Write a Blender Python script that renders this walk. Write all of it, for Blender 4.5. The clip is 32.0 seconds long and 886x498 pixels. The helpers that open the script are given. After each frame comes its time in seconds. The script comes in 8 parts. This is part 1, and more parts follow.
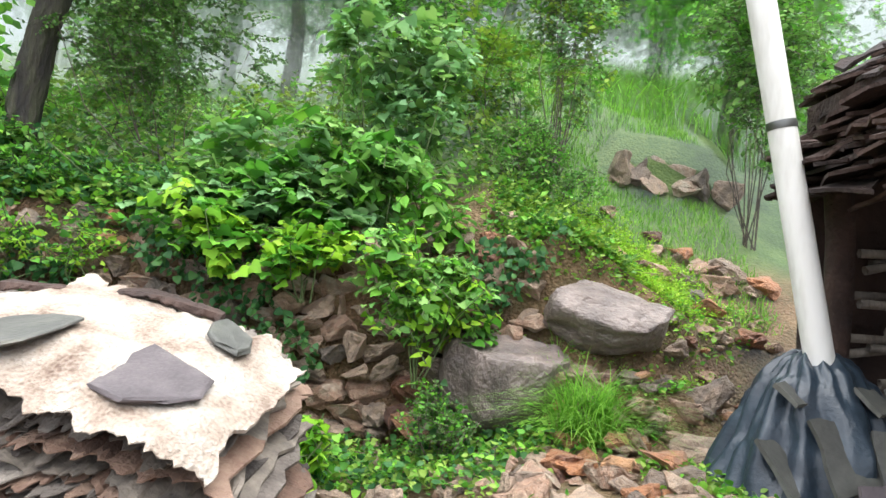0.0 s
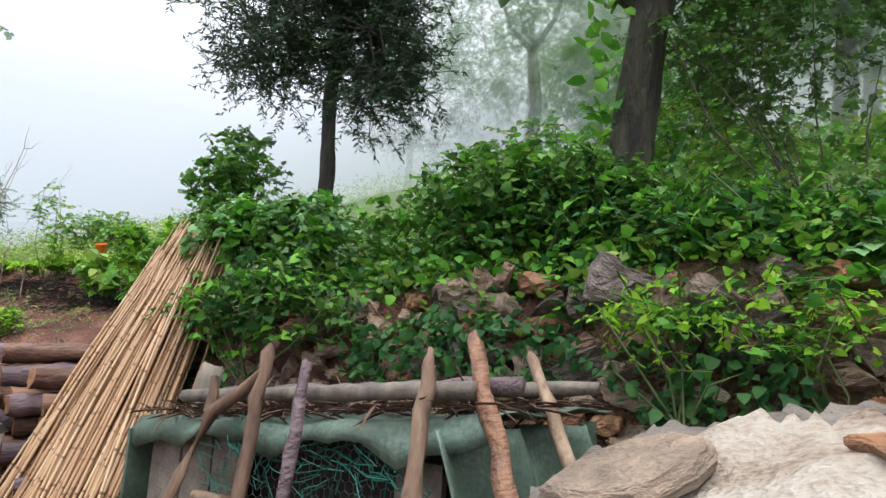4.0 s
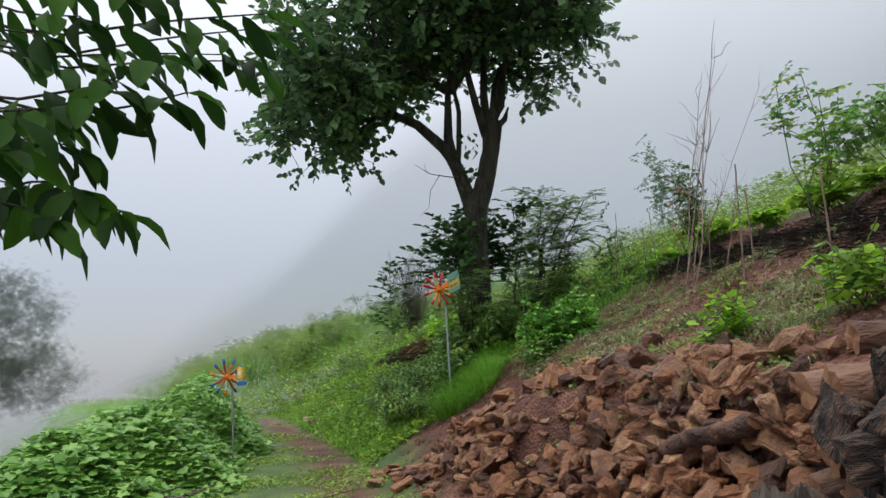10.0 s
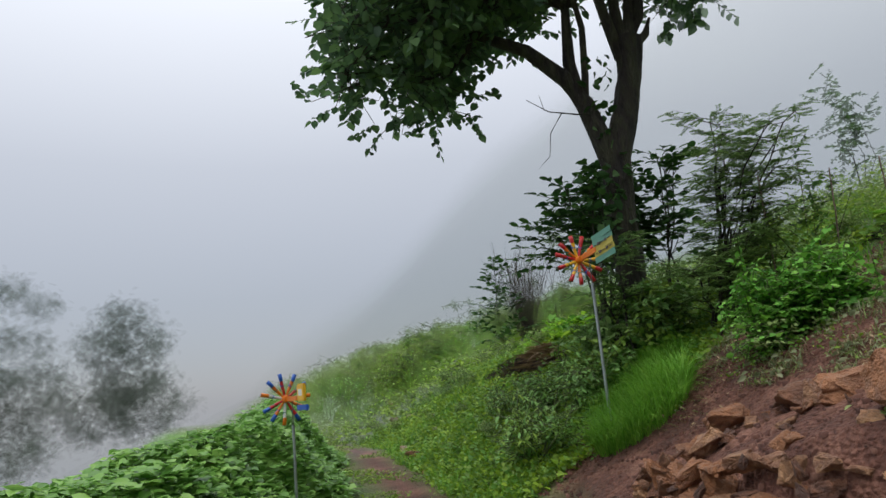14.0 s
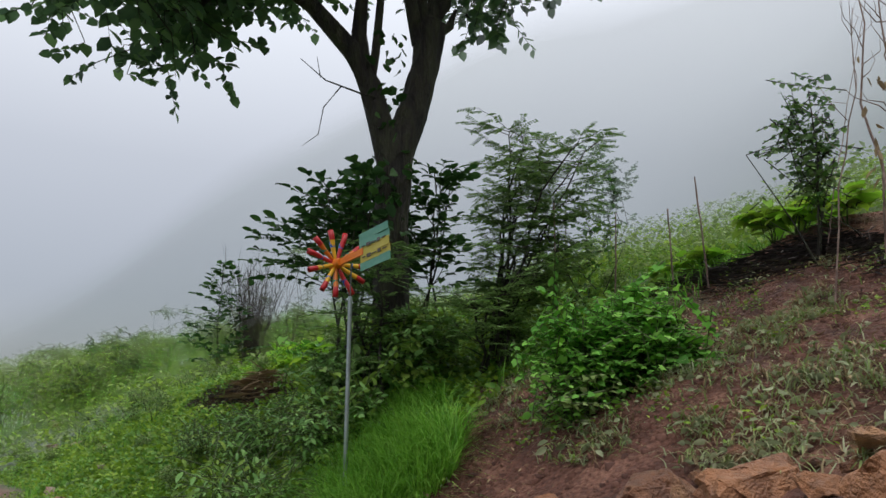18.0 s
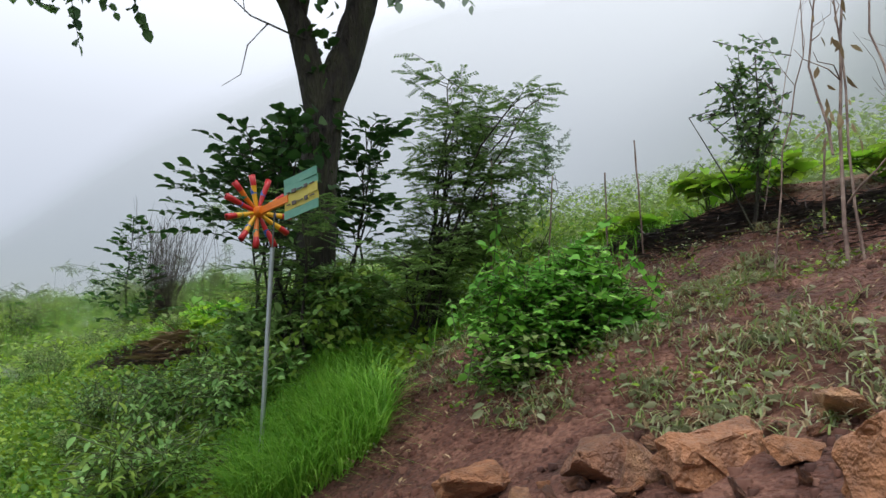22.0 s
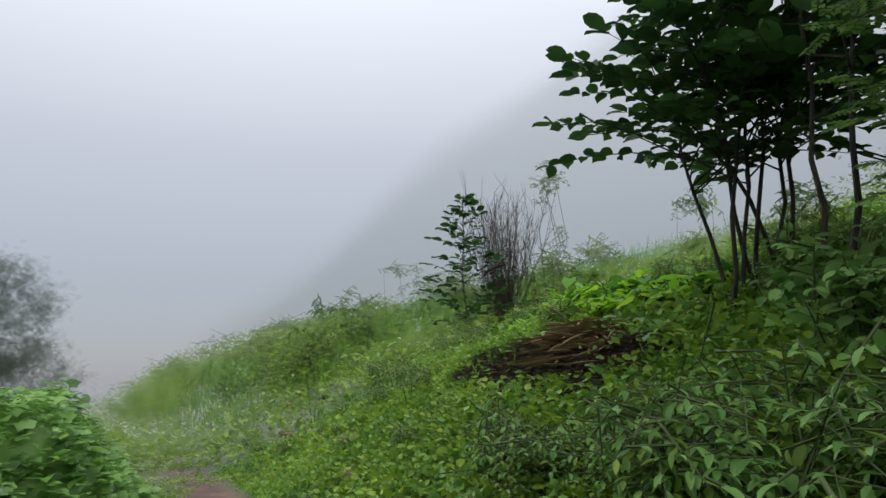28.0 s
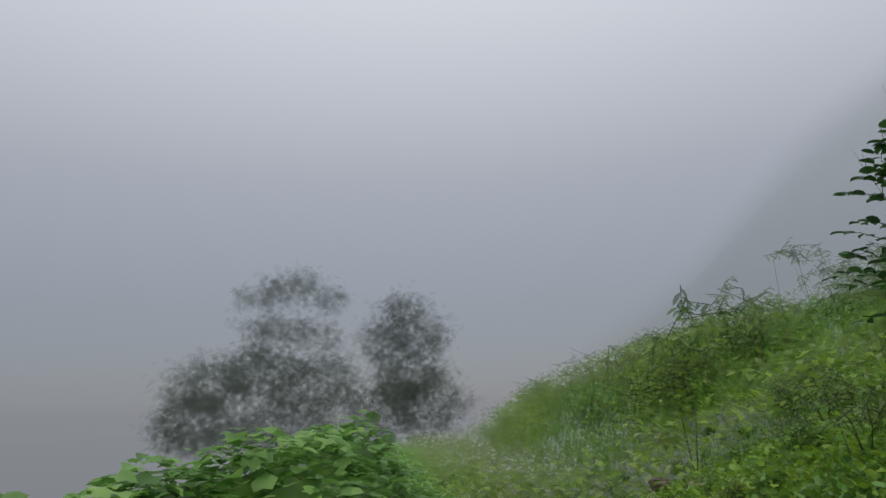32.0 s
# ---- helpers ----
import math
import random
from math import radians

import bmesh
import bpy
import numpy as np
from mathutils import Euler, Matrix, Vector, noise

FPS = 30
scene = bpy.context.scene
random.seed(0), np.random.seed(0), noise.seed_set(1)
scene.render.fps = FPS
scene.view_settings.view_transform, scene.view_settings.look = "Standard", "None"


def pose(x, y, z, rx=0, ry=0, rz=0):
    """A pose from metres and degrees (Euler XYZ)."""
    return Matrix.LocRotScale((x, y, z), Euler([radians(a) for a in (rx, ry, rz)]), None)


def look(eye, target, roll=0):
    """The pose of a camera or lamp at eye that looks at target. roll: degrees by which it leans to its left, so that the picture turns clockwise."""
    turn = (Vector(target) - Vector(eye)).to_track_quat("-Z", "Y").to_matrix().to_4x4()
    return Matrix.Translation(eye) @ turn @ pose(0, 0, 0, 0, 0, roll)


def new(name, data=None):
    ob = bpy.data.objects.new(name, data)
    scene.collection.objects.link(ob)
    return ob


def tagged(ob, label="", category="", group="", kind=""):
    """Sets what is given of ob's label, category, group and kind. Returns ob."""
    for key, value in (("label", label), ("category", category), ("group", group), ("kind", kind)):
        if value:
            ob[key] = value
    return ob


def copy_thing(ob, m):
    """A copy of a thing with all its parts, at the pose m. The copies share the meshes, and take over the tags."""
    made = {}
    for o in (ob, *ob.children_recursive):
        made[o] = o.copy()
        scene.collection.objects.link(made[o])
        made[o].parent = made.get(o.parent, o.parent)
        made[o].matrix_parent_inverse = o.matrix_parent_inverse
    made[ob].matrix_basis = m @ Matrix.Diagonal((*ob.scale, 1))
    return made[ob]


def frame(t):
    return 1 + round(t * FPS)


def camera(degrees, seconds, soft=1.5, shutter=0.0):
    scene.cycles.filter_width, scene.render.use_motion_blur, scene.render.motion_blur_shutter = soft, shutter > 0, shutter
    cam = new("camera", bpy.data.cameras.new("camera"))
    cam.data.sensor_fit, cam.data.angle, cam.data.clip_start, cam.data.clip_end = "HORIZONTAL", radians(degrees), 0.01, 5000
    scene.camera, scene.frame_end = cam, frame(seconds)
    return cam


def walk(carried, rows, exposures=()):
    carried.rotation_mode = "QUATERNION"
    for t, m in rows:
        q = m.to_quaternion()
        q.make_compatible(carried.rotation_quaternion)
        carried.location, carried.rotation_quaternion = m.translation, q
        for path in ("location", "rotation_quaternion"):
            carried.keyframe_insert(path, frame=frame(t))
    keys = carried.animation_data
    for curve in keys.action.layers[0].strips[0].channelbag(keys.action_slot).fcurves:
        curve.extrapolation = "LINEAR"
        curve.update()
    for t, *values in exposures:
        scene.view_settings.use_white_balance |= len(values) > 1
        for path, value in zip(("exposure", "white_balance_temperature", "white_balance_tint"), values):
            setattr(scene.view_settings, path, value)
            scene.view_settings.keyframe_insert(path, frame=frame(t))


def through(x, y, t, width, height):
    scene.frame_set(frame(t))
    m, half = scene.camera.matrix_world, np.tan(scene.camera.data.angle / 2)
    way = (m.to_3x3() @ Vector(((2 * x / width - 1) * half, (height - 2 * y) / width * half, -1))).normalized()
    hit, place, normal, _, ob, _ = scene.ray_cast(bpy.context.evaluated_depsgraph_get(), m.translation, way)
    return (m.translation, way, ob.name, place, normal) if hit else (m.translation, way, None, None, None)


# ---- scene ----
# ---- camera and walk ----
cam = camera(66.4, 32.0)
PATH = [
    (0, (0.032, 0.018, 1.384), (-0.022, 2.014, 1.505), 4.7),
    (0.3, (-0.18, 0.099, 1.323), (-0.239, 2.089, 1.515), 5.8),
    (0.5, (-0.346, 0.208, 1.37), (-0.438, 2.194, 1.582), 5.5),
    (1, (-0.623, 0.38, 1.355), (-0.78, 2.354, 1.633), 3.9),
    (1.5, (-0.891, 0.703, 1.342), (-1.091, 2.669, 1.646), 4.0),
    (2, (-1.254, 0.917, 1.281), (-1.494, 2.873, 1.621), 4.8),
    (2.5, (-1.622, 1.131, 1.29), (-1.942, 3.073, 1.643), 4.3),
    (2.8, (-1.859, 1.336, 1.261), (-2.367, 3.242, 1.595), 3.5),
    (3, (-1.98, 1.409, 1.231), (-2.647, 3.265, 1.563), 3.4),
    (3.5, (-2.247, 1.587, 1.216), (-3.231, 3.295, 1.553), 3.2),
    (4, (-2.583, 1.746, 1.229), (-3.716, 3.359, 1.568), 2.7),
    (4.5, (-2.918, 1.946, 1.193), (-4.135, 3.5, 1.516), 2.9),
    (6.5, (-4.602, 2.655, 1.205), (-6.186, 3.854, 1.44), -0.9),
    (7, (-5.083, 2.644, 1.226), (-6.765, 3.694, 1.486), -1.5),
    (7.5, (-5.458, 2.599, 1.18), (-7.249, 3.445, 1.457), -2.9),
    (8, (-5.921, 2.669, 1.217), (-7.826, 3.203, 1.511), -3.3),
    (8.5, (-6.38, 2.553, 1.191), (-8.317, 2.941, 1.502), -3.0),
    (9, (-6.793, 2.486, 1.165), (-8.738, 2.817, 1.489), -3.4),
    (9.5, (-7.271, 2.517, 1.181), (-9.225, 2.809, 1.496), -3.9),
    (10, (-7.691, 2.418, 1.172), (-9.651, 2.661, 1.486), -3.4),
    (10.5, (-8.026, 2.414, 1.182), (-9.986, 2.625, 1.519), -3.7),
    (11, (-8.396, 2.512, 1.163), (-10.358, 2.704, 1.501), -3.8),
    (11.5, (-8.752, 2.486, 1.129), (-10.715, 2.639, 1.481), -3.0),
    (12, (-9.06, 2.363, 1.155), (-11.02, 2.546, 1.509), -2.9),
    (12.5, (-9.44, 2.377, 1.09), (-11.395, 2.613, 1.438), -3.6),
    (13, (-9.891, 2.347, 1.048), (-11.844, 2.602, 1.395), -2.9),
    (13.1, (-9.991, 2.327, 1.045), (-11.944, 2.573, 1.397), -3.5),
    (13.5, (-10.383, 2.338, 1.136), (-12.347, 2.502, 1.478), -4.0),
    (14, (-10.669, 2.329, 1.086), (-12.631, 2.295, 1.472), -5.3),
    (14.5, (-11.082, 2.393, 1.143), (-13.006, 2.046, 1.563), -5.0),
    (16.5, (-12.257, 2.363, 1.207), (-14.153, 1.886, 1.629), -0.2),
    (17, (-12.343, 2.338, 1.207), (-14.284, 2.13, 1.642), -0.1),
    (17.5, (-12.416, 2.358, 1.177), (-14.34, 2.665, 1.625), -0.4),
    (18, (-12.386, 2.498, 1.174), (-14.207, 3.204, 1.608), 0.0),
    (18.5, (-12.411, 2.578, 1.16), (-14.085, 3.591, 1.576), 0.8),
    (19, (-12.427, 2.615, 1.155), (-14.034, 3.736, 1.553), 0.7),
    (19.5, (-12.435, 2.649, 1.152), (-14.007, 3.822, 1.542), 0.7),
    (20, (-12.424, 2.682, 1.15), (-13.968, 3.891, 1.542), 0.8),
    (20.5, (-12.432, 2.698, 1.14), (-13.939, 3.957, 1.521), 1.1),
    (21, (-12.462, 2.702, 1.141), (-13.958, 3.976, 1.516), 0.9),
    (21.5, (-12.532, 2.659, 1.144), (-14.098, 3.849, 1.506), 0.8),
    (22, (-12.695, 2.569, 1.135), (-14.439, 3.485, 1.481), 0.7),
    (22.5, (-12.928, 2.465, 1.159), (-14.726, 3.261, 1.522), 0.2),
    (23, (-13.159, 2.46, 1.104), (-14.986, 3.188, 1.467), -0.3),
    (23.5, (-13.489, 2.517, 1.147), (-15.343, 3.177, 1.505), 0.0),
    (24, (-13.821, 2.39, 1.14), (-15.709, 2.942, 1.505), 0.4),
    (24.5, (-14.119, 2.258, 1.175), (-16.025, 2.735, 1.55), 0.6),
    (25, (-14.479, 2.238, 1.124), (-16.4, 2.649, 1.495), 0.5),
    (25.5, (-14.683, 2.217, 1.182), (-16.61, 2.577, 1.58), 0.6),
    (27.5, (-15.822, 2.181, 1.135), (-17.776, 2.424, 1.489), -0.5),
    (28, (-16.143, 2.122, 1.147), (-18.105, 2.268, 1.508), -1.2),
    (28.5, (-16.498, 2.204, 1.07), (-18.464, 2.29, 1.426), -1.5),
    (29, (-16.782, 2.236, 1.108), (-18.746, 2.286, 1.481), -1.3),
    (29.5, (-17.15, 2.146, 1.101), (-19.117, 2.155, 1.46), -0.8),
    (30, (-17.518, 2.098, 1.099), (-19.484, 2.062, 1.466), -1.0),
    (30.5, (-17.818, 2.094, 1.171), (-19.762, 1.841, 1.564), -1.8),
    (31, (-18.005, 1.996, 1.184), (-19.897, 1.495, 1.598), -1.4),
    (31.5, (-18.292, 1.923, 1.21), (-20.123, 1.24, 1.636), -1.8),
    (32, (-18.47, 1.935, 1.20), (-20.215, 1.07, 1.648), -1.9),
]
EXPOSURE = [(0, 1.7), (2.2, 1.7), (3, 1.5), (3.5, 1.15), (4.5, 0.9), (7, 0.75), (9, 0.4), (12, 0.0), (14, -0.05), (17, -0.45), (18, -0.1), (19, 0.3), (21.5, 0.35), (23, 0.1), (25, 0.0), (28, -0.05), (30, -0.2), (31, -0.4), (31.5, -0.5), (32, -0.65)]
walk(cam, [(t, look(eye, target, roll)) for t, eye, target, roll in PATH], EXPOSURE)

# ---- world, sun: a white overcast day in drifting mist ----
world = bpy.data.worlds.new("misty_sky")
scene.world = world
world.use_nodes = True
wn, wl = world.node_tree.nodes, world.node_tree.links
wn.clear()
w_out, w_bg = wn.new("ShaderNodeOutputWorld"), wn.new("ShaderNodeBackground")
w_sky = wn.new("ShaderNodeTexSky")
w_sky.sky_type, w_sky.sun_disc = "NISHITA", False
w_sky.sun_elevation, w_sky.sun_rotation = radians(55), radians(250)
w_co, w_sep, w_ramp = wn.new("ShaderNodeTexCoord"), wn.new("ShaderNodeSeparateXYZ"), wn.new("ShaderNodeValToRGB")
wl.new(w_co.outputs["Generated"], w_sep.inputs[0])
wl.new(w_sep.outputs[2], w_ramp.inputs[0])
els = w_ramp.color_ramp.elements
els[0].position, els[0].color = 0.0, (0.315, 0.34, 0.388, 1)
els[1].position, els[1].color = 1.0, (2.0, 2.05, 2.12, 1)
for p, c in ((0.14, (0.39, 0.42, 0.48, 1)), (0.32, (0.55, 0.58, 0.645, 1)), (0.6, (1.0, 1.04, 1.12, 1)), (0.8, (1.5, 1.54, 1.6, 1))):
    e = els.new(p)
    e.color = c
w_mix = wn.new("ShaderNodeMix")
w_mix.data_type, w_mix.blend_type = "RGBA", "ADD"
w_mix.inputs[0].default_value = 0.013
wl.new(w_ramp.outputs[0], w_mix.inputs[6])
wl.new(w_sky.outputs[0], w_mix.inputs[7])
wl.new(w_mix.outputs[2], w_bg.inputs[0])
w_bg.inputs[1].default_value = 1.0
scene.cycles.transparent_max_bounces = 64
wl.new(w_bg.outputs[0], w_out.inputs[0])

sun = new("sun", bpy.data.lights.new("sun", "SUN"))
sun.data.energy, sun.data.angle, sun.data.color = 1.0, radians(60), (1.0, 0.98, 0.94)
sun.matrix_world = look((0, 0, 30), (-8, 9, 0))


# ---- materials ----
def mist_fade_group():
    """Haze put into materials: surfaces grow more transparent with distance from the walked garden."""
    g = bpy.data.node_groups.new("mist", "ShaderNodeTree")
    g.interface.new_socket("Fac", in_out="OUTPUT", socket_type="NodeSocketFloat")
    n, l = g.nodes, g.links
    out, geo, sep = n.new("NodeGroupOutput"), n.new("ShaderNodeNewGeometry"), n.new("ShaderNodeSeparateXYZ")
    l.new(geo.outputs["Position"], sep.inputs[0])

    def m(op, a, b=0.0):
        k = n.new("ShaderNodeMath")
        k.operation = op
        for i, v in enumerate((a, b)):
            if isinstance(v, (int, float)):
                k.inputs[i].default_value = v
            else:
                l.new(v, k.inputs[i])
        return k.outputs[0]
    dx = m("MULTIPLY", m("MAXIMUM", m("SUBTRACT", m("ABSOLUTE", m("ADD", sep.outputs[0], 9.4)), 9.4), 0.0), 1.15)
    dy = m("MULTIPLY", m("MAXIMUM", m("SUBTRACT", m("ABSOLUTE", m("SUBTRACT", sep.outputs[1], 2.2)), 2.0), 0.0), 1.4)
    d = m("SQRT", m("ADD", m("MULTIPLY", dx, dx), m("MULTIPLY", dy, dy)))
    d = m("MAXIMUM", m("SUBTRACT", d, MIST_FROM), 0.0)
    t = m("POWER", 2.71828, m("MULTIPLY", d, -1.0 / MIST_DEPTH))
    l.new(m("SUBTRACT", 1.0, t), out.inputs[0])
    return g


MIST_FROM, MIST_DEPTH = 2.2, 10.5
MIST_FADE = mist_fade_group()


def material(name, colours, scale=4.0, rough=0.8, bump=0.3, fine=40.0, metal=0.0, stretch=(1, 1, 1), island=0.0, obj=0.0,
             translucent=0.0, mist=False, cap=1.0, coat=0.0, spec=0.5, detail=5.0, fade="", dist=0.03, floor=0.0):
    """A surface of two to four colours, mixed by coarse and fine noise, with fine relief."""
    mat = bpy.data.materials.new(name)
    mat.use_nodes = True
    n, l = mat.node_tree.nodes, mat.node_tree.links
    n.clear()
    out, b = n.new("ShaderNodeOutputMaterial"), n.new("ShaderNodeBsdfPrincipled")
    co, mp = n.new("ShaderNodeTexCoord"), n.new("ShaderNodeMapping")
    mp.inputs["Scale"].default_value = stretch
    l.new(co.outputs["Object"], mp.inputs[0])
    n1, n2 = n.new("ShaderNodeTexNoise"), n.new("ShaderNodeTexNoise")
    for k, s in ((n1, scale), (n2, fine)):
        k.inputs["Scale"].default_value, k.inputs["Detail"].default_value = s, detail
        l.new(mp.outputs[0], k.inputs["Vector"])
    def m(op, a, c):
        k = n.new("ShaderNodeMath")
        k.operation = op
        for i, v in enumerate((a, c)):
            if isinstance(v, (int, float)):
                k.inputs[i].default_value = v
            else:
                l.new(v, k.inputs[i])
        return k.outputs[0]
    f = m("ADD", m("MULTIPLY", n1.outputs[0], 1.5), m("MULTIPLY", n2.outputs[0], 0.5))
    f = m("SUBTRACT", f, 0.5)
    if island:
        geo = n.new("ShaderNodeNewGeometry")
        f = m("ADD", m("MULTIPLY", f, 1 - island), m("MULTIPLY", geo.outputs["Random Per Island"], island))
    if obj:
        oi = n.new("ShaderNodeObjectInfo")
        f = m("ADD", m("MULTIPLY", f, 1 - obj), m("MULTIPLY", oi.outputs["Random"], obj))
    ramp = n.new("ShaderNodeValToRGB")
    el = ramp.color_ramp.elements
    el[0].position, el[1].position = 0.2, 0.85
    el[0].color, el[1].color = (*colours[0], 1), (*colours[-1], 1)
    for i, c in enumerate(colours[1:-1]):
        e = el.new(0.2 + 0.65 * (i + 1) / (len(colours) - 1))
        e.color = (*c, 1)
    l.new(f, ramp.inputs[0])
    l.new(ramp.outputs[0], b.inputs["Base Color"])
    b.inputs["Roughness"].default_value, b.inputs["Metallic"].default_value = rough, metal
    b.inputs["Specular IOR Level"].default_value = spec
    b.inputs["Coat Weight"].default_value = coat
    if bump:
        bp = n.new("ShaderNodeBump")
        bp.inputs["Strength"].default_value, bp.inputs["Distance"].default_value = bump, dist
        l.new(f, bp.inputs["Height"])
        l.new(bp.outputs[0], b.inputs["Normal"])
    sh = b.outputs[0]
    if translucent:
        tr, mx = n.new("ShaderNodeBsdfTranslucent"), n.new("ShaderNodeMixShader")
        l.new(ramp.outputs[0], tr.inputs[0])
        mx.inputs[0].default_value = translucent
        l.new(sh, mx.inputs[1])
        l.new(tr.outputs[0], mx.inputs[2])
        sh = mx.outputs[0]
    # haze as transparency: by place, within cap and floor, raised by the fade attribute
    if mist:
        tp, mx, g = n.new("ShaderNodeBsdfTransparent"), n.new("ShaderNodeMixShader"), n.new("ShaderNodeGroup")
        g.node_tree = MIST_FADE
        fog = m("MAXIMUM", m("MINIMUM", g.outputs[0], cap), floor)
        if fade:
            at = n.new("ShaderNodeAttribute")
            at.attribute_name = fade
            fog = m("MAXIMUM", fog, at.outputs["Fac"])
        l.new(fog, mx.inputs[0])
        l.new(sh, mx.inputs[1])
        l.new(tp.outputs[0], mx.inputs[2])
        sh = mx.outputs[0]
    l.new(sh, out.inputs[0])
    return mat


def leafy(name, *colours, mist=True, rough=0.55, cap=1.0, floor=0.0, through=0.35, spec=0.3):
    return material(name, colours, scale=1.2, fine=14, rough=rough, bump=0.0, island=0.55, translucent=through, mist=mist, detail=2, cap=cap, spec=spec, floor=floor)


def rock(name, colours, rough=0.6, obj=0.5):
    """Split stone: a tone of its own, blotches, grit, damp sheen that comes and goes."""
    mat = material(name, colours, scale=2.4, fine=13, rough=rough, bump=0, obj=obj)
    n, l = mat.node_tree.nodes, mat.node_tree.links
    b = next(k for k in n if k.type == "BSDF_PRINCIPLED")
    ramp = next(k for k in n if k.type == "VALTORGB")
    co = n.new("ShaderNodeTexCoord")
    grit, blot = n.new("ShaderNodeTexNoise"), n.new("ShaderNodeTexNoise")
    oi, off = n.new("ShaderNodeObjectInfo"), n.new("ShaderNodeVectorMath")
    off.operation = "MULTIPLY_ADD"
    off.inputs[1].default_value = (9, 9, 9)
    l.new(oi.outputs["Random"], off.inputs[0])
    l.new(co.outputs["Object"], off.inputs[2])
    for k, sc in ((grit, 30.0), (blot, 5.0)):
        k.inputs["Scale"].default_value = sc
        l.new(off.outputs[0], k.inputs["Vector"])
    grit.inputs["Detail"].default_value, blot.inputs["Detail"].default_value = 6, 4

    def m(op, a, c):
        k = n.new("ShaderNodeMath")
        k.operation = op
        for i, v in enumerate((a, c)):
            if isinstance(v, (int, float)):
                k.inputs[i].default_value = v
            else:
                l.new(v, k.inputs[i])
        return k.outputs[0]
    tone = m("ADD", m("MULTIPLY", grit.outputs[0], 0.9), m("MULTIPLY", blot.outputs[0], 1.3))
    tone = m("ADD", tone, 0.1)
    mul = n.new("ShaderNodeMix")
    mul.data_type, mul.blend_type = "RGBA", "MULTIPLY"
    mul.inputs[0].default_value = 1.0
    l.new(ramp.outputs[0], mul.inputs[6])
    l.new(tone, mul.inputs[7])
    l.new(mul.outputs[2], b.inputs["Base Color"])
    l.new(m("ADD", m("MULTIPLY", blot.outputs[0], 0.7), rough - 0.35), b.inputs["Roughness"])
    bp = n.new("ShaderNodeBump")
    bp.inputs["Strength"].default_value, bp.inputs["Distance"].default_value = 0.7, 0.09
    l.new(m("ADD", m("MULTIPLY", grit.outputs[0], 0.4), blot.outputs[0]), bp.inputs["Height"])
    l.new(bp.outputs[0], b.inputs["Normal"])
    return mat


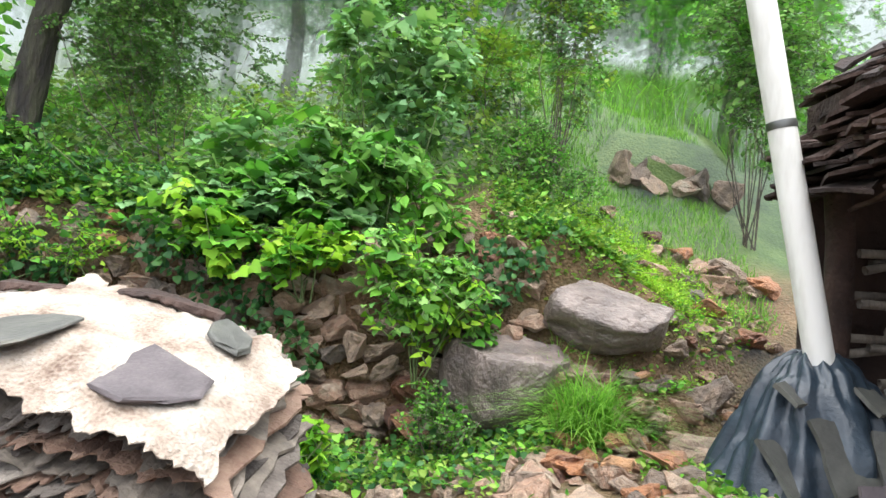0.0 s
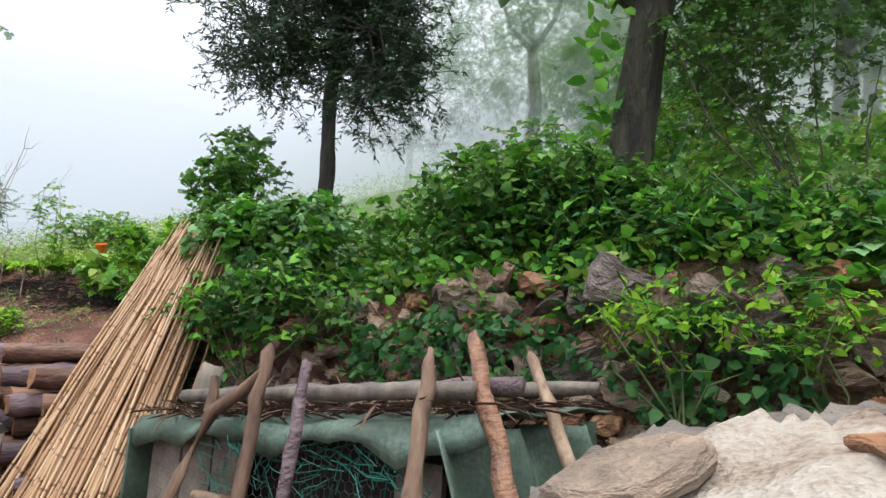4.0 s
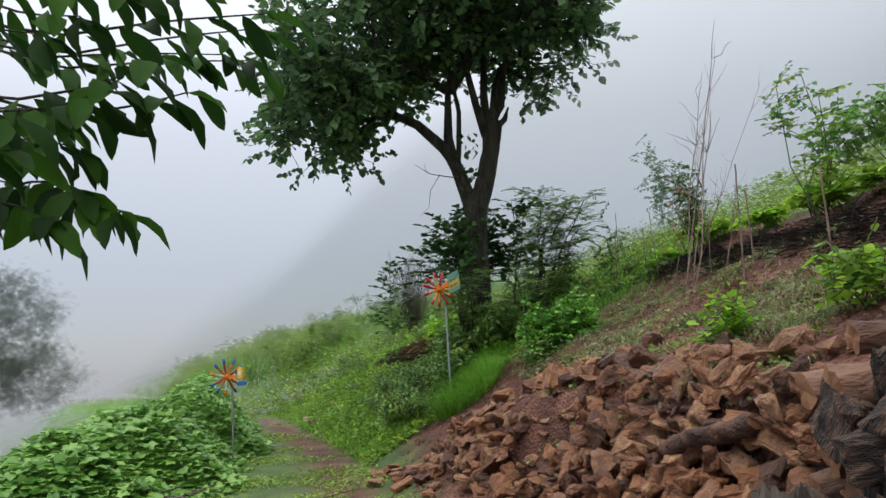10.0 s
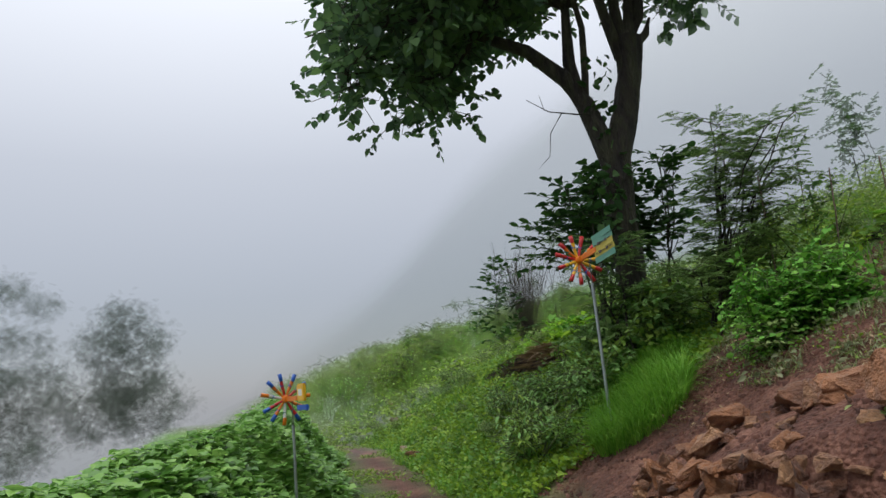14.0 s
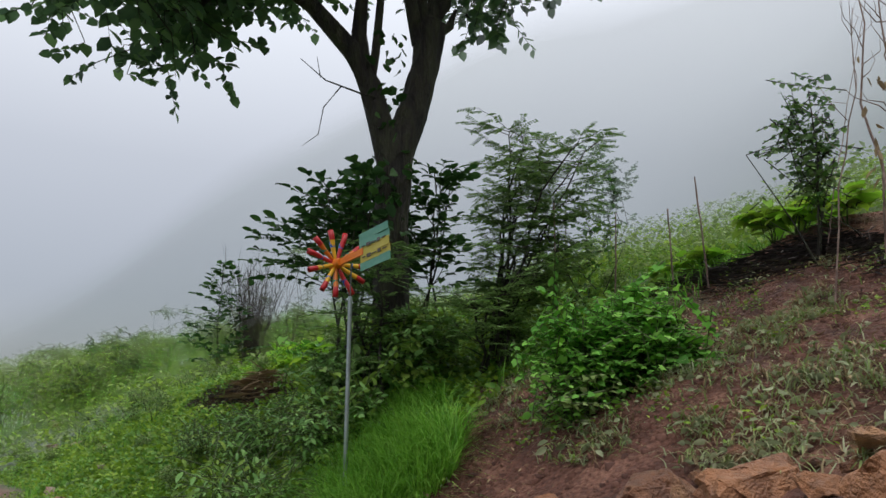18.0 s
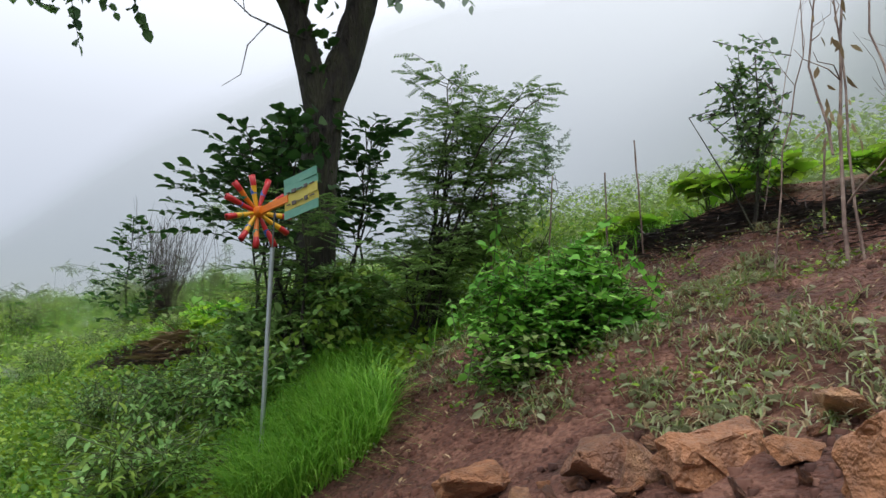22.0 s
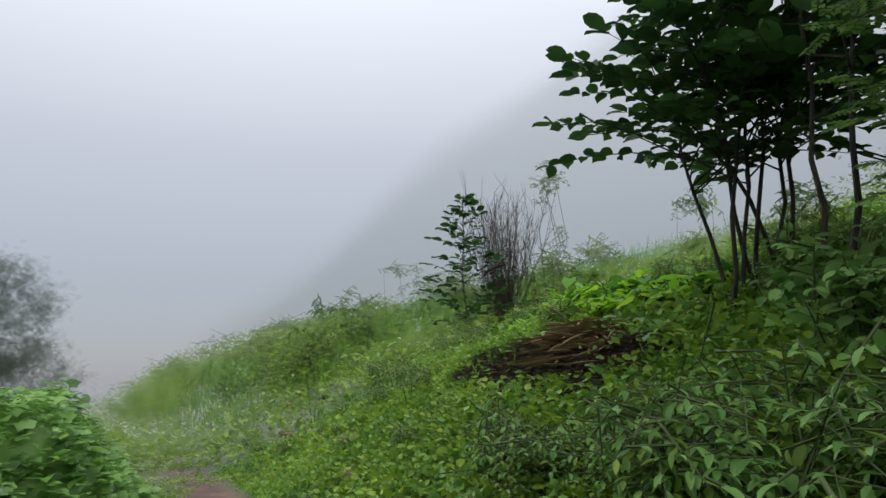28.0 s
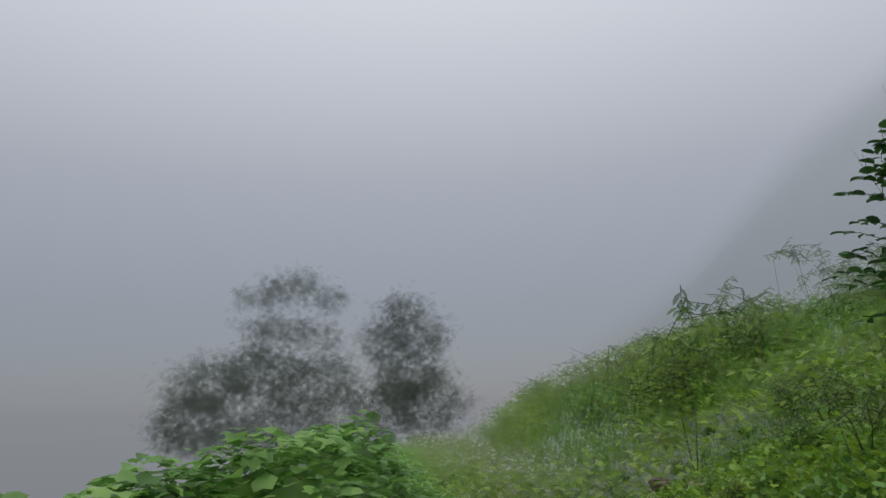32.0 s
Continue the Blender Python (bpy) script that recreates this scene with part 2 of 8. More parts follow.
M = dict(
    hop=leafy("hop_leaf", (0.05, 0.19, 0.02), (0.12, 0.36, 0.035), (0.24, 0.50, 0.05)),
    bluehop=leafy("pale_hop_leaf", (0.12, 0.27, 0.10), (0.22, 0.42, 0.17), (0.34, 0.54, 0.25)),
    lime=leafy("young_leaf", (0.15, 0.36, 0.025), (0.28, 0.53, 0.04), (0.42, 0.62, 0.06), mist=False, through=0.5),
    bramble=leafy("bramble_leaf", (0.07, 0.20, 0.04), (0.16, 0.35, 0.07), (0.28, 0.46, 0.12)),
    box=leafy("small_dark_leaf", (0.035, 0.10, 0.02), (0.08, 0.19, 0.035), (0.16, 0.30, 0.06)),
    ivy=leafy("ivy_leaf", (0.02, 0.085, 0.025), (0.045, 0.145, 0.04), (0.09, 0.22, 0.05), mist=False),
    tree=leafy("tree_leaf", (0.055, 0.105, 0.058), (0.10, 0.185, 0.08), (0.16, 0.28, 0.095), through=0.45),
    juniper=leafy("juniper_needle", (0.016, 0.045, 0.02), (0.03, 0.07, 0.03), (0.05, 0.10, 0.04)),
    mimosa=leafy("feather_leaf", (0.10, 0.19, 0.055), (0.18, 0.31, 0.085), (0.28, 0.43, 0.13)),
    peony=leafy("peony_leaf", (0.10, 0.29, 0.045), (0.20, 0.48, 0.075), (0.34, 0.64, 0.12), mist=False, rough=0.65, spec=0.2),
    weed=leafy("weed_leaf", (0.09, 0.18, 0.026), (0.185, 0.31, 0.05), (0.31, 0.44, 0.08)),
    wilt=leafy("wilted_weed_leaf", (0.17, 0.21, 0.10), (0.30, 0.34, 0.19), (0.46, 0.48, 0.30), mist=False, rough=0.7),
    pale=leafy("pale_weed_leaf", (0.15, 0.24, 0.06), (0.26, 0.36, 0.11), (0.38, 0.45, 0.2)),
    fresh=leafy("fresh_weed_leaf", (0.12, 0.23, 0.02), (0.24, 0.39, 0.035), (0.39, 0.54, 0.06)),
    herb=leafy("broad_herb_leaf", (0.10, 0.23, 0.055), (0.20, 0.39, 0.10), (0.33, 0.53, 0.17), mist=False, rough=0.42),
    lush=leafy("hanging_leaf", (0.012, 0.036, 0.007), (0.026, 0.08, 0.012), (0.075, 0.20, 0.022), mist=False, through=0.5, rough=0.6, spec=0.15),
    glossy=leafy("glossy_leaf", (0.022, 0.06, 0.018), (0.042, 0.11, 0.028), (0.085, 0.18, 0.04), mist=False, rough=0.45, spec=0.3),
    vine=leafy("vine_leaf", (0.095, 0.22, 0.045), (0.20, 0.40, 0.085), (0.33, 0.54, 0.13), rough=0.38),
    grass=leafy("grass_blade", (0.08, 0.22, 0.022), (0.16, 0.38, 0.04), (0.30, 0.55, 0.08), through=0.45),
    # far and wood: haze put in as leaves about nine tenths transparent
    far=leafy("hazed_far_leaf", (0.03, 0.06, 0.03), (0.05, 0.09, 0.04), (0.08, 0.12, 0.05), floor=0.925, cap=0.93, through=0.1, spec=0.1, rough=0.8),
    wood=leafy("hazed_hillside_leaf", (0.05, 0.12, 0.04), (0.10, 0.20, 0.06), (0.17, 0.30, 0.09), floor=0.88, cap=0.93, through=0.45),
    dry=leafy("dry_leaf", (0.16, 0.11, 0.06), (0.30, 0.22, 0.12), (0.42, 0.34, 0.2), mist=False, rough=0.8),
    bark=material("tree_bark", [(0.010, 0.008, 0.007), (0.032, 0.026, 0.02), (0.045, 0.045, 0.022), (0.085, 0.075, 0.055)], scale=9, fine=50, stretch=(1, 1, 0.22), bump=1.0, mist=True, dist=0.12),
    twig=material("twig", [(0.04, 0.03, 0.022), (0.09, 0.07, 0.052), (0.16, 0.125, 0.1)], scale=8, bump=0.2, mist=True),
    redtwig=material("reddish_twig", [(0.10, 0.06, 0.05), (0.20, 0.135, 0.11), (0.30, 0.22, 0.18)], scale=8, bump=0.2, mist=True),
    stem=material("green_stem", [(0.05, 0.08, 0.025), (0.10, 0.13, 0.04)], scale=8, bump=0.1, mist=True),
    stone=rock("field_stone", [(0.08, 0.064, 0.05), (0.17, 0.125, 0.092), (0.27, 0.195, 0.14), (0.22, 0.13, 0.085), (0.33, 0.275, 0.21)], 0.65, 0.6),
    rust=rock("rusty_stone", [(0.085, 0.042, 0.030), (0.16, 0.07, 0.038), (0.28, 0.122, 0.054), (0.21, 0.105, 0.062), (0.40, 0.22, 0.112)], 0.48, 0.65),
    boulder=rock("wet_boulder", [(0.06, 0.047, 0.041), (0.135, 0.105, 0.09), (0.23, 0.19, 0.168)], 0.45, 0.15),
    slate=material("slate", [(0.04, 0.04, 0.036), (0.075, 0.075, 0.065), (0.13, 0.12, 0.095)], scale=3, fine=30, rough=0.6, bump=0.5, obj=0.3),
    purple=material("purple_slate", [(0.045, 0.035, 0.038), (0.075, 0.06, 0.064), (0.11, 0.092, 0.09)], scale=3, fine=30, rough=0.6, bump=0.4),
    log=material("log_bark", [(0.03, 0.016, 0.012), (0.105, 0.05, 0.032), (0.20, 0.10, 0.06), (0.27, 0.135, 0.075)], scale=11, fine=50, stretch=(1, 0.18, 1), bump=0.9, obj=0.4, rough=0.7, dist=0.06),
    plum=material("plum_bark", [(0.04, 0.025, 0.03), (0.11, 0.07, 0.08), (0.2, 0.145, 0.15)], scale=9, fine=50, stretch=(1, 0.18, 1), bump=0.8, obj=0.4, rough=0.6, dist=0.06),
    cut=material("cut_wood", [(0.10, 0.045, 0.025), (0.24, 0.11, 0.05), (0.36, 0.19, 0.10)], scale=6, fine=70, rough=0.75, bump=0.3, obj=0.3),
    burnt=material("charred_wood", [(0.010, 0.008, 0.008), (0.035, 0.025, 0.02), (0.11, 0.06, 0.038), (0.20, 0.13, 0.09)], scale=6, fine=40, stretch=(1, 1, 0.2), bump=1.0, rough=0.7, dist=0.06),
    grey=material("weathered_wood", [(0.06, 0.05, 0.042), (0.15, 0.125, 0.10), (0.26, 0.22, 0.18)], scale=8, fine=50, stretch=(1, 1, 0.12), bump=0.7, obj=0.3),
    stake=material("barked_stake", [(0.035, 0.02, 0.015), (0.12, 0.068, 0.045), (0.19, 0.12, 0.08), (0.36, 0.26, 0.18)], scale=11, fine=50, stretch=(1, 1, 0.2), bump=0.8, obj=0.45),
    white=material("white_bark_lining", [(0.14, 0.09, 0.065), (0.30, 0.24, 0.19), (0.39, 0.345, 0.295), (0.44, 0.41, 0.365)], scale=3.5, fine=55, rough=0.9, bump=1.0, dist=0.05),
    corky=material("corky_bark", [(0.035, 0.028, 0.024), (0.12, 0.10, 0.085), (0.25, 0.22, 0.185)], scale=6, fine=45, rough=0.9, bump=1.0, obj=0.5, dist=0.06),
    brownbark=material("brown_bark", [(0.06, 0.033, 0.022), (0.14, 0.08, 0.055), (0.24, 0.16, 0.115)], scale=6, fine=45, rough=0.85, bump=1.0, obj=0.5, dist=0.06),
    cane=material("dry_cane", [(0.24, 0.125, 0.06), (0.44, 0.27, 0.15), (0.58, 0.42, 0.26)], scale=6, fine=30, stretch=(1, 1, 0.15), rough=0.5, bump=0.2, obj=0.6),
    joint=material("cane_joint", [(0.17, 0.09, 0.05), (0.32, 0.19, 0.11)], rough=0.7, bump=0.2),
    tarp=material("faded_green_tarp", [(0.035, 0.06, 0.042), (0.08, 0.12, 0.09), (0.19, 0.27, 0.225)], scale=3, fine=60, rough=0.6, bump=0.3),
    net=material("green_net", [(0.01, 0.10, 0.075), (0.02, 0.20, 0.15)], rough=0.5, bump=0),
    wire=material("wire", [(0.10, 0.10, 0.09), (0.2, 0.2, 0.19)], rough=0.4, metal=0.8, bump=0),
    # near-black colour that stands for the shade within the coop
    dark=material("black_shade_fill", [(0.012, 0.011, 0.01), (0.03, 0.027, 0.024)], rough=0.9, bump=0.2),
    plastic=material("black_sheet", [(0.012, 0.018, 0.026), (0.03, 0.045, 0.06)], scale=3, rough=0.3, bump=0.3),
    pipe=material("white_pipe", [(0.42, 0.40, 0.35), (0.68, 0.67, 0.63), (0.74, 0.74, 0.72)], scale=2, fine=20, stretch=(1, 1, 0.2), rough=0.45, bump=0.1),
    thatch=material("bark_thatch", [(0.012, 0.007, 0.006), (0.034, 0.018, 0.013), (0.075, 0.042, 0.031)], scale=6, fine=40, bump=1.0, rough=0.9, obj=0.4, dist=0.06),
    jar=material("glazed_jar", [(0.03, 0.012, 0.008), (0.06, 0.022, 0.014)], scale=2, rough=0.15, bump=0.05, coat=0.6),
    metal=material("grey_pole", [(0.26, 0.29, 0.30), (0.42, 0.46, 0.48)], rough=0.35, metal=0.6, bump=0.05),
    black=material("black_plastic", [(0.012, 0.012, 0.013), (0.03, 0.03, 0.03)], rough=0.35, bump=0.05),
    panel=material("lamp_glass", [(0.35, 0.37, 0.36), (0.5, 0.52, 0.5)], rough=0.2, bump=0.0),
    red=material("red_paint", [(0.42, 0.012, 0.02), (0.6, 0.025, 0.03)], rough=0.35, bump=0.05),
    orange=material("orange_paint", [(0.62, 0.14, 0.01), (0.78, 0.22, 0.015)], rough=0.35, bump=0.05),
    yellow=material("yellow_paint", [(0.68, 0.36, 0.015), (0.82, 0.48, 0.03)], rough=0.35, bump=0.05),
    blue=material("blue_paint", [(0.01, 0.07, 0.36), (0.02, 0.12, 0.5)], rough=0.35, bump=0.05),
    green=material("green_paint", [(0.01, 0.17, 0.10), (0.03, 0.27, 0.17)], rough=0.35, bump=0.05),
    teal=material("pale_green_film", [(0.12, 0.36, 0.27), (0.24, 0.5, 0.38)], rough=0.3, bump=0.05, translucent=0.35),
    amber=material("yellow_film", [(0.6, 0.5, 0.08), (0.7, 0.62, 0.15)], rough=0.3, bump=0.05, translucent=0.35),
    bottle=material("white_plastic", [(0.6, 0.62, 0.62), (0.75, 0.76, 0.76)], rough=0.2, bump=0.05),
    clod=material("soil_clod", [(0.05, 0.018, 0.012), (0.11, 0.042, 0.027), (0.2, 0.10, 0.068)], scale=3, island=0.6, bump=0.4, rough=0.85),
    straw=material("straw", [(0.22, 0.15, 0.08), (0.40, 0.29, 0.17)], scale=6, island=0.6, bump=0.0, rough=0.8),
    mulch=material("dark_mulch", [(0.026, 0.022, 0.022), (0.075, 0.062, 0.06), (0.17, 0.145, 0.135)], scale=6, fine=50, island=0.5, bump=0.5),
    # hillside haze is painted in, through the mesh's fade attribute
    hill=material("hazed_hillside", [(0.03, 0.055, 0.03), (0.06, 0.09, 0.045)], scale=0.06, fine=0.5, bump=0, mist=True, cap=0.3, fade="fade"),
)

# ---- the lie of the land ----
def lerp(x, xs, ys):
    return np.interp(x, xs, ys)


def smooth(a, b, v):
    u = np.clip((v - a) / (b - a), 0, 1)
    return u * u * (3 - 2 * u)


def toe(x):
    """Where the bank rises from the trodden ground."""
    return lerp(x, [-60, -40, -33, -27.5, -25, -23, -21.5, -18, -17, -15.5, -14], [-18, -8, -4.2, -1.0, 0.1, 0.95, 1.3, 2.25, 2.45, 2.6, 2.8])


def wall_toe(x):
    return lerp(x, [-14, -13, -12, -11.1, -10.7, -10.2, -8.6, -7, 1.2, 2, 4], [3.3, 3.75, 4.0, 4.25, 4.7, 5.4, 5.35, 5.2, 5.15, 5.3, 5.6])


def wall_height(x):
    return lerp(x, [-14, -13, -10, -8.6, -7, -4, 0.2, 0.9, 2, 5], [0.85, 0.95, 1.15, 1.4, 1.7, 1.8, 1.7, 1.2, 0.8, 0.7])


def land(x, y):
    x, y = np.asarray(x, float), np.asarray(y, float)
    base = lerp(x, [-60, -40, -27.5, -23, -18, -14, -9, 0, 5], [-0.5, -0.2, -0.05, 0.0, -0.12, -0.1, -0.05, 0.05, 0.1])
    s = y - toe(x)
    bank = np.where(s < 2.2, 0.62 * s, 1.364 + 0.36 * (s - 2.2))
    bank = np.where(s > 9, 1.364 + 0.36 * 6.8 + 0.3 * (s - 9), bank) * (s > 0)
    bank = bank * (1 - 0.2 * smooth(-22.5, -25.5, x))
    w, k = y - wall_toe(x), lerp(x, [-14, -9, -2, 0.5, 5], [0.42, 0.42, 0.42, 0.66, 0.66])
    h = wall_height(x)
    wall = np.where(w < 0.45, h * smooth(0.02, 0.45, w), h + k * (w - 0.45))
    wall = np.where(w > 6, h + k * 5.55 + 0.4 * (w - 6), wall) * (w > 0)
    m = smooth(-15.2, -13.4, x)
    up = bank * (1 - m) + wall * m
    d = toe(np.minimum(x, -14)) - 3.4 - y
    down = np.where(d > 0, -0.42 * d, 0) * smooth(-4, -10, x)
    base = base + 0.30 * smooth(5.9, 7.2, y) * smooth(-18.5, -16.5, x) * smooth(-11.0, -13.0, x)
    base = base + 0.55 * smooth(8.0, 8.35, y) * smooth(11.5, 8.6, y) * smooth(1.5, 1.9, x) * smooth(3.6, 3.1, x)
    base = base + 0.38 * smooth(4.65, 5.15, y) * smooth(5.9, 5.4, y) * smooth(0.6, 0.85, x) * smooth(2.2, 1.8, x)
    base = base + 0.36 * smooth(2.0, 3.1, y) * smooth(-0.3, 0.9, x)
    bumps = 0.035 * np.sin(1.7 * x + 0.6) * np.cos(2.1 * y) + 0.02 * np.sin(4.3 * x + 2 * y) + 0.015 * np.cos(6.1 * y - 2.7 * x)
    return base + up + np.maximum(down, -14) + bumps * np.clip(0.3 + s * 0.4, 0.3, 1.5)


def ground_z(x, y):
    return float(land(x, y))


def mesh_of(name, verts, faces, mat, smooth_faces=False):
    me = bpy.data.meshes.new(name)
    me.from_pydata([tuple(v) for v in verts] if not isinstance(verts, np.ndarray) else verts.tolist(), [], faces if isinstance(faces, list) else faces.tolist())
    for q in (mat if isinstance(mat, (list, tuple)) else [mat]):
        me.materials.append(q)
    if smooth_faces:
        me.polygons.foreach_set("use_smooth", [True] * len(me.polygons))
    me.update()
    return me


def thing(name, label, category, me=None, group="", kind="", at=None):
    ob = new(name, me)
    if at is not None:
        ob.matrix_world = at if isinstance(at, Matrix) else Matrix.Translation(at)
    return tagged(ob, label, category, group, kind)


def part(name, data, mat, parent, label="", at=None, kind=""):
    """Links a bmesh or a mesh as one mesh object under a thing or a part; its coordinates are the parent's unless at is given."""
    if isinstance(data, bmesh.types.BMesh):
        me = bpy.data.meshes.new(name)
        data.to_mesh(me)
        data.free()
        me.materials.append(mat)
    else:
        me = data
    ob = new(name, me)
    ob.parent = parent
    if at is not None:
        ob.matrix_basis = at
    return tagged(ob, label, kind=kind)


# ground sheet
def axis(fine_a, fine_b, step, far_a, far_b):
    out = list(np.arange(fine_a, fine_b, step))
    v, st = fine_b, step
    while v < far_b:
        out.append(v)
        st *= 1.18
        v += st
    v, st = fine_a, step
    while v > far_a:
        st *= 1.18
        v -= st
        out.append(v)
    return np.array(sorted(out))


gx, gy = axis(-30, 3, 0.085, -400, 300), axis(-1.5, 8, 0.075, -400, 300)
GX, GY = np.meshgrid(gx, gy, indexing="ij")
GZ = land(GX, GY)
for i in np.flatnonzero((gx > -18) & (gx < 3)):
    for j in np.flatnonzero((gy > 2.5) & (gy < 8)):
        GZ[i, j] += 0.012 * noise.noise((gx[i] * 17, gy[j] * 17, 1.0)) + 0.022 * noise.noise((gx[i] * 3.1, gy[j] * 3.1, 7.0)) + 0.02 * noise.noise((gx[i] * 9, gy[j] * 9, 3.0))
nx, ny = len(gx), len(gy)
idx = np.arange(nx * ny).reshape(nx, ny)
quads = np.stack([idx[:-1, :-1], idx[1:, :-1], idx[1:, 1:], idx[:-1, 1:]], -1).reshape(-1, 4)
ground_mat = bpy.data.materials.new("soil_and_grass")


def make_ground_material(mat):
    mat.use_nodes = True
    n, l = mat.node_tree.nodes, mat.node_tree.links
    n.clear()
    out, b = n.new("ShaderNodeOutputMaterial"), n.new("ShaderNodeBsdfPrincipled")
    geo, att = n.new("ShaderNodeNewGeometry"), n.new("ShaderNodeAttribute")
    att.attribute_name = "cover"
    ramps = []
    for cols, sc in (([(0.042, 0.015, 0.010), (0.115, 0.042, 0.026), (0.24, 0.11, 0.072)], 3.0),
                     ([(0.04, 0.075, 0.018), (0.08, 0.14, 0.03), (0.14, 0.20, 0.05)], 2.0)):
        a, c, r, ad = n.new("ShaderNodeTexNoise"), n.new("ShaderNodeTexNoise"), n.new("ShaderNodeValToRGB"), n.new("ShaderNodeMath")
        a.inputs["Scale"].default_value, c.inputs["Scale"].default_value = sc, sc * 14
        a.inputs["Detail"].default_value = c.inputs["Detail"].default_value = 6
        for k in (a, c):
            l.new(geo.outputs["Position"], k.inputs["Vector"])
        ad.operation = "MULTIPLY_ADD"
        ad.inputs[1].default_value = 0.6
        l.new(c.outputs[0], ad.inputs[0])
        l.new(a.outputs[0], ad.inputs[2])
        e = r.color_ramp.elements
        e[0].position, e[1].position = 0.5, 1.05
        e[0].color, e[1].color = (*cols[0], 1), (*cols[2], 1)
        e.new(0.8).color = (*cols[1], 1)
        l.new(ad.outputs[0], r.inputs[0])
        ramps.append((r, ad))
    mx = n.new("ShaderNodeMix")
    mx.data_type = "RGBA"
    l.new(att.outputs["Fac"], mx.inputs[0])
    l.new(ramps[0][0].outputs[0], mx.inputs[6])
    l.new(ramps[1][0].outputs[0], mx.inputs[7])
    l.new(mx.outputs[2], b.inputs["Base Color"])
    b.inputs["Roughness"].default_value = 0.8
    bp = n.new("ShaderNodeBump")
    bp.inputs["Strength"].default_value, bp.inputs["Distance"].default_value = 1.0, 0.05
    crumb, hsum = n.new("ShaderNodeTexVoronoi"), n.new("ShaderNodeMath")
    crumb.inputs["Scale"].default_value = 34.0
    hsum.operation = "MULTIPLY_ADD"
    hsum.inputs[1].default_value = -0.5
    l.new(geo.outputs["Position"], crumb.inputs["Vector"])
    l.new(crumb.outputs["Distance"], hsum.inputs[0])
    l.new(ramps[0][1].outputs[0], hsum.inputs[2])
    l.new(hsum.outputs[0], bp.inputs["Height"])
    l.new(bp.outputs[0], b.inputs["Normal"])
    # the ground's haze, also put in as transparency, thinned by a power
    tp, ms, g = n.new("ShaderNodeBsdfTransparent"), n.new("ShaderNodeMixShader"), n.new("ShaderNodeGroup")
    g.node_tree = MIST_FADE
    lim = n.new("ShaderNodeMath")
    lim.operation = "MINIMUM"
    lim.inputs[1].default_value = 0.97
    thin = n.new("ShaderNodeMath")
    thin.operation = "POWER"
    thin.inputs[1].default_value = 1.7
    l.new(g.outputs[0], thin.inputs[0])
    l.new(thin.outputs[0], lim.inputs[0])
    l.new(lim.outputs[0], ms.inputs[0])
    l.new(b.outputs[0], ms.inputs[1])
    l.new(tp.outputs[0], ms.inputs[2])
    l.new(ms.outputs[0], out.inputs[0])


make_ground_material(ground_mat)


def cover(x, y):
    """1 where weeds cover the soil, 0 on bare earth and the trodden path."""
    s = y - toe(np.minimum(x, -14))
    path = np.exp(-((s + 0.5) / 0.36) ** 2)
    c = 0.25 + 0.75 * smooth(-12.3, -14.7, x + 0.6 * np.sin(1.3 * y) * np.sin(0.47 * y + 1)) * (1 - path) - 0.25 * path
    bare = smooth(-17.6, -16.4, x) * smooth(-3.0, -5.0, x) * smooth(2.7, 3.2, y) * smooth(8.0, 7.4, y)
    up_right = smooth(-1, 0.6, x) * smooth(5.7, 6.5, y) * (1 - 0.7 * smooth(1.7, 2.1, x) * smooth(8.2, 7.0, y))
    up_right = up_right * (1 - smooth(7.75, 8.0, y) * smooth(8.6, 8.4, y) * smooth(1.5, 1.75, x) * smooth(3.4, 3.2, x))
    c = np.maximum(c * (1 - bare), up_right)
    c = np.maximum(c, smooth(6.3, 7.2, y) * (1 - bare))
    return np.clip(c, 0, 1)


gm = mesh_of("ground", np.stack([GX, GY, GZ], -1).reshape(-1, 3), quads, ground_mat, True)
att = gm.attributes.new("cover", "FLOAT", "POINT")
att.data.foreach_set("value", cover(GX, GY).reshape(-1).astype(np.float32))
ground = thing("ground", "red-brown soil with a trodden path and weedy banks", "ground", gm, kind="structure")


# ---- leaves, twigs, tubes ----
def unit(v):
    return v / np.maximum(np.linalg.norm(v, axis=-1, keepdims=True), 1e-9)


def frames_of(d, up_bias, rng):
    """For each leaf direction d a side and a face normal, the face mostly up."""
    n0 = np.array([0, 0, 1.0]) * up_bias + rng.normal(0, 1, d.shape) * (1 - up_bias)
    side = unit(np.cross(d, n0))
    return side, unit(np.cross(side, d))


OVAL = np.array([(0, 0, 0), (-0.36, 0.3, 0.10), (-0.30, 0.68, 0.08), (0, 1, -0.08), (0.30, 0.68, 0.08), (0.36, 0.3, 0.10)])
OVAL_F = np.array([(0, 3, 2, 1), (0, 5, 4, 3)])
LONG = np.array([(0, 0, 0), (-0.17, 0.35, 0.05), (-0.13, 0.7, 0.0), (0, 1, -0.12), (0.13, 0.7, 0.0), (0.17, 0.35, 0.05)])
LANCE = np.array([(0, 0, 0), (-0.21, 0.3, 0.07), (-0.22, 0.62, 0.04), (0, 1, -0.15), (0.22, 0.62, 0.04), (0.21, 0.3, 0.07)])
HEART = np.array([(0, 0, 0), (-0.48, 0.12, 0.08), (-0.42, 0.55, 0.10), (0, 1, -0.1), (0.42, 0.55, 0.10), (0.48, 0.12, 0.08)])
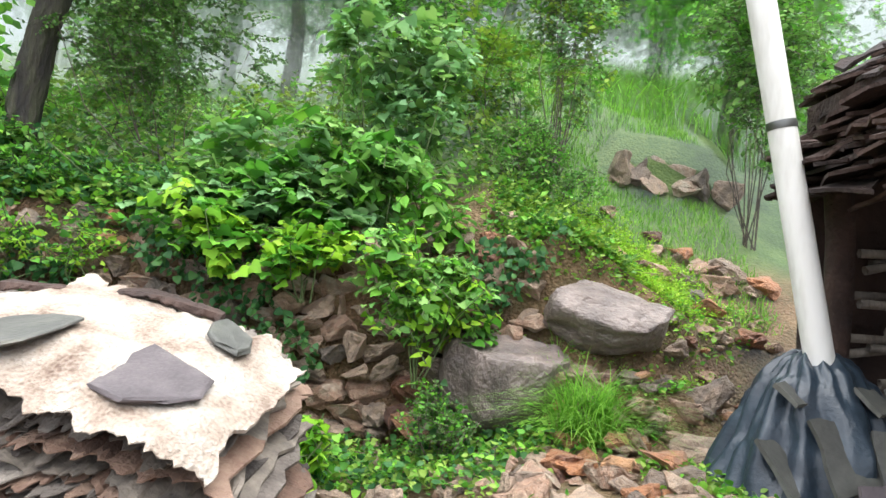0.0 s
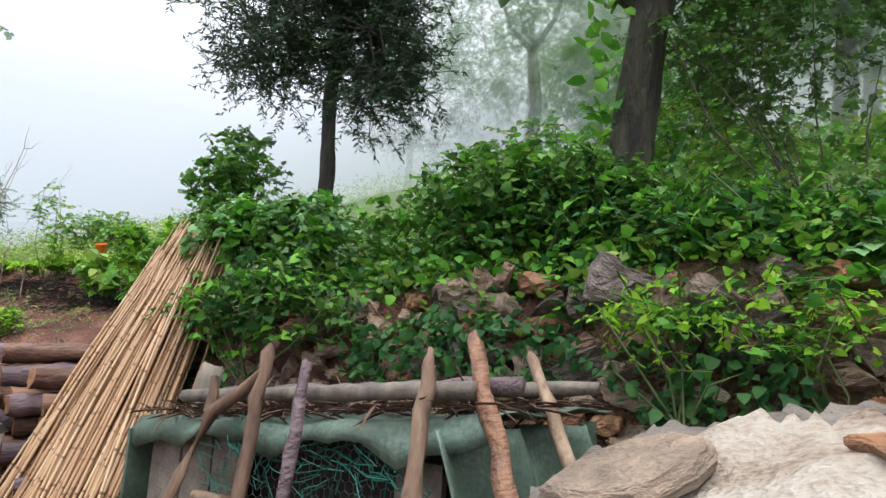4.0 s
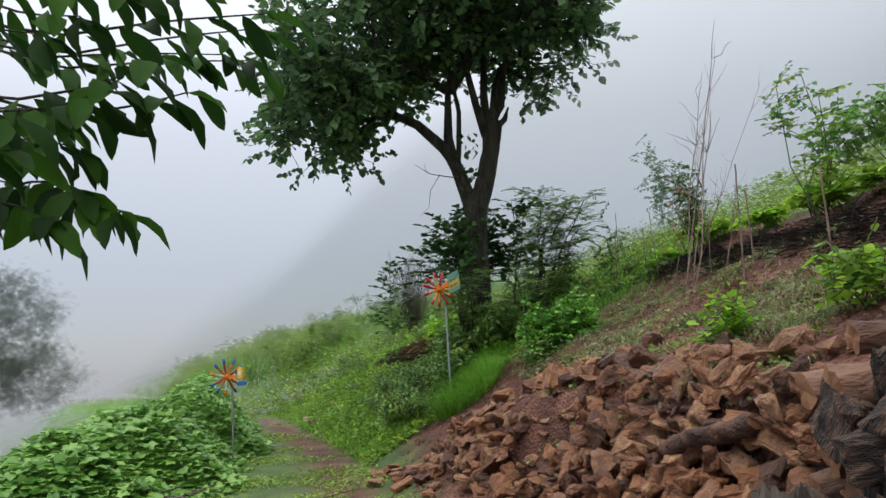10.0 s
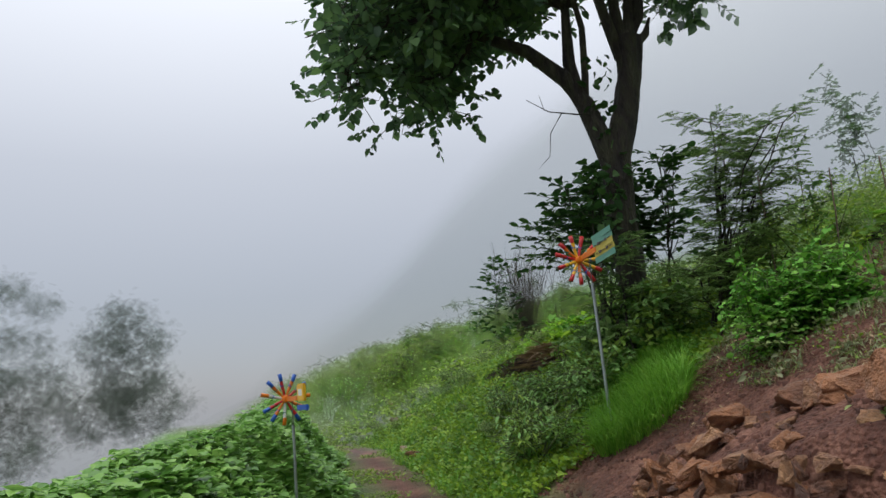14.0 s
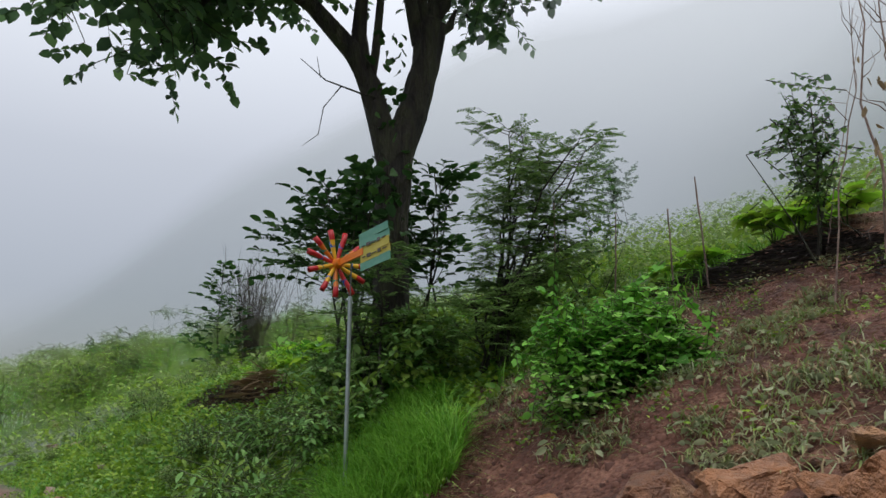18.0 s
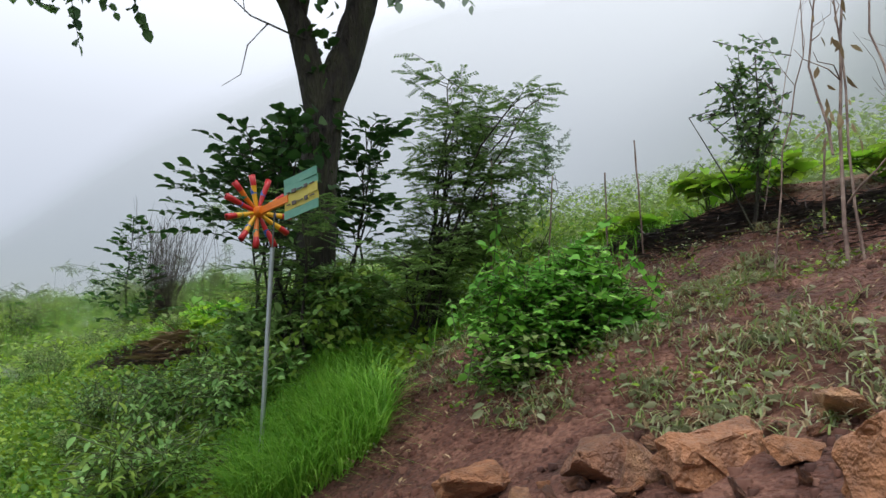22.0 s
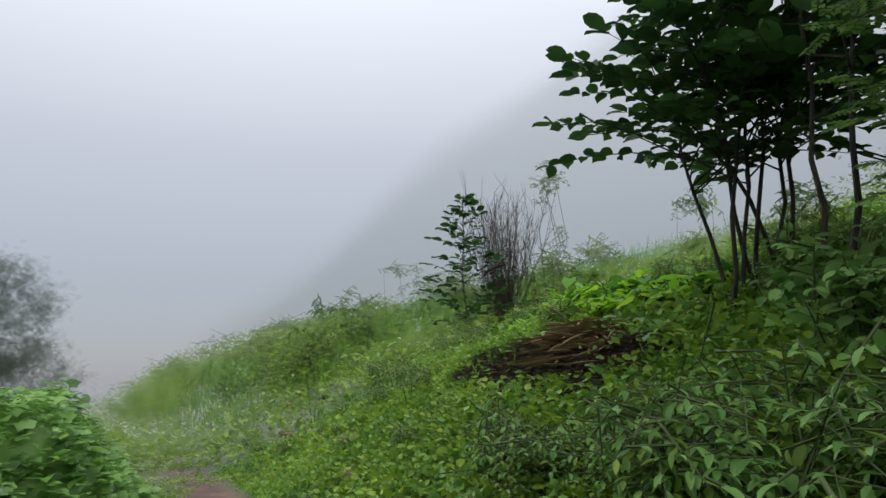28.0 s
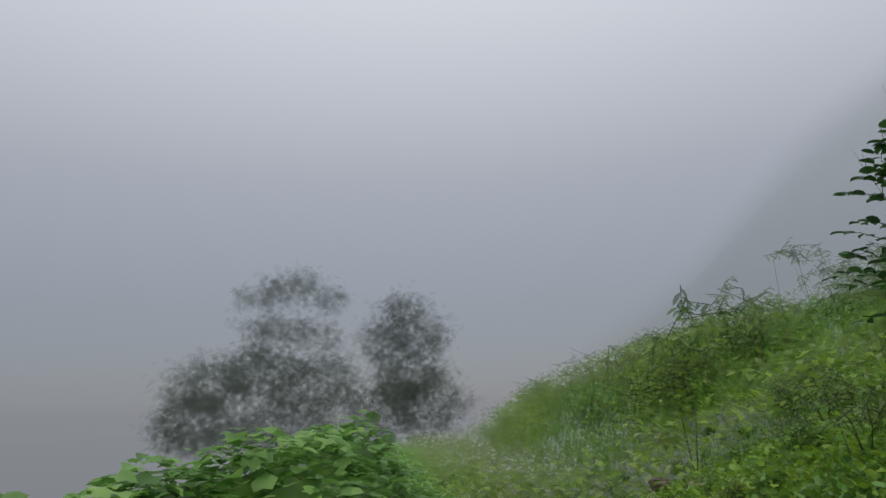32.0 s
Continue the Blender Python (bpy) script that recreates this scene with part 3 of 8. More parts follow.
LOBED = np.array([(0, 0.05, 0), (-0.40, -0.12, 0.02), (-0.50, 0.16, 0.07), (-0.60, 0.46, 0.0), (-0.34, 0.62, 0.06), (0, 1.0, -0.1),
                  (0.34, 0.62, 0.06), (0.60, 0.46, 0.0), (0.50, 0.16, 0.07), (0.40, -0.12, 0.02)])
LOBED_F = np.array([(0, 2, 1, 0), (0, 4, 3, 2), (0, 6, 5, 4), (0, 8, 7, 6), (0, 9, 8, 0)])
def fine_leaf(widths, back=0.0):
    """A leaf outline of twelve points with a folded midrib, for leaves seen close by."""
    ys = (0.12 - back, 0.38, 0.66, 0.88)
    left = [(-w, y, 0.09 * (w > 0.1) - 0.10 * y ** 3) for w, y in zip(widths, ys)]
    return np.array([(0, 0, 0)] + left + [(0, 1, -0.14)] + [(-x, y, z) for x, y, z in left] + [(0, 0.38, 0.0), (0, 0.66, -0.03)])


FINE_F = np.array([(0, 10, 2, 1), (10, 11, 3, 2), (11, 5, 4, 3), (0, 6, 7, 10), (10, 7, 8, 11), (11, 8, 9, 5)])
SHAPES = dict(sliver=(LONG * np.array([0.22, 1, 0.5]), OVAL_F), chip=(np.array([(0, 0, 0), (-0.27, 0.45, 0.06), (0, 1, -0.08), (0.27, 0.45, 0.06)]), np.array([(0, 3, 2, 1)])), broad=(fine_leaf((0.17, 0.31, 0.29, 0.15)), FINE_F), blade=(fine_leaf((0.09, 0.17, 0.17, 0.09)), FINE_F), cordate=(fine_leaf((0.40, 0.44, 0.29, 0.12), 0.2), FINE_F), lance=(LANCE, OVAL_F), oval=(OVAL, OVAL_F), long=(LONG, OVAL_F), heart=(HEART, OVAL_F), lobed=(LOBED, LOBED_F))


def leaf_arrays(p, d, size, shape="oval", up=0.75, rng=None, droop=0.3):
    """Leaves as small folded blades: p bases, d directions, sizes in metres."""
    rng = rng or np.random.default_rng(1)
    sv, sf = SHAPES[shape]
    d = unit(d + np.array([0, 0, -droop]))
    side, nor = frames_of(d, up, rng)
    sz = np.asarray(size)[:, None, None] if np.ndim(size) else np.full((len(p), 1, 1), size)
    v = p[:, None] + sz * (sv[None, :, :1] * side[:, None] + sv[None, :, 1:2] * d[:, None] + sv[None, :, 2:] * nor[:, None])
    f = sf[None] + (np.arange(len(p)) * len(sv))[:, None, None]
    return v.reshape(-1, 3), f.reshape(-1, 4)


def leaf_mesh(name, groups, mats):
    """groups: (verts, quads, material slot). A quad that repeats its first corner becomes a triangle."""
    vs, fs, mi, off = [], [], [], 0
    for v, f, k in groups:
        vs.append(v)
        fs.append(f + off)
        mi.append(np.full(len(f), k))
        off += len(v)
    vs, fs, mi = np.concatenate(vs), np.concatenate(fs), np.concatenate(mi)
    me = bpy.data.meshes.new(name)
    tri = fs[:, 0] == fs[:, 3]
    counts = np.where(tri, 3, 4)
    loops = np.concatenate([f[:3] if t else f for f, t in zip(fs, tri)]) if tri.any() else fs.reshape(-1)
    me.vertices.add(len(vs))
    me.vertices.foreach_set("co", vs.astype(np.float32).reshape(-1))
    me.loops.add(len(loops))
    me.loops.foreach_set("vertex_index", loops.astype(np.int32))
    me.polygons.add(len(fs))
    me.polygons.foreach_set("loop_start", np.concatenate([[0], np.cumsum(counts)[:-1]]).astype(np.int32))
    me.polygons.foreach_set("material_index", mi.astype(np.int32))
    for q in mats:
        me.materials.append(q)
    me.update(calc_edges=True)
    me.validate()
    return me


def tube_arrays(paths, sides=5):
    """Tapered tubes along polylines: paths of (points, radii)."""
    vs, fs, off = [], [], 0
    a = np.linspace(0, 2 * math.pi, sides, endpoint=False)
    for pts, rad in paths:
        pts, rad = np.asarray(pts, float), np.asarray(rad, float)
        t = unit(np.gradient(pts, axis=0))
        ref = np.where(np.abs(t[:, 2:3]) > 0.9, np.array([[1.0, 0, 0]]), np.array([[0, 0, 1.0]]))
        u = unit(np.cross(t, ref))
        w = np.cross(t, u)
        ring = pts[:, None] + rad[:, None, None] * (np.cos(a)[None, :, None] * u[:, None] + np.sin(a)[None, :, None] * w[:, None])
        n = len(pts)
        vs.append(ring.reshape(-1, 3))
        i = np.arange(n - 1)[:, None] * sides
        j = np.arange(sides)[None]
        k = (j + 1) % sides
        fs.append(np.stack([i + j, i + k, i + sides + k, i + sides + j], -1).reshape(-1, 4) + off)
        off += n * sides
    return np.concatenate(vs), np.concatenate(fs)


def tube_mesh(name, paths, mat, sides=5, smooth_faces=True):
    v, f = tube_arrays(paths, sides)
    return mesh_of(name, v, f, mat, smooth_faces)


def bent(a, b, n, wob, rng, sag=0.0):
    a, b = np.asarray(a, float), np.asarray(b, float)
    t = np.linspace(0, 1, n)[:, None]
    p = a + (b - a) * t
    p[1:-1] += rng.normal(0, wob, (n - 2, 3))
    p[:, 2] -= sag * 4 * (t * (1 - t))[:, 0] * -1
    return p


def plant(name, label, category, at, size, n_twigs, per_twig, leaf, shape, mats, rng, stems=6, wood="stem", twig_len=0.35, droop=0.35,
          up=0.7, shell=0.75, lean=(0, 0), stem_r=0.007, group="", bottom=0.15, lump=0.25, kind=""):
    """A shrub: stems that fan out of one root, twigs in an uneven crown, leaves set alternately along each twig."""
    x, y = at[0], at[1]
    z = at[2] if len(at) > 2 else ground_z(x, y) - 0.03
    root = thing(name, label, category, None, group, kind, at=(x, y, z))
    rx, ry, h = size
    # uneven crown: several lumps
    nl = max(3, int(4 + 6 * lump))
    lc = rng.uniform(-1, 1, (nl, 3)) * np.array([0.55, 0.55, 0.45])
    lr = rng.uniform(0.45, 0.8, nl)
    pick = rng.integers(0, nl, n_twigs)
    dirs = unit(rng.normal(0, 1, (n_twigs, 3)) + np.array([0, 0, 0.25]))
    rad = rng.uniform(shell, 1.0, n_twigs) ** 0.6
    q = lc[pick] + dirs * (lr[pick] * rad)[:, None]
    q = np.clip(q, -1.15, 1.15)
    hz = bottom * h + (q[:, 2] + 1) / 2 * h * (1 - bottom)
    tip = np.stack([q[:, 0] * rx + lean[0] * hz / h, q[:, 1] * ry + lean[1] * hz / h, hz], -1)
    tdir = unit(dirs * np.array([1, 1, 0.6]) + rng.normal(0, 0.35, dirs.shape))
    tl = twig_len * rng.uniform(0.6, 1.3, n_twigs)
    base = tip - tdir * tl[:, None]
    base[:, 2] = np.maximum(base[:, 2], 0.03)
    # leaves along the twigs
    u = (np.arange(per_twig) + 0.6) / per_twig
    pos = base[:, None] + (tip - base)[:, None] * u[None, :, None]
    sidev = unit(np.cross(tdir, np.array([0, 0, 1.0])) + rng.normal(0, 0.1, tdir.shape))
    sign = np.where(np.arange(per_twig) % 2 == 0, 1.0, -1.0)
    ld = tdir[:, None] * 0.7 + sidev[:, None] * sign[None, :, None] + rng.normal(0, 0.25, (n_twigs, per_twig, 3))
    p, d = pos.reshape(-1, 3), ld.reshape(-1, 3)
    sz = leaf * rng.uniform(0.6, 1.2, len(p)) * np.tile(1.0 - 0.35 * u ** 2, n_twigs)
    mats = mats if isinstance(mats, (list, tuple)) else [mats]
    slot = np.repeat(rng.integers(0, len(mats), n_twigs), per_twig)
    groups = []
    for k in range(len(mats)):
        s = slot == k
        if s.any():
            v, f = leaf_arrays(p[s], d[s], sz[s], shape, up, rng, droop)
            groups.append((v, f, k))
    part("foliage", leaf_mesh("foliage", groups, mats), None, root)
    # woody parts
    paths = []
    heads = rng.choice(n_twigs, min(stems, n_twigs), replace=False)
    for i in heads:
        foot = rng.normal(0, 0.05, 3) * np.array([rx, ry, 0])
        mid = (foot + base[i]) / 2 + rng.normal(0, 0.06, 3) * h
        mid[2] = abs(mid[2])
        paths.append((np.array([foot, mid, base[i], tip[i]]), stem_r * np.array([1.2, 0.9, 0.55, 0.2])))
    part("stem_growth", tube_mesh("stem_growth", paths, M[wood]), None, root, kind="stuff")
    tw = [(np.array([base[i], tip[i]]), np.array([0.004, 0.0015]) * (1 + leaf * 5)) for i in range(n_twigs)]
    part("twig_growth", tube_mesh("twig_growth", tw, M[wood], 3), None, root, kind="stuff")
    return root


def scatter(name, label, category, p, leaf, shape, mats, rng, up=0.6, droop=0.0, per=4, spread=0.06, lift=0.05, kind="stuff"):
    """Low weeds: little rosettes of leaves at the points p."""
    n = len(p)
    base = np.repeat(p, per, 0) + rng.normal(0, 1, (n * per, 3)) * np.array([spread, spread, 0])
    base[:, 2] += rng.uniform(0, 1, n * per) ** 1.5 * lift
    ang = rng.uniform(0, 2 * math.pi, n * per)
    d = np.stack([np.cos(ang), np.sin(ang), rng.uniform(0.0, 0.9, n * per)], -1)
    sz = leaf * rng.uniform(0.5, 1.25, n * per)
    mats = mats if isinstance(mats, (list, tuple)) else [mats]
    slot = rng.integers(0, len(mats), n * per)
    groups = [(*leaf_arrays(base[slot == k], d[slot == k], sz[slot == k], shape, up, rng, droop), k) for k in range(len(mats)) if (slot == k).any()]
    return thing(name, label, category, leaf_mesh(name, groups, mats), kind=kind)


def blades(p, length, rng, width=0.006, lean=0.5):
    """Arching grass blades of three segments."""
    n = len(p)
    ang = rng.uniform(0, 2 * math.pi, n)
    o = np.stack([np.cos(ang), np.sin(ang), np.zeros(n)], -1)
    s = np.stack([-np.sin(ang), np.cos(ang), np.zeros(n)], -1)
    L = length * rng.uniform(0.5, 1.15, n)[:, None]
    k = lean * rng.uniform(0.3, 1.5, n)[:, None]
    z = np.array([0, 0, 1.0])
    rows = []
    for t, w in ((0, 1), (0.45, 0.9), (0.8, 0.6), (1.0, 0.08)):
        c = p + o * (k * L * t * t) + z * (L * (t - 0.42 * k * t ** 2.5))
        rows += [c - s * width * w, c + s * width * w]
    v = np.stack(rows, 1).reshape(-1, 3)
    f = np.array([(0, 1, 3, 2), (2, 3, 5, 4), (4, 5, 7, 6)])[None] + (np.arange(n) * 8)[:, None, None]
    return v, f.reshape(-1, 4)


# ---- stones ----
def rock_mesh(name, rng, mat, points=18, flat=1.0, detail=0):
    """An angular stone about one metre across: the hull of scattered points, its edges a little broken."""
    bm = bmesh.new()
    for _ in range(points):
        d = rng.normal(0, 1, 3)
        d = np.sign(d) * np.abs(d) ** 0.55
        d /= np.abs(d).max() ** 0.6 * np.linalg.norm(d) ** 0.4
        bm.verts.new(d * 0.5 * np.array([1, 1, flat]) * rng.uniform(0.85, 1.1))
    r = bmesh.ops.convex_hull(bm, input=bm.verts)
    bmesh.ops.delete(bm, geom=list({e for e in r["geom_interior"] + r["geom_unused"] if isinstance(e, bmesh.types.BMVert)}), context="VERTS")
    if detail:
        bmesh.ops.bevel(bm, geom=bm.edges[:], offset=0.02, segments=1, affect="EDGES")
        bmesh.ops.triangulate(bm, faces=bm.faces[:])
        long = [e for e in bm.edges if e.calc_length() > 0.16]
        bmesh.ops.subdivide_edges(bm, edges=long, cuts=detail)
        bmesh.ops.triangulate(bm, faces=bm.faces[:])
        ph = Vector(rng.uniform(0, 50, 3))
        for v in bm.verts:
            d = v.co.normalized()
            chip = abs(noise.noise(v.co * 3.1 + ph))
            v.co += d * (0.10 * noise.noise(v.co * 2.2 + ph) - 0.09 * max(0.0, 0.22 - chip) / 0.22 + 0.045 * noise.noise(v.co * 8 + ph))
    me = bpy.data.meshes.new(name)
    bm.to_mesh(me)
    bm.free()
    me.materials.append(mat)
    return me


R = np.random.default_rng(7)
STONES = [rock_mesh("stone", R, M["stone"], 13, 0.9, 2) for _ in range(14)]
RUSTS = [rock_mesh("stone", R, M["rust"], 12, 0.85, 2) for _ in range(18)]


def stone_at(parent, me, x, y, z, sx, sy, sz, rot, name="stone", label=""):
    ob = new(name, me)
    ob.parent = parent
    ob.matrix_basis = Matrix.LocRotScale((x, y, z), Euler(rot), (sx, sy, sz))
    return tagged(ob, label)


def wall_core(name, label, x0, x1, face, top, group=""):
    """The packed earth behind a dry stone wall, as a strip that follows its face."""
    xs = np.arange(x0, x1 + 0.01, 0.25)
    v, f = [], []
    for x in xs:
        b, t, h = face(x, 0.0) + 0.14, face(x, 1.0) + 0.14, top(x)
        g = ground_z(x, face(x, 0.0) - 0.1)
        v += [(x, b, g - 0.1), (x, t, g + h - 0.06), (x, t + 0.3, g + h - 0.06), (x, b + 0.5, g - 0.1)]
    for i in range(len(xs) - 1):
        a = i * 4
        f += [(a + k, a + k + 4, a + (k + 1) % 4 + 4, a + (k + 1) % 4) for k in range(4)]
    f += [(0, 1, 2, 3), tuple(len(v) - 1 - k for k in range(4))]
    return thing(name, label, "stone wall", mesh_of(name, v, f, M["mulch"]), group, "structure")


def lay_stones(parent, meshes, x0, x1, face, top, rng, course=0.17, wide=(0.18, 0.42), limit=300, wild=0.22, tall=(1.05, 1.5), deep=(0.22, 0.34)):
    n, z = 0, 0.05
    while True:
        x, done = x0 + rng.uniform(0, 0.15), True
        hc = course * rng.uniform(0.85, 1.2)
        while x < x1:
            w = rng.uniform(*wide)
            h = top(x)
            if z < h + 0.05 and n < limit:
                done = False
                k = min(1.0, z / max(h, 0.1))
                g = ground_z(x, face(x, 0.0) - 0.1)
                stone_at(parent, meshes[rng.integers(len(meshes))], x + w / 2, face(x, k) + rng.normal(0, 0.035), g + z + rng.normal(0, 0.02),
                         w * 1.12, rng.uniform(*deep), hc * rng.uniform(*tall), (rng.normal(0, 0.2), rng.normal(0, wild), rng.normal(0, 0.25 + wild)))
                n += 1
            x += w * rng.uniform(0.8, 0.97)
        z += hc * 0.95
        if done or n >= limit:
            return n


# ---- stone walls and rubble ----
def face_a(x, k):
    return float(wall_toe(x)) + 0.02 + 0.40 * k


def face_b(x, k):
    return float(lerp(x, [-15.4, -14.5, -13.5, -12.3, -10.4], [2.75, 3.1, 3.5, 3.85, 4.15])) + (0.35 + 0.2 * (x > -13.6)) * k


def top_b(x):
    return float(lerp(x, [-15.4, -14.8, -14.0, -12.5, -10.6], [0.12, 0.45, 0.75, 1.0, 1.1]))


for xa, xb in ((-8.9, -5.7), (-5.7, -2.5), (-2.5, 0.7)):
    wall_a = wall_core("retaining_wall", "dry stone retaining wall of brown field stones, overgrown with ivy", xa, xb, face_a, lambda x: float(wall_height(x)))
    lay_stones(wall_a, STONES + RUSTS[:2], xa, xb - 0.1, face_a, lambda x: float(wall_height(x)), R, 0.165, (0.12, 0.40), 300, 0.4, (0.9, 1.7))
wall_a = wall_core("retaining_wall", "dry stone wall of dark stones behind the woodpile", -10.4, -8.9, face_a, lambda x: float(wall_height(x)) + 0.12)
lay_stones(wall_a, STONES + RUSTS[:5], -10.5, -8.9, face_a, lambda x: float(wall_height(x)) + 0.15, R, 0.15, (0.12, 0.34), 150, 0.5, (0.9, 1.8))
wall_b = wall_core("stone_bank", "rough bank of rust-coloured broken stones beside the path", -15.2, -10.5, face_b, lambda x: top_b(x) - 0.16)
lay_stones(wall_b, RUSTS, -15.4, -10.2, face_b, lambda x: top_b(x) - 0.14 * (-14.6 < x < -12.9), R, 0.115, (0.09, 0.25), 400, 0.55, (0.8, 1.9), (0.14, 0.26))
stone_at(wall_b, RUSTS[3], -12.65, 4.55, 0.9, 0.6, 0.34, 0.26, (0.1, 0.1, 0.1))
for i in range(64):
    u = R.uniform(0, 1)
    x = -15.0 + 4.2 * u
    y = float(lerp(x, [-15, -14, -12.6, -10.8], [3.6, 4.05, 4.45, 4.75])) + R.normal(0, 0.13)
    w = R.uniform(0.13, 0.30)
    if -14.7 < x < -12.8:
        continue
    stone_at(wall_b, RUSTS[R.integers(len(RUSTS))], x, y, ground_z(x, y) + w * 0.22, w * 1.15, w * 0.85, w * 0.75, (R.normal(0, 0.4), R.normal(0, 0.4), R.uniform(0, 6)))

for i in range(150):
    x, k = R.uniform(-15.0, -10.5), R.uniform(0, 1.0)
    y = face_b(x, min(k, 1.0)) - 0.06 + (k > 1) * R.uniform(0, 0.5)
    w = R.uniform(0.05, 0.13)
    z = max(ground_z(x, y), ground_z(x, face_b(x, 0) - 0.1) + top_b(x) * min(k, 1.0)) if k <= 1 else ground_z(x, y + 0.1)
    stone_at(wall_b, RUSTS[R.integers(len(RUSTS))], x, y, z, w * 1.3, w, w * R.uniform(0.45, 1.0), (R.normal(0, 0.5), R.normal(0, 0.5), R.uniform(0, 6)))
for i in range(46):
    x = R.uniform(-14.6, -11.2)
    y = face_b(x, 1.0) + R.uniform(-0.05, 0.4)
    w = R.uniform(0.10, 0.22)
    if -14.7 < x < -12.8:
        continue
    stone_at(wall_b, RUSTS[R.integers(len(RUSTS))], x, y, ground_z(x, y) + w * 0.1, w * 1.25, w * 0.9, w * 0.7, (R.normal(0, 0.4), R.normal(0, 0.4), R.uniform(0, 6)))

for i, (x, y, z, w, h) in enumerate(((-14.48, 4.09, 0.83, 0.23, 0.20), (-14.29, 4.11, 0.84, 0.08, 0.17), (-14.13, 4.21, 0.90, 0.31, 0.25), (-13.90, 4.27, 0.93, 0.12, 0.12), (-13.94, 4.52, 1.04, 0.17, 0.15), (-13.52, 4.09, 0.93, 0.24, 0.29), (-13.52, 4.29, 1.00, 0.18, 0.15),
                                     (-13.47, 4.39, 1.04, 0.09, 0.13), (-13.46, 4.51, 1.07, 0.08, 0.09), (-13.45, 4.67, 1.13, 0.14, 0.13), (-13.33, 4.62, 1.11, 0.14, 0.15), (-13.31, 4.35, 1.03, 0.20, 0.12), (-13.22, 4.20, 0.96, 0.19, 0.14), (-13.12, 4.25, 0.98, 0.19, 0.20),
                                     (-13.09, 4.43, 1.05, 0.26, 0.19), (-13.27, 4.88, 1.20, 0.20, 0.17), (-13.36, 4.10, 0.92, 0.11, 0.14), (-13.28, 4.12, 0.92, 0.07, 0.06), (-13.00, 4.20, 0.93, 0.23, 0.07), (-13.11, 4.21, 0.94, 0.06, 0.05))):
    stone_at(wall_b, RUSTS[(5 * i + 2) % len(RUSTS)], x, y, z, w * 1.12, 0.75 * (w + h) * 0.85, h * 1.12, (R.normal(0, 0.18), R.normal(0, 0.25), -0.4 + R.normal(0, 0.3)))
for i in range(60):
    x = R.uniform(-14.7, -12.8)
    y = 4.2 + 0.25 * (x + 14) + R.normal(0, 0.16)
    w = R.uniform(0.03, 0.09)
    stone_at(wall_b, RUSTS[R.integers(len(RUSTS))], x, y, ground_z(x, y) + 0.02, w * 1.3, w, w * 0.8, (R.normal(0, 0.4), R.normal(0, 0.4), R.uniform(0, 6)))


def boulder_mesh(rng):
    """A worn boulder about one metre across, squarish, with broken planes and pits."""
    bm = bmesh.new()
    bmesh.ops.create_icosphere(bm, subdivisions=5, radius=1.0)
    ph = Vector(rng.uniform(0, 50, 3))
    cuts = [(Vector(rng.normal(0, 1, 3)).normalized(), rng.uniform(0.29, 0.42)) for _ in range(13)]
    for v in bm.verts:
        d = v.co.normalized()
        q = Vector([math.copysign(abs(c) ** 0.7, c) for c in d]) * 0.5
        for nor, lim in cuts:
            over = q.dot(nor) - lim
            if over > 0:
                q -= nor * over * 0.95
        q += d * (0.05 * noise.noise(d * 1.7 + ph) + 0.022 * noise.noise(d * 5 + ph) + 0.012 * noise.noise(d * 13 + ph))
        v.co = q
    for f in bm.faces:
        f.smooth = True
    me = bpy.data.meshes.new("boulder")
    bm.to_mesh(me)
    bm.free()
    me.materials.append(M["boulder"])
    return me


BIG = [boulder_mesh(R) for _ in range(4)]


def boulder(x, y, z, sx, sy, sz, r, label, k=0, name="boulder", group=""):
    ob = thing(name, label, "stone", BIG[k] if name == "boulder" else None, group)
    ob.matrix_basis = Matrix.LocRotScale((x, y, z), Euler((0.05, 0.08, r)), (sx, sy, sz))
    return ob


boulder(1.22, 5.36, 1.25, 1.02, 0.8, 0.68, -0.1, "large wet grey-brown boulder in the bank", 0)
boulder(0.45, 5.14, 0.66, 0.95, 0.5, 1.1, 0.1, "flat-faced wet grey boulder at the wall's foot", 1)
for i, (x, y, w, h) in enumerate(((1.75, 7.95, 0.42, 0.5), (2.05, 8.12, 0.55, 0.62), (2.42, 8.2, 0.6, 0.55), (2.8, 8.15, 0.5, 0.6), (2.2, 7.92, 0.4, 0.3), (2.62, 7.95, 0.36, 0.3), (3.1, 8.1, 0.45, 0.5), (1.95, 8.3, 0.5, 0.4), (2.65, 8.35, 0.5, 0.35))):
    ob = thing("step_rock", "wet brown rock in the slope's earth step", "stone", STONES[i], "rocks of the step")
    ob.matrix_basis = Matrix.LocRotScale((x, y, ground_z(x, 7.9) + 0.10 + 0.25 * h + 0.5 * max(0.0, y - 8.0)), Euler((R.normal(0, 0.2), R.normal(0, 0.2), R.uniform(0, 6))), (w * 1.1, w * 0.8, h))
pale_stone = thing("boulder", "pale angular stone on top of the wall", "stone", STONES[4].copy())
pale_stone.data.materials[0] = M["boulder"]
pale_stone.matrix_basis = Matrix.LocRotScale((-3.95, 5.5, 1.74), Euler((0.2, 0.3, 0.5)), (0.46, 0.36, 0.4))
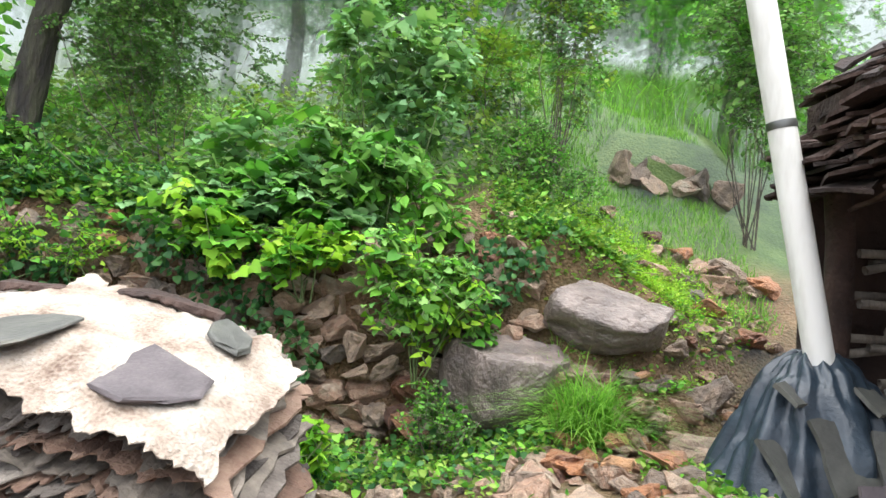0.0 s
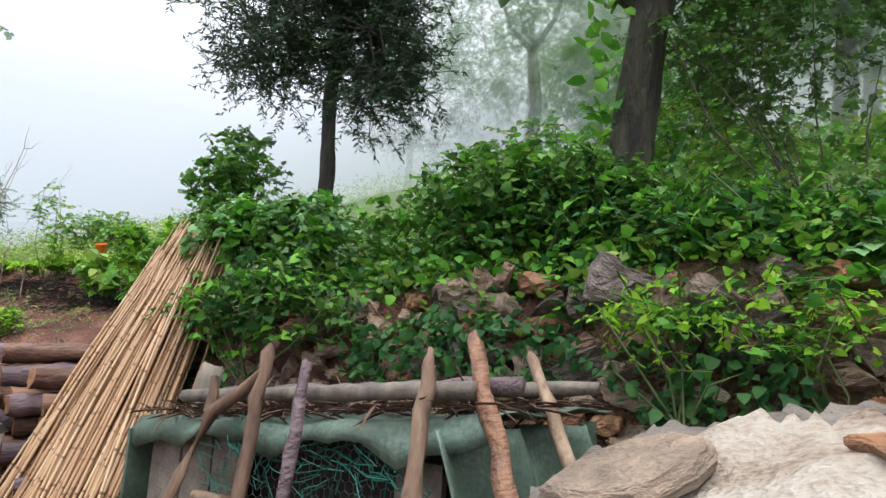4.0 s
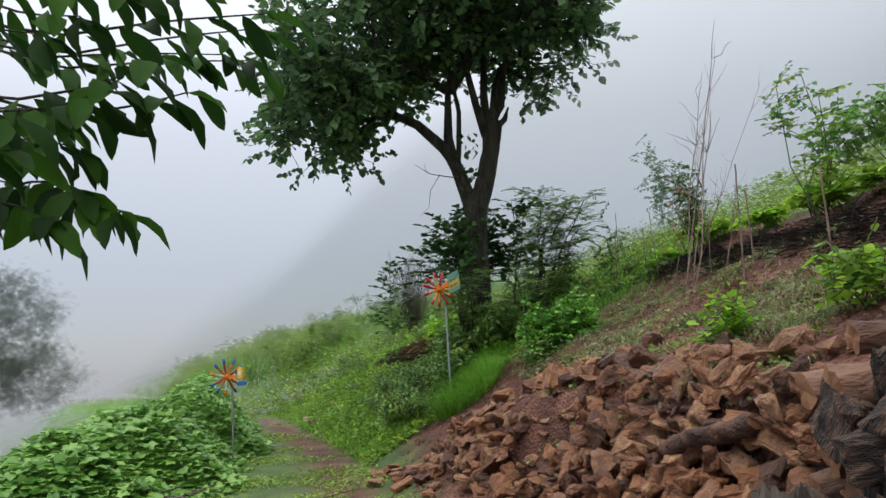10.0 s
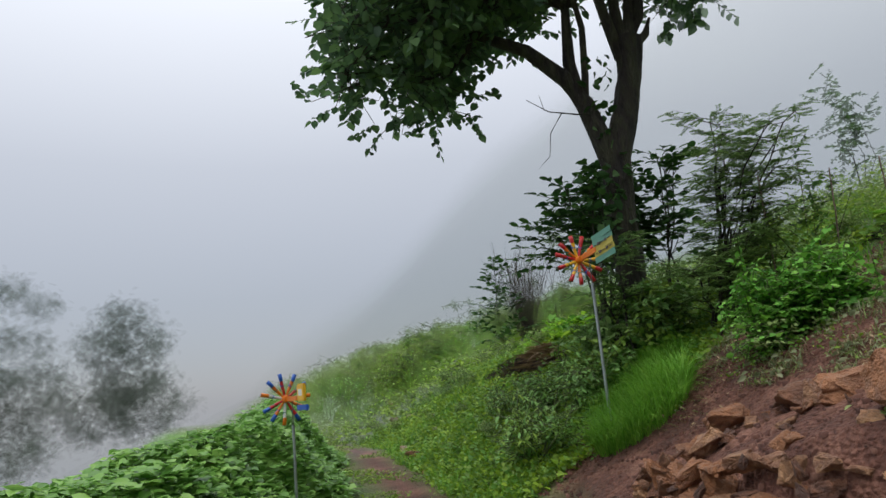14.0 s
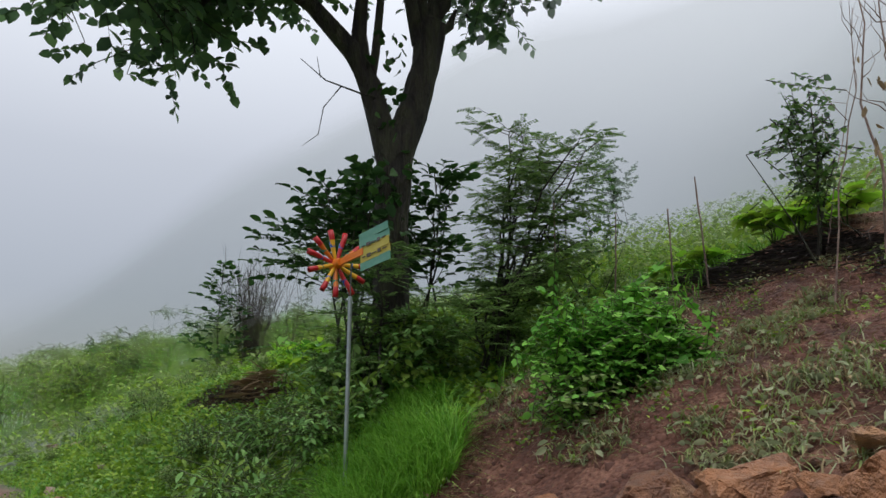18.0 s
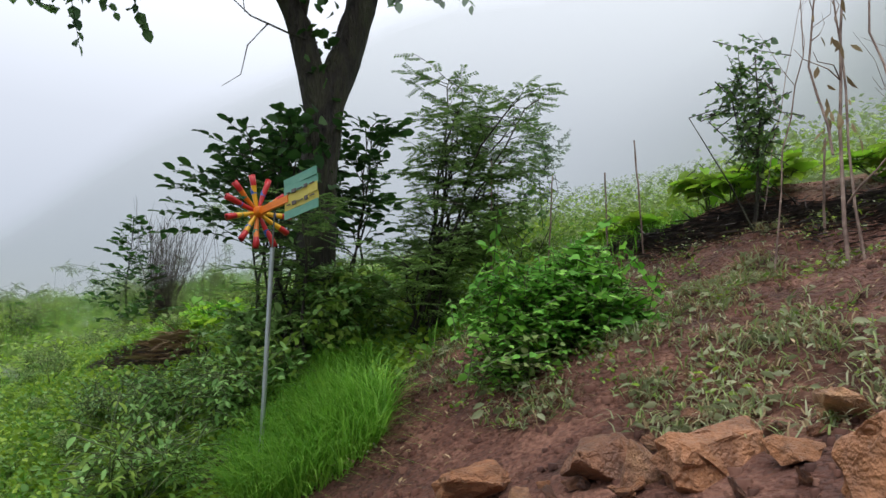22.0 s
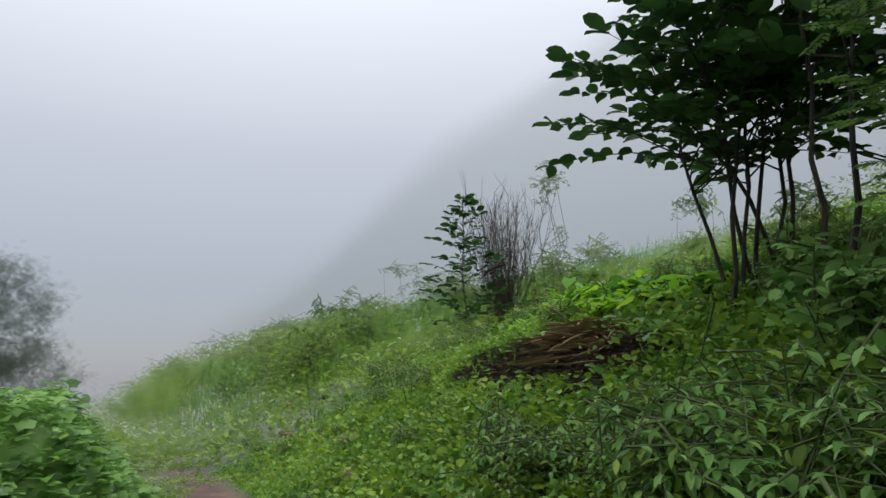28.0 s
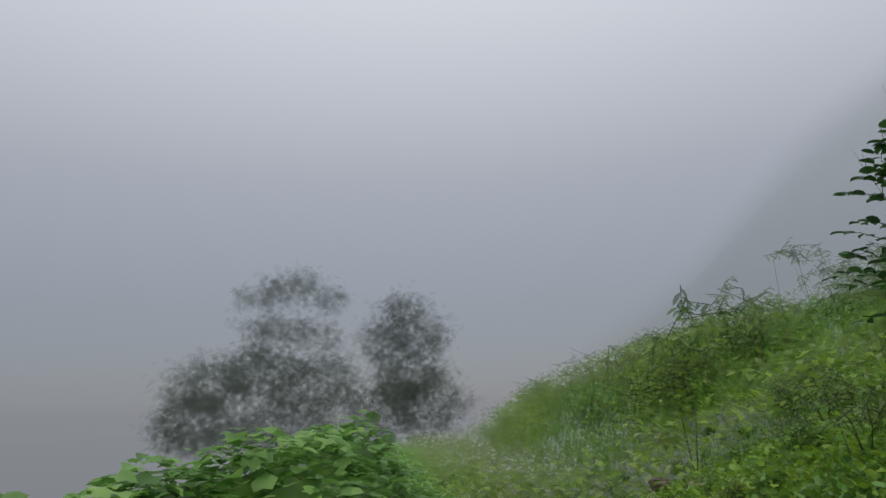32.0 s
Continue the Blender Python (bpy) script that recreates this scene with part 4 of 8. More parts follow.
for i in range(190):
    x, y = R.uniform(0.3, 2.6), R.uniform(3.1, 6.0)
    if 0.55 < x < 1.7 and y > 5.35:
        continue
    if (x - 1.9) ** 2 + (y - 3.85) ** 2 < 0.25:
        continue
    w = R.uniform(0.12, 0.36)
    ob = thing("loose_stone", "broken brown stone lying on the ground", "stone", (STONES + RUSTS)[R.integers(19)], "loose stones")
    ob.matrix_basis = Matrix.LocRotScale((x, y, ground_z(x, y) + w * 0.16), Euler((R.normal(0, 0.2), R.normal(0, 0.2), R.uniform(0, 6))), (w, w * 0.8, w * 0.6))
for i in range(60):
    x, y = R.uniform(-1.6, 0.5), R.uniform(4.0, 5.0)
    w = R.uniform(0.10, 0.34)
    ob = thing("loose_stone", "grey-brown stone fallen from the wall", "stone", STONES[R.integers(14)], "loose stones")
    ob.matrix_basis = Matrix.LocRotScale((x, y, ground_z(x, y) + w * 0.14), Euler((R.normal(0, 0.3), R.normal(0, 0.3), R.uniform(0, 6))), (w, w * 0.85, w * 0.7))
for i in range(70):
    x, y = R.uniform(1.3, 2.9), R.uniform(4.4, 7.0)
    if x < 1.85 and 5.0 < y < 6.0:
        continue
    w = R.uniform(0.10, 0.42)
    ob = thing("loose_stone", "wet brown stone on the steep footpath", "stone", (STONES + RUSTS)[R.integers(18)], "loose stones")
    ob.matrix_basis = Matrix.LocRotScale((x, y, ground_z(x, y) + w * 0.1), Euler((R.normal(0, 0.25), R.normal(0, 0.25), R.uniform(0, 6))), (w, w * 0.8, w * 0.6))
for i in range(46):
    x = R.uniform(-15.8, -11)
    y = face_b(x, 0) - abs(R.normal(0.1, 0.22))
    w = R.uniform(0.08, 0.3)
    ob = thing("loose_stone", "reddish broken stone at the foot of the bank", "stone", RUSTS[R.integers(len(RUSTS))], "loose stones")
    ob.matrix_basis = Matrix.LocRotScale((x, y, ground_z(x, y) + w * 0.16), Euler((R.normal(0, 0.2), R.normal(0, 0.2), R.uniform(0, 6))), (w, w * 0.8, w * 0.55))
for x, y, w in ((-21.3, 1.45, 0.4), (-21.9, 1.75, 0.3), (-22.2, 1.2, 0.35), (-27.4, 0.4, 0.5), (-23.0, 1.75, 0.32), (-24.6, 1.2, 0.35), (-19.9, 1.75, 0.22), (-25.4, 0.75, 0.3)):
    ob = thing("path_stone", "flat stone half sunk beside the path", "stone", (STONES + RUSTS)[int(w * 100) % 24], "path stones")
    ob.matrix_basis = Matrix.LocRotScale((x, y, ground_z(x, y) + w * 0.1), Euler((0.2, -0.1, x)), (w * 1.3, w * 0.8, w * 0.5))

# ---- shed, chimney pipe, sheeted mound ----
shed = thing("shed", "open shed with a layered bark roof and dark inside", "shed", at=(0, 0, 0))


def slab_bm(w, d, t, rng, jag=0.05, nx=10, ny=8, arch=0.0, arch_y=0.0, wob=0.015):
    """A thin irregular sheet, jagged at its rim, arched along x and y."""
    bm = bmesh.new()
    lay = []
    ph = rng.uniform(0, 9, 4)
    for side in (0, 1):
        rows = []
        for i in range(nx + 1):
            row = []
            for j in range(ny + 1):
                u, v = i / nx - 0.5, j / ny - 0.5
                x, y = u * w, v * d
                if j in (0, ny):
                    y += jag * (noise.noise((x * 5 + ph[1], v, ph[2])) + 0.5 * noise.noise((x * 17 + ph[0], v, ph[1])) + 0.25 * noise.noise((x * 41, v, ph[3])))
                if i in (0, nx):
                    x += jag * (noise.noise((y * 6 + ph[3], u, ph[0])) + 0.5 * noise.noise((y * 19, u, ph[2])))
                z = -arch * (2 * u) ** 2 - arch_y * (2 * v) ** 2 + wob * noise.noise((x * 5 + ph[0], y * 5, ph[1])) + (t if side else 0)
                row.append(bm.verts.new((x, y, z)))
            rows.append(row)
        lay.append(rows)
    for side, rows in enumerate(lay):
        for i in range(nx):
            for j in range(ny):
                q = [rows[i][j], rows[i + 1][j], rows[i + 1][j + 1], rows[i][j + 1]]
                bm.faces.new(q if side else q[::-1])
    a, b = lay
    for i in range(nx):
        bm.faces.new([a[i][0], a[i + 1][0], b[i + 1][0], b[i][0]])
        bm.faces.new([a[i + 1][ny], a[i][ny], b[i][ny], b[i + 1][ny]])
    for j in range(ny):
        bm.faces.new([a[0][j + 1], a[0][j], b[0][j], b[0][j + 1]])
        bm.faces.new([a[nx][j], a[nx][j + 1], b[nx][j + 1], b[nx][j]])
    return bm


for k in range(34):
    for c in range(4):
        y = 1.35 + 0.85 * c + R.uniform(-0.12, 0.12)
        part("roof_sheet", slab_bm(1.6, 1.2, 0.02, R, 0.2, 22, 12, 0.10, 0.03, 0.05), M["thatch"], shed,
             at=pose(2.84 + 0.30 * (k / 33) ** 1.5 + R.uniform(-0.13, 0.13), y, 2.33 + 0.031 * k, R.normal(0, 4), -8 - 0.4 * k + R.normal(0, 4), R.normal(0, 9)))
part("roof_deck", slab_bm(3.2, 3.3, 0.12, R, 0.02), M["thatch"], shed, at=pose(3.7, 2.55, 2.85, 0, -10, 0))
for x, y, r in ((2.28, 4.15, 0.085), (2.35, 1.3, 0.08), (4.6, 4.15, 0.08), (4.6, 1.3, 0.08)):
    part("post", tube_mesh("post", [(bent((x, y, ground_z(x, y) - 0.05), (x + 0.02, y, 2.72 + 0.5 * (x - 2.3)), 7, 0.015, R), np.full(7, r))], M["thatch"], 8), None, shed)
bm = bmesh.new()
bmesh.ops.create_cube(bm, size=1)
part("back_wall", bm, M["thatch"], shed, at=pose(4.75, 2.8, 1.4) @ Matrix.Diagonal((0.1, 3.4, 2.9, 1)))
bm = bmesh.new()
bmesh.ops.create_cube(bm, size=1)
part("side_wall", bm, M["thatch"], shed, at=pose(3.5, 4.45, 1.4) @ Matrix.Diagonal((2.5, 0.1, 2.7, 1)))
for i in range(26):
    a = np.array([2.35 + R.uniform(-0.1, 0.3), 4.0 + R.uniform(-0.15, 0.15), 0.6 + 0.05 * i])
    b = a + np.array([1.4, R.uniform(-0.4, 0.2), R.uniform(-0.1, 0.35)])
    ob = thing("firewood_stick", "bare grey firewood stick stacked in the shed", "firewood", tube_mesh("firewood_stick", [(bent(a, b, 5, 0.02, R), np.linspace(0.03, 0.018, 5))], M["grey"], 6), "firewood")

pipe = thing("chimney_pipe", "leaning white plastic pipe, stained and jointed", "pipe", at=(0, 0, 0))
pa, pb = np.array([2.05, 3.75, 0.98]), np.array([1.47, 3.75, 3.72])
part("tube", tube_mesh("tube", [(bent(pa, pb, 3, 0, R), np.array([0.077, 0.077, 0.077]))], M["pipe"], 24), None, pipe)
pj = pa + (pb - pa) * 0.525
part("joint", tube_mesh("joint", [(np.array([pj, pj + (pb - pa) * 0.008, pj + (pb - pa) * 0.016]), np.array([0.079, 0.082, 0.079]))], M["wire"], 24), None, pipe, "dark joint band")


def draped_mound(x0, y0, z0, r, h, rng, wrinkles=15):
    n, m = 110, 26
    v, f = [], []
    for j in range(m + 1):
        t = j / m
        for i in range(n):
            a = 2 * math.pi * i / n
            fold = 1 + 0.16 * noise.noise((3 * math.cos(a), 3 * math.sin(a), 2.5 * t)) + 0.07 * noise.noise((9 * math.cos(a), 9 * math.sin(a), 5 * t)) + 0.10 * t * math.sin(a * wrinkles + 3 * math.sin(a * 2)) * (0.4 + 0.6 * abs(math.sin(a * 1.7)))
            rr = (0.1 + (r - 0.1) * t ** 0.8) * fold
            v.append((x0 + rr * math.cos(a), y0 + rr * math.sin(a), z0 + h * (1 - t ** 1.5) + 0.05 * noise.noise((5 * math.cos(a), 5 * math.sin(a), 7 * t)) * (t < 0.95)))
    for j in range(m):
        for i in range(n):
            k = (i + 1) % n
            f.append((j * n + i, (j + 1) * n + i, (j + 1) * n + k, j * n + k))
    return v, f


gz = ground_z(2.1, 3.8)
mv, mf = draped_mound(2.04, 3.84, gz - 0.03, 0.52, 0.8, R)
mound = thing("sheeted_mound", "mound under wrinkled black plastic sheeting round the pipe's foot", "plastic sheet", mesh_of("sheeted_mound", mv, mf, M["plastic"], True))
for x, y, z, w, d, rx, rz, mt in ((1.98, 3.42, 0.72, 0.26, 0.36, 58, 10, "slate"), (2.22, 3.36, 0.68, 0.2, 0.4, 62, -5, "slate"), (2.45, 3.34, 0.66, 0.18, 0.42, 66, -8, "grey"),
                                 (2.2, 3.55, 0.98, 0.16, 0.16, 40, 30, "slate"), (1.85, 3.65, 0.98, 0.3, 0.16, 35, 40, "slate"), (2.4, 3.6, 0.98, 0.22, 0.14, 40, -30, "slate"),
                                 (1.72, 3.5, 0.62, 0.2, 0.3, 50, 35, "slate"), (2.1, 3.2, 0.5, 0.26, 0.3, 60, 0, "purple")):
    bm = slab_bm(w, d, 0.025, R, 0.03, 5, 5, wob=0.006)
    me = bpy.data.meshes.new("slate_piece")
    bm.to_mesh(me)
    bm.free()
    me.materials.append(M[mt])
    thing("slate_piece", "flat dark slate piece weighing down the plastic sheet", "slate", me, "sheet weights", at=pose(x, y, z, rx, 0, rz))

# ---- stack of bark sheets ----
stack = thing("bark_stack", "long stack of curled bark sheets with pale inner sides on top", "bark stack", at=(-1.95, 3.05, -0.06))
def bark_bm(w, d, rng, arch, arch_y, nx=64, ny=9, jag=0.10, t=0.024, wob=0.035):
    """A curled sheet of bark with a torn, fibrous rim."""
    bm = bmesh.new()
    ph = rng.uniform(0, 60, 4)
    sides = []
    for side in (0, 1):
        rows = []
        for i in range(nx + 1):
            row = []
            for j in range(ny + 1):
                u, v = i / nx - 0.5, j / ny - 0.5
                x, y = u * w, v * d
                e = abs(2 * v) ** 5
                tear = 0.5 * noise.noise((x * 4 + ph[0], v, ph[1])) + 0.7 * noise.noise((x * 13 + ph[2], v, ph[1])) + 0.75 * noise.noise((x * 33 + ph[3], v, ph[0]))
                y += jag * e * tear * (1 if v > 0 else -1)
                x += 0.5 * jag * abs(2 * u) ** 7 * (noise.noise((y * 6, u, ph[0])) + 0.6 * noise.noise((y * 21, u, ph[2])))
                z = -arch * (2 * u) ** 2 - arch_y * (2 * v) ** 2 + wob * noise.noise((x * 3 + ph[0], y * 3, ph[1])) + 0.03 * e * noise.noise((x * 9 + ph[1], v, ph[3]))
                z += side * t * (1 - 0.7 * e) + 0.006 * noise.noise((x * 26 + ph[3], y * 26, side))
                row.append(bm.verts.new((x, y, z)))
            rows.append(row)
        sides.append(rows)
    for side, rows in enumerate(sides):
        for i in range(nx):
            for j in range(ny):
                q = [rows[i][j], rows[i + 1][j], rows[i + 1][j + 1], rows[i][j + 1]]
                bm.faces.new(q if side else q[::-1])
    a, b = sides
    for i in range(nx):
        bm.faces.new([a[i][0], a[i + 1][0], b[i + 1][0], b[i][0]])
        bm.faces.new([a[i + 1][ny], a[i][ny], b[i][ny], b[i + 1][ny]])
    for j in range(ny):
        bm.faces.new([a[0][j + 1], a[0][j], b[0][j], b[0][j + 1]])
        bm.faces.new([a[nx][j], a[nx][j + 1], b[nx][j + 1], b[nx][j]])
    return bm


for k in range(34):
    h = 0.04 + 0.031 * k
    k = k * 24 / 33
    for c in range(3):
        w = R.uniform(0.85, 1.3)
        x = (-1.02 + 0.86 * c) * (1 - 0.006 * k) + R.uniform(-0.12, 0.12)
        z = h - 0.10 * x * x * k / 24 + R.uniform(-0.014, 0.014)
        d = 1.2 + R.uniform(-0.16, 0.14) - 0.008 * abs(k - 12)
        part("bark_sheet", bark_bm(w, d, R, 0.03 + 0.004 * k, R.uniform(0.0, 0.07), jag=0.13, t=0.017, wob=0.05), M[("corky", "brownbark", "corky", "grey", "corky")[R.integers(5)]], stack, "",
             at=pose(x, 0.2 - 0.013 * (23 - k) + R.uniform(-0.06, 0.06), z, 0.7 * k + R.normal(0, 2), math.degrees(math.atan(0.22 * x * k / 24)) + R.normal(0, 1.5), R.normal(0, 5)))
for x, y, w, d, z, tilt in ((0.56, 0.02, 1.32, 1.1, 1.09, 16), (-0.62, 0.26, 1.35, 0.72, 1.11, -13), (0.02, 0.22, 1.2, 0.8, 1.15, 2), (-1.0, 0.12, 1.0, 0.8, 1.07, -18)):
    part("bark_sheet", bark_bm(w, d, R, 0.07, 0.03, 70, 30, 0.09, 0.016, 0.06), M["white"], stack, "pale inner side of bark", at=pose(x, y, z, 17, tilt, R.normal(0, 5)))


def top_at(x, y):
    """The surface found when looking straight down at x, y, with its slope."""
    bpy.context.view_layer.update()
    hit, place, normal, _, _, _ = scene.ray_cast(bpy.context.evaluated_depsgraph_get(), (x, y, 2.2), (0, 0, -1))
    return place, normal


def slab_stone(rng, mat, corners=0):
    """A flat split stone one metre across: a many-cornered slab with broken, stepped edges."""
    n = 11
    a = np.sort(np.linspace(0, 2 * math.pi, n, endpoint=False) + rng.uniform(-0.2, 0.2, n))
    r = rng.uniform(0.36, 0.52, n)
    if corners:
        c = math.pi / corners
        r = 0.62 * math.cos(c) / np.cos(np.mod(a, 2 * c) - c) + rng.normal(0, 0.012, n)
        r = np.minimum(r, 0.56)
    bm = bmesh.new()
    rings = []
    for z, k in ((-0.25, 0.93), (-0.05, 1.02), (0.14, 0.98), (0.25, 0.92)):
        rings.append([bm.verts.new((r[i] * k * math.cos(a[i]) + rng.normal(0, 0.012), r[i] * k * math.sin(a[i]) + rng.normal(0, 0.012), z + rng.normal(0, 0.02))) for i in range(n)])
    for p, q in zip(rings[:-1], rings[1:]):
        for i in range(n):
            bm.faces.new([p[i], p[(i + 1) % n], q[(i + 1) % n], q[i]])
    top = bm.verts.new((rng.normal(0, 0.05), rng.normal(0, 0.05), 0.27))
    low = bm.verts.new((0, 0, -0.25))
    for i in range(n):
        bm.faces.new([rings[-1][i], rings[-1][(i + 1) % n], top])
        bm.faces.new([rings[0][(i + 1) % n], rings[0][i], low])
    me = bpy.data.meshes.new("flat_stone")
    bm.to_mesh(me)
    bm.free()
    me.materials.append(mat)
    return me


def flat_stone(x, y, w, d, t, turn, mat, label, steep=0.8, corners=0):
    me = slab_stone(R, M[mat], corners)
    place, nor = top_at(x, y)
    nor = (nor * steep + Vector((0, 0, 1)) * (1 - steep)).normalized()
    ob = thing("flat_stone", label, "stone", me, "stones on the bark stack")
    q = nor.to_track_quat("Z", "Y").to_matrix().to_4x4() @ pose(0, 0, 0, 0, 0, turn)
    ob.matrix_basis = Matrix.Translation(place + nor * t * 0.42) @ q @ Matrix.Diagonal((w, d, t * 2, 1))
    return ob


flat_stone(-1.2, 2.84, 0.56, 0.62, 0.035, 90, "purple", "three-cornered purple-grey slate weighing down pale bark", corners=3)
flat_stone(-1.85, 2.86, 0.56, 0.66, 0.03, -10, "slate", "broad grey slate slab on the bark stack", 1.15)
flat_stone(-1.08, 3.36, 0.42, 0.24, 0.035, 50, "slate", "long grey slate on the bark stack")
flat_stone(-2.55, 3.2, 0.32, 0.26, 0.03, 15, "rust", "rust-red flat stone on pale bark")
flat_stone(-2.62, 2.86, 0.42, 0.32, 0.05, 30, "slate", "yellowish broken slate on the bark stack")
flat_stone(-3.1, 3.22, 0.44, 0.4, 0.05, 10, "stone", "broad grey-brown stone slab leaning on the stack's end")
for x, w in ((-2.35, 0.75), (-1.5, 0.6)):
    bark_board = thing("bark_strip", "dark curled strip of bark along the stack's far edge", "bark", None, "bark strips")
    part("strip", bark_bm(w, 0.15, R, 0.04, 0.0, 50, 5, 0.035, 0.03, 0.03), M["thatch"], bark_board)
    bark_board.matrix_basis = pose(x, 3.6, top_at(x, 3.5)[0].z + 0.03, 10, math.degrees(math.atan(0.28 * (x + 1.95))), 4)

# ---- coop ----
coop = thing("coop", "low animal coop of stakes, boards, wire mesh and green tarpaulin", "coop", at=(-4.7, 4.1, 0))
# a solid black box takes the place of the coop's shaded hollow
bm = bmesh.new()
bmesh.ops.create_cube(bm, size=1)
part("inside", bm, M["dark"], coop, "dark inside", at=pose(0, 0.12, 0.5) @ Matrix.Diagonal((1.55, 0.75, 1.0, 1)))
for bx, bw in ((-0.78, 0.22), (-0.55, 0.2), (-0.33, 0.2), (0.68, 0.2)):
    bm = slab_bm(bw, 0.95, 0.03, R, 0.01, 3, 8, wob=0.006)
    part("board", bm, M["grey"], coop, at=pose(bx, -0.36, 0.5, 90, 0, 0))
for bz in (0.42, 0.7):
    part("rail", tube_mesh("rail", [(bent((-0.5, -0.42, bz), (0.85, -0.42, bz + 0.02), 5, 0.006, R), np.full(5, 0.025))], M["stake"], 6), None, coop)


def hex_mesh(w, h, cell, rng):
    paths = []
    sx, sz = cell, cell * 0.866
    for j in range(int(h / sz)):
        for i in range(int(w / sx)):
            x, z = i * sx + (j % 2) * sx / 2, j * sz
            a, b, c = (x, 0, z), (x + sx / 2, 0, z + sz * 0.33), (x + sx / 2, 0, z + sz)
            d = (x + sx, 0, z)
            for p, q in ((a, b), (b, d), (b, c)):
                pp = np.array([p, q]) + np.array([0, 0.012 * math.sin(x * 7 + z * 5), 0])
                paths.append((pp, np.array([0.0016, 0.0016])))
    return paths


part("wire_mesh", tube_mesh("wire_mesh", hex_mesh(1.25, 0.95, 0.045, R), M["wire"], 3), None, coop, at=pose(-0.5, -0.40, 0.08))
net = []
for i in range(160):
    a = np.array([R.uniform(-0.45, 0.75), -0.44, 0.98 - abs(R.normal(0, 0.12))])
    net.append((bent(a, a + R.normal(0, 1, 3) * np.array([0.09, 0.02, 0.07]), 3, 0.01, R), np.full(3, 0.0028)))
part("net", tube_mesh("net", net, M["net"], 3), None, coop, "tangled green netting")
# tarpaulin: roof sheet with hanging edge, and a folded side
def cloth(w, d, fn, nx=26, ny=18):
    v, f = [], []
    for i in range(nx + 1):
        for j in range(ny + 1):
            v.append(fn(i / nx, j / ny))
    for i in range(nx):
        for j in range(ny):
            a = i * (ny + 1) + j
            f.append((a, a + ny + 1, a + ny + 2, a + 1))
    return v, f


def roof_fn(u, v):
    x, y = -0.95 + 1.95 * u, -0.56 + 1.15 * v
    z = 1.06 + 0.08 * x + 0.015 * math.sin(u * 21) + 0.012 * math.sin(v * 13 + u * 5)
    if v < 0.1:
        z -= (0.1 - v) * (1.0 + 0.25 * math.sin(u * 17) + 0.2 * math.sin(u * 41))
        y = -0.47 - 0.02 * math.sin(u * 30)
    return x, y, z


def side_fn(u, v):
    x = 0.86 + 0.16 * u + 0.20 * (1 - v) + 0.03 * math.sin(u * 14 + v * 4)
    y = -0.55 + 1.0 * u
    z = 1.08 * v ** 0.9 + 0.02
    return x + 0.035 * math.sin(y * 16 + v * 5), y, z


for nm, fn in (("tarp_roof", roof_fn), ("tarp_side", side_fn)):
    v, f = cloth(1, 1, fn)
    ob = part(nm, mesh_of(nm, v, f, M["tarp"], True), None, coop, "faded green tarpaulin")
    sol = ob.modifiers.new("thick", "SOLIDIFY")
    sol.thickness = 0.006
bm = slab_bm(0.9, 0.95, 0.02, R, 0.02, 6, 6)
part("end_panel", bm, M["tarp"], coop, "dark green end flap", at=pose(-0.97, 0, 0.5, 0, 90, 0))


def pole_thing(name, label, a, b, r0, r1, mat, group="", tip=True, wob=0.012, category="pole"):
    a, b = np.array(a, float), np.array(b, float)
    n = 15
    p = bent(a, b, n, wob * 0.5, R)
    p[:, 0] += wob * np.sin(np.linspace(0, R.uniform(3, 7), n) + R.uniform(0, 6))
    rad = np.linspace(r0, r1, n) * (1 + R.normal(0, 0.09, n))
    if tip:
        p = np.vstack([p, p[-1] + (b - a) / np.linalg.norm(b - a) * 0.05])
        rad = np.append(rad, r1 * 0.25)
    v, f = tube_arrays([(p, rad)], 9)
    v = v + R.normal(0, r0 * 0.1, v.shape)
    f = f.tolist() + [list(range(9))[::-1], list(range(len(v) - 9, len(v)))]
    return thing(name, label, category, mesh_of(name, v, f, M[mat], True), group)


lit = np.stack([R.uniform(-5.6, -3.75, 1500), R.uniform(3.64, 4.6, 1500), np.zeros(1500)], -1)
lit[:, 2] = 1.085 + 0.08 * (lit[:, 0] + 4.7) + R.uniform(0, 0.03, 1500)
lv, lf = leaf_arrays(lit, R.normal(0, 1, (1500, 3)) * np.array([1, 1, 0.15]), R.uniform(0.04, 0.22, 1500), "sliver", 0.9, R, 0)
thing("leaf_litter", "dry twigs and brown litter on the coop's roof", "litter", leaf_mesh("leaf_litter", [(lv, lf, 0)], [M["brownbark"]]), kind="stuff")

# the coop and all that leans or lies on it
SMALLER = Matrix.Translation((-2.58, 1.746, 1.149)) @ Matrix.Diagonal((1.07, 1.07, 1.07, 1)) @ Matrix.Translation((2.58, -1.746, -1.229))
for ob in list(scene.objects):
    if ob.parent is None and ob.name.split(".")[0] in ("coop", "leaf_litter"):
        ob.matrix_basis = SMALLER @ ob.matrix_basis

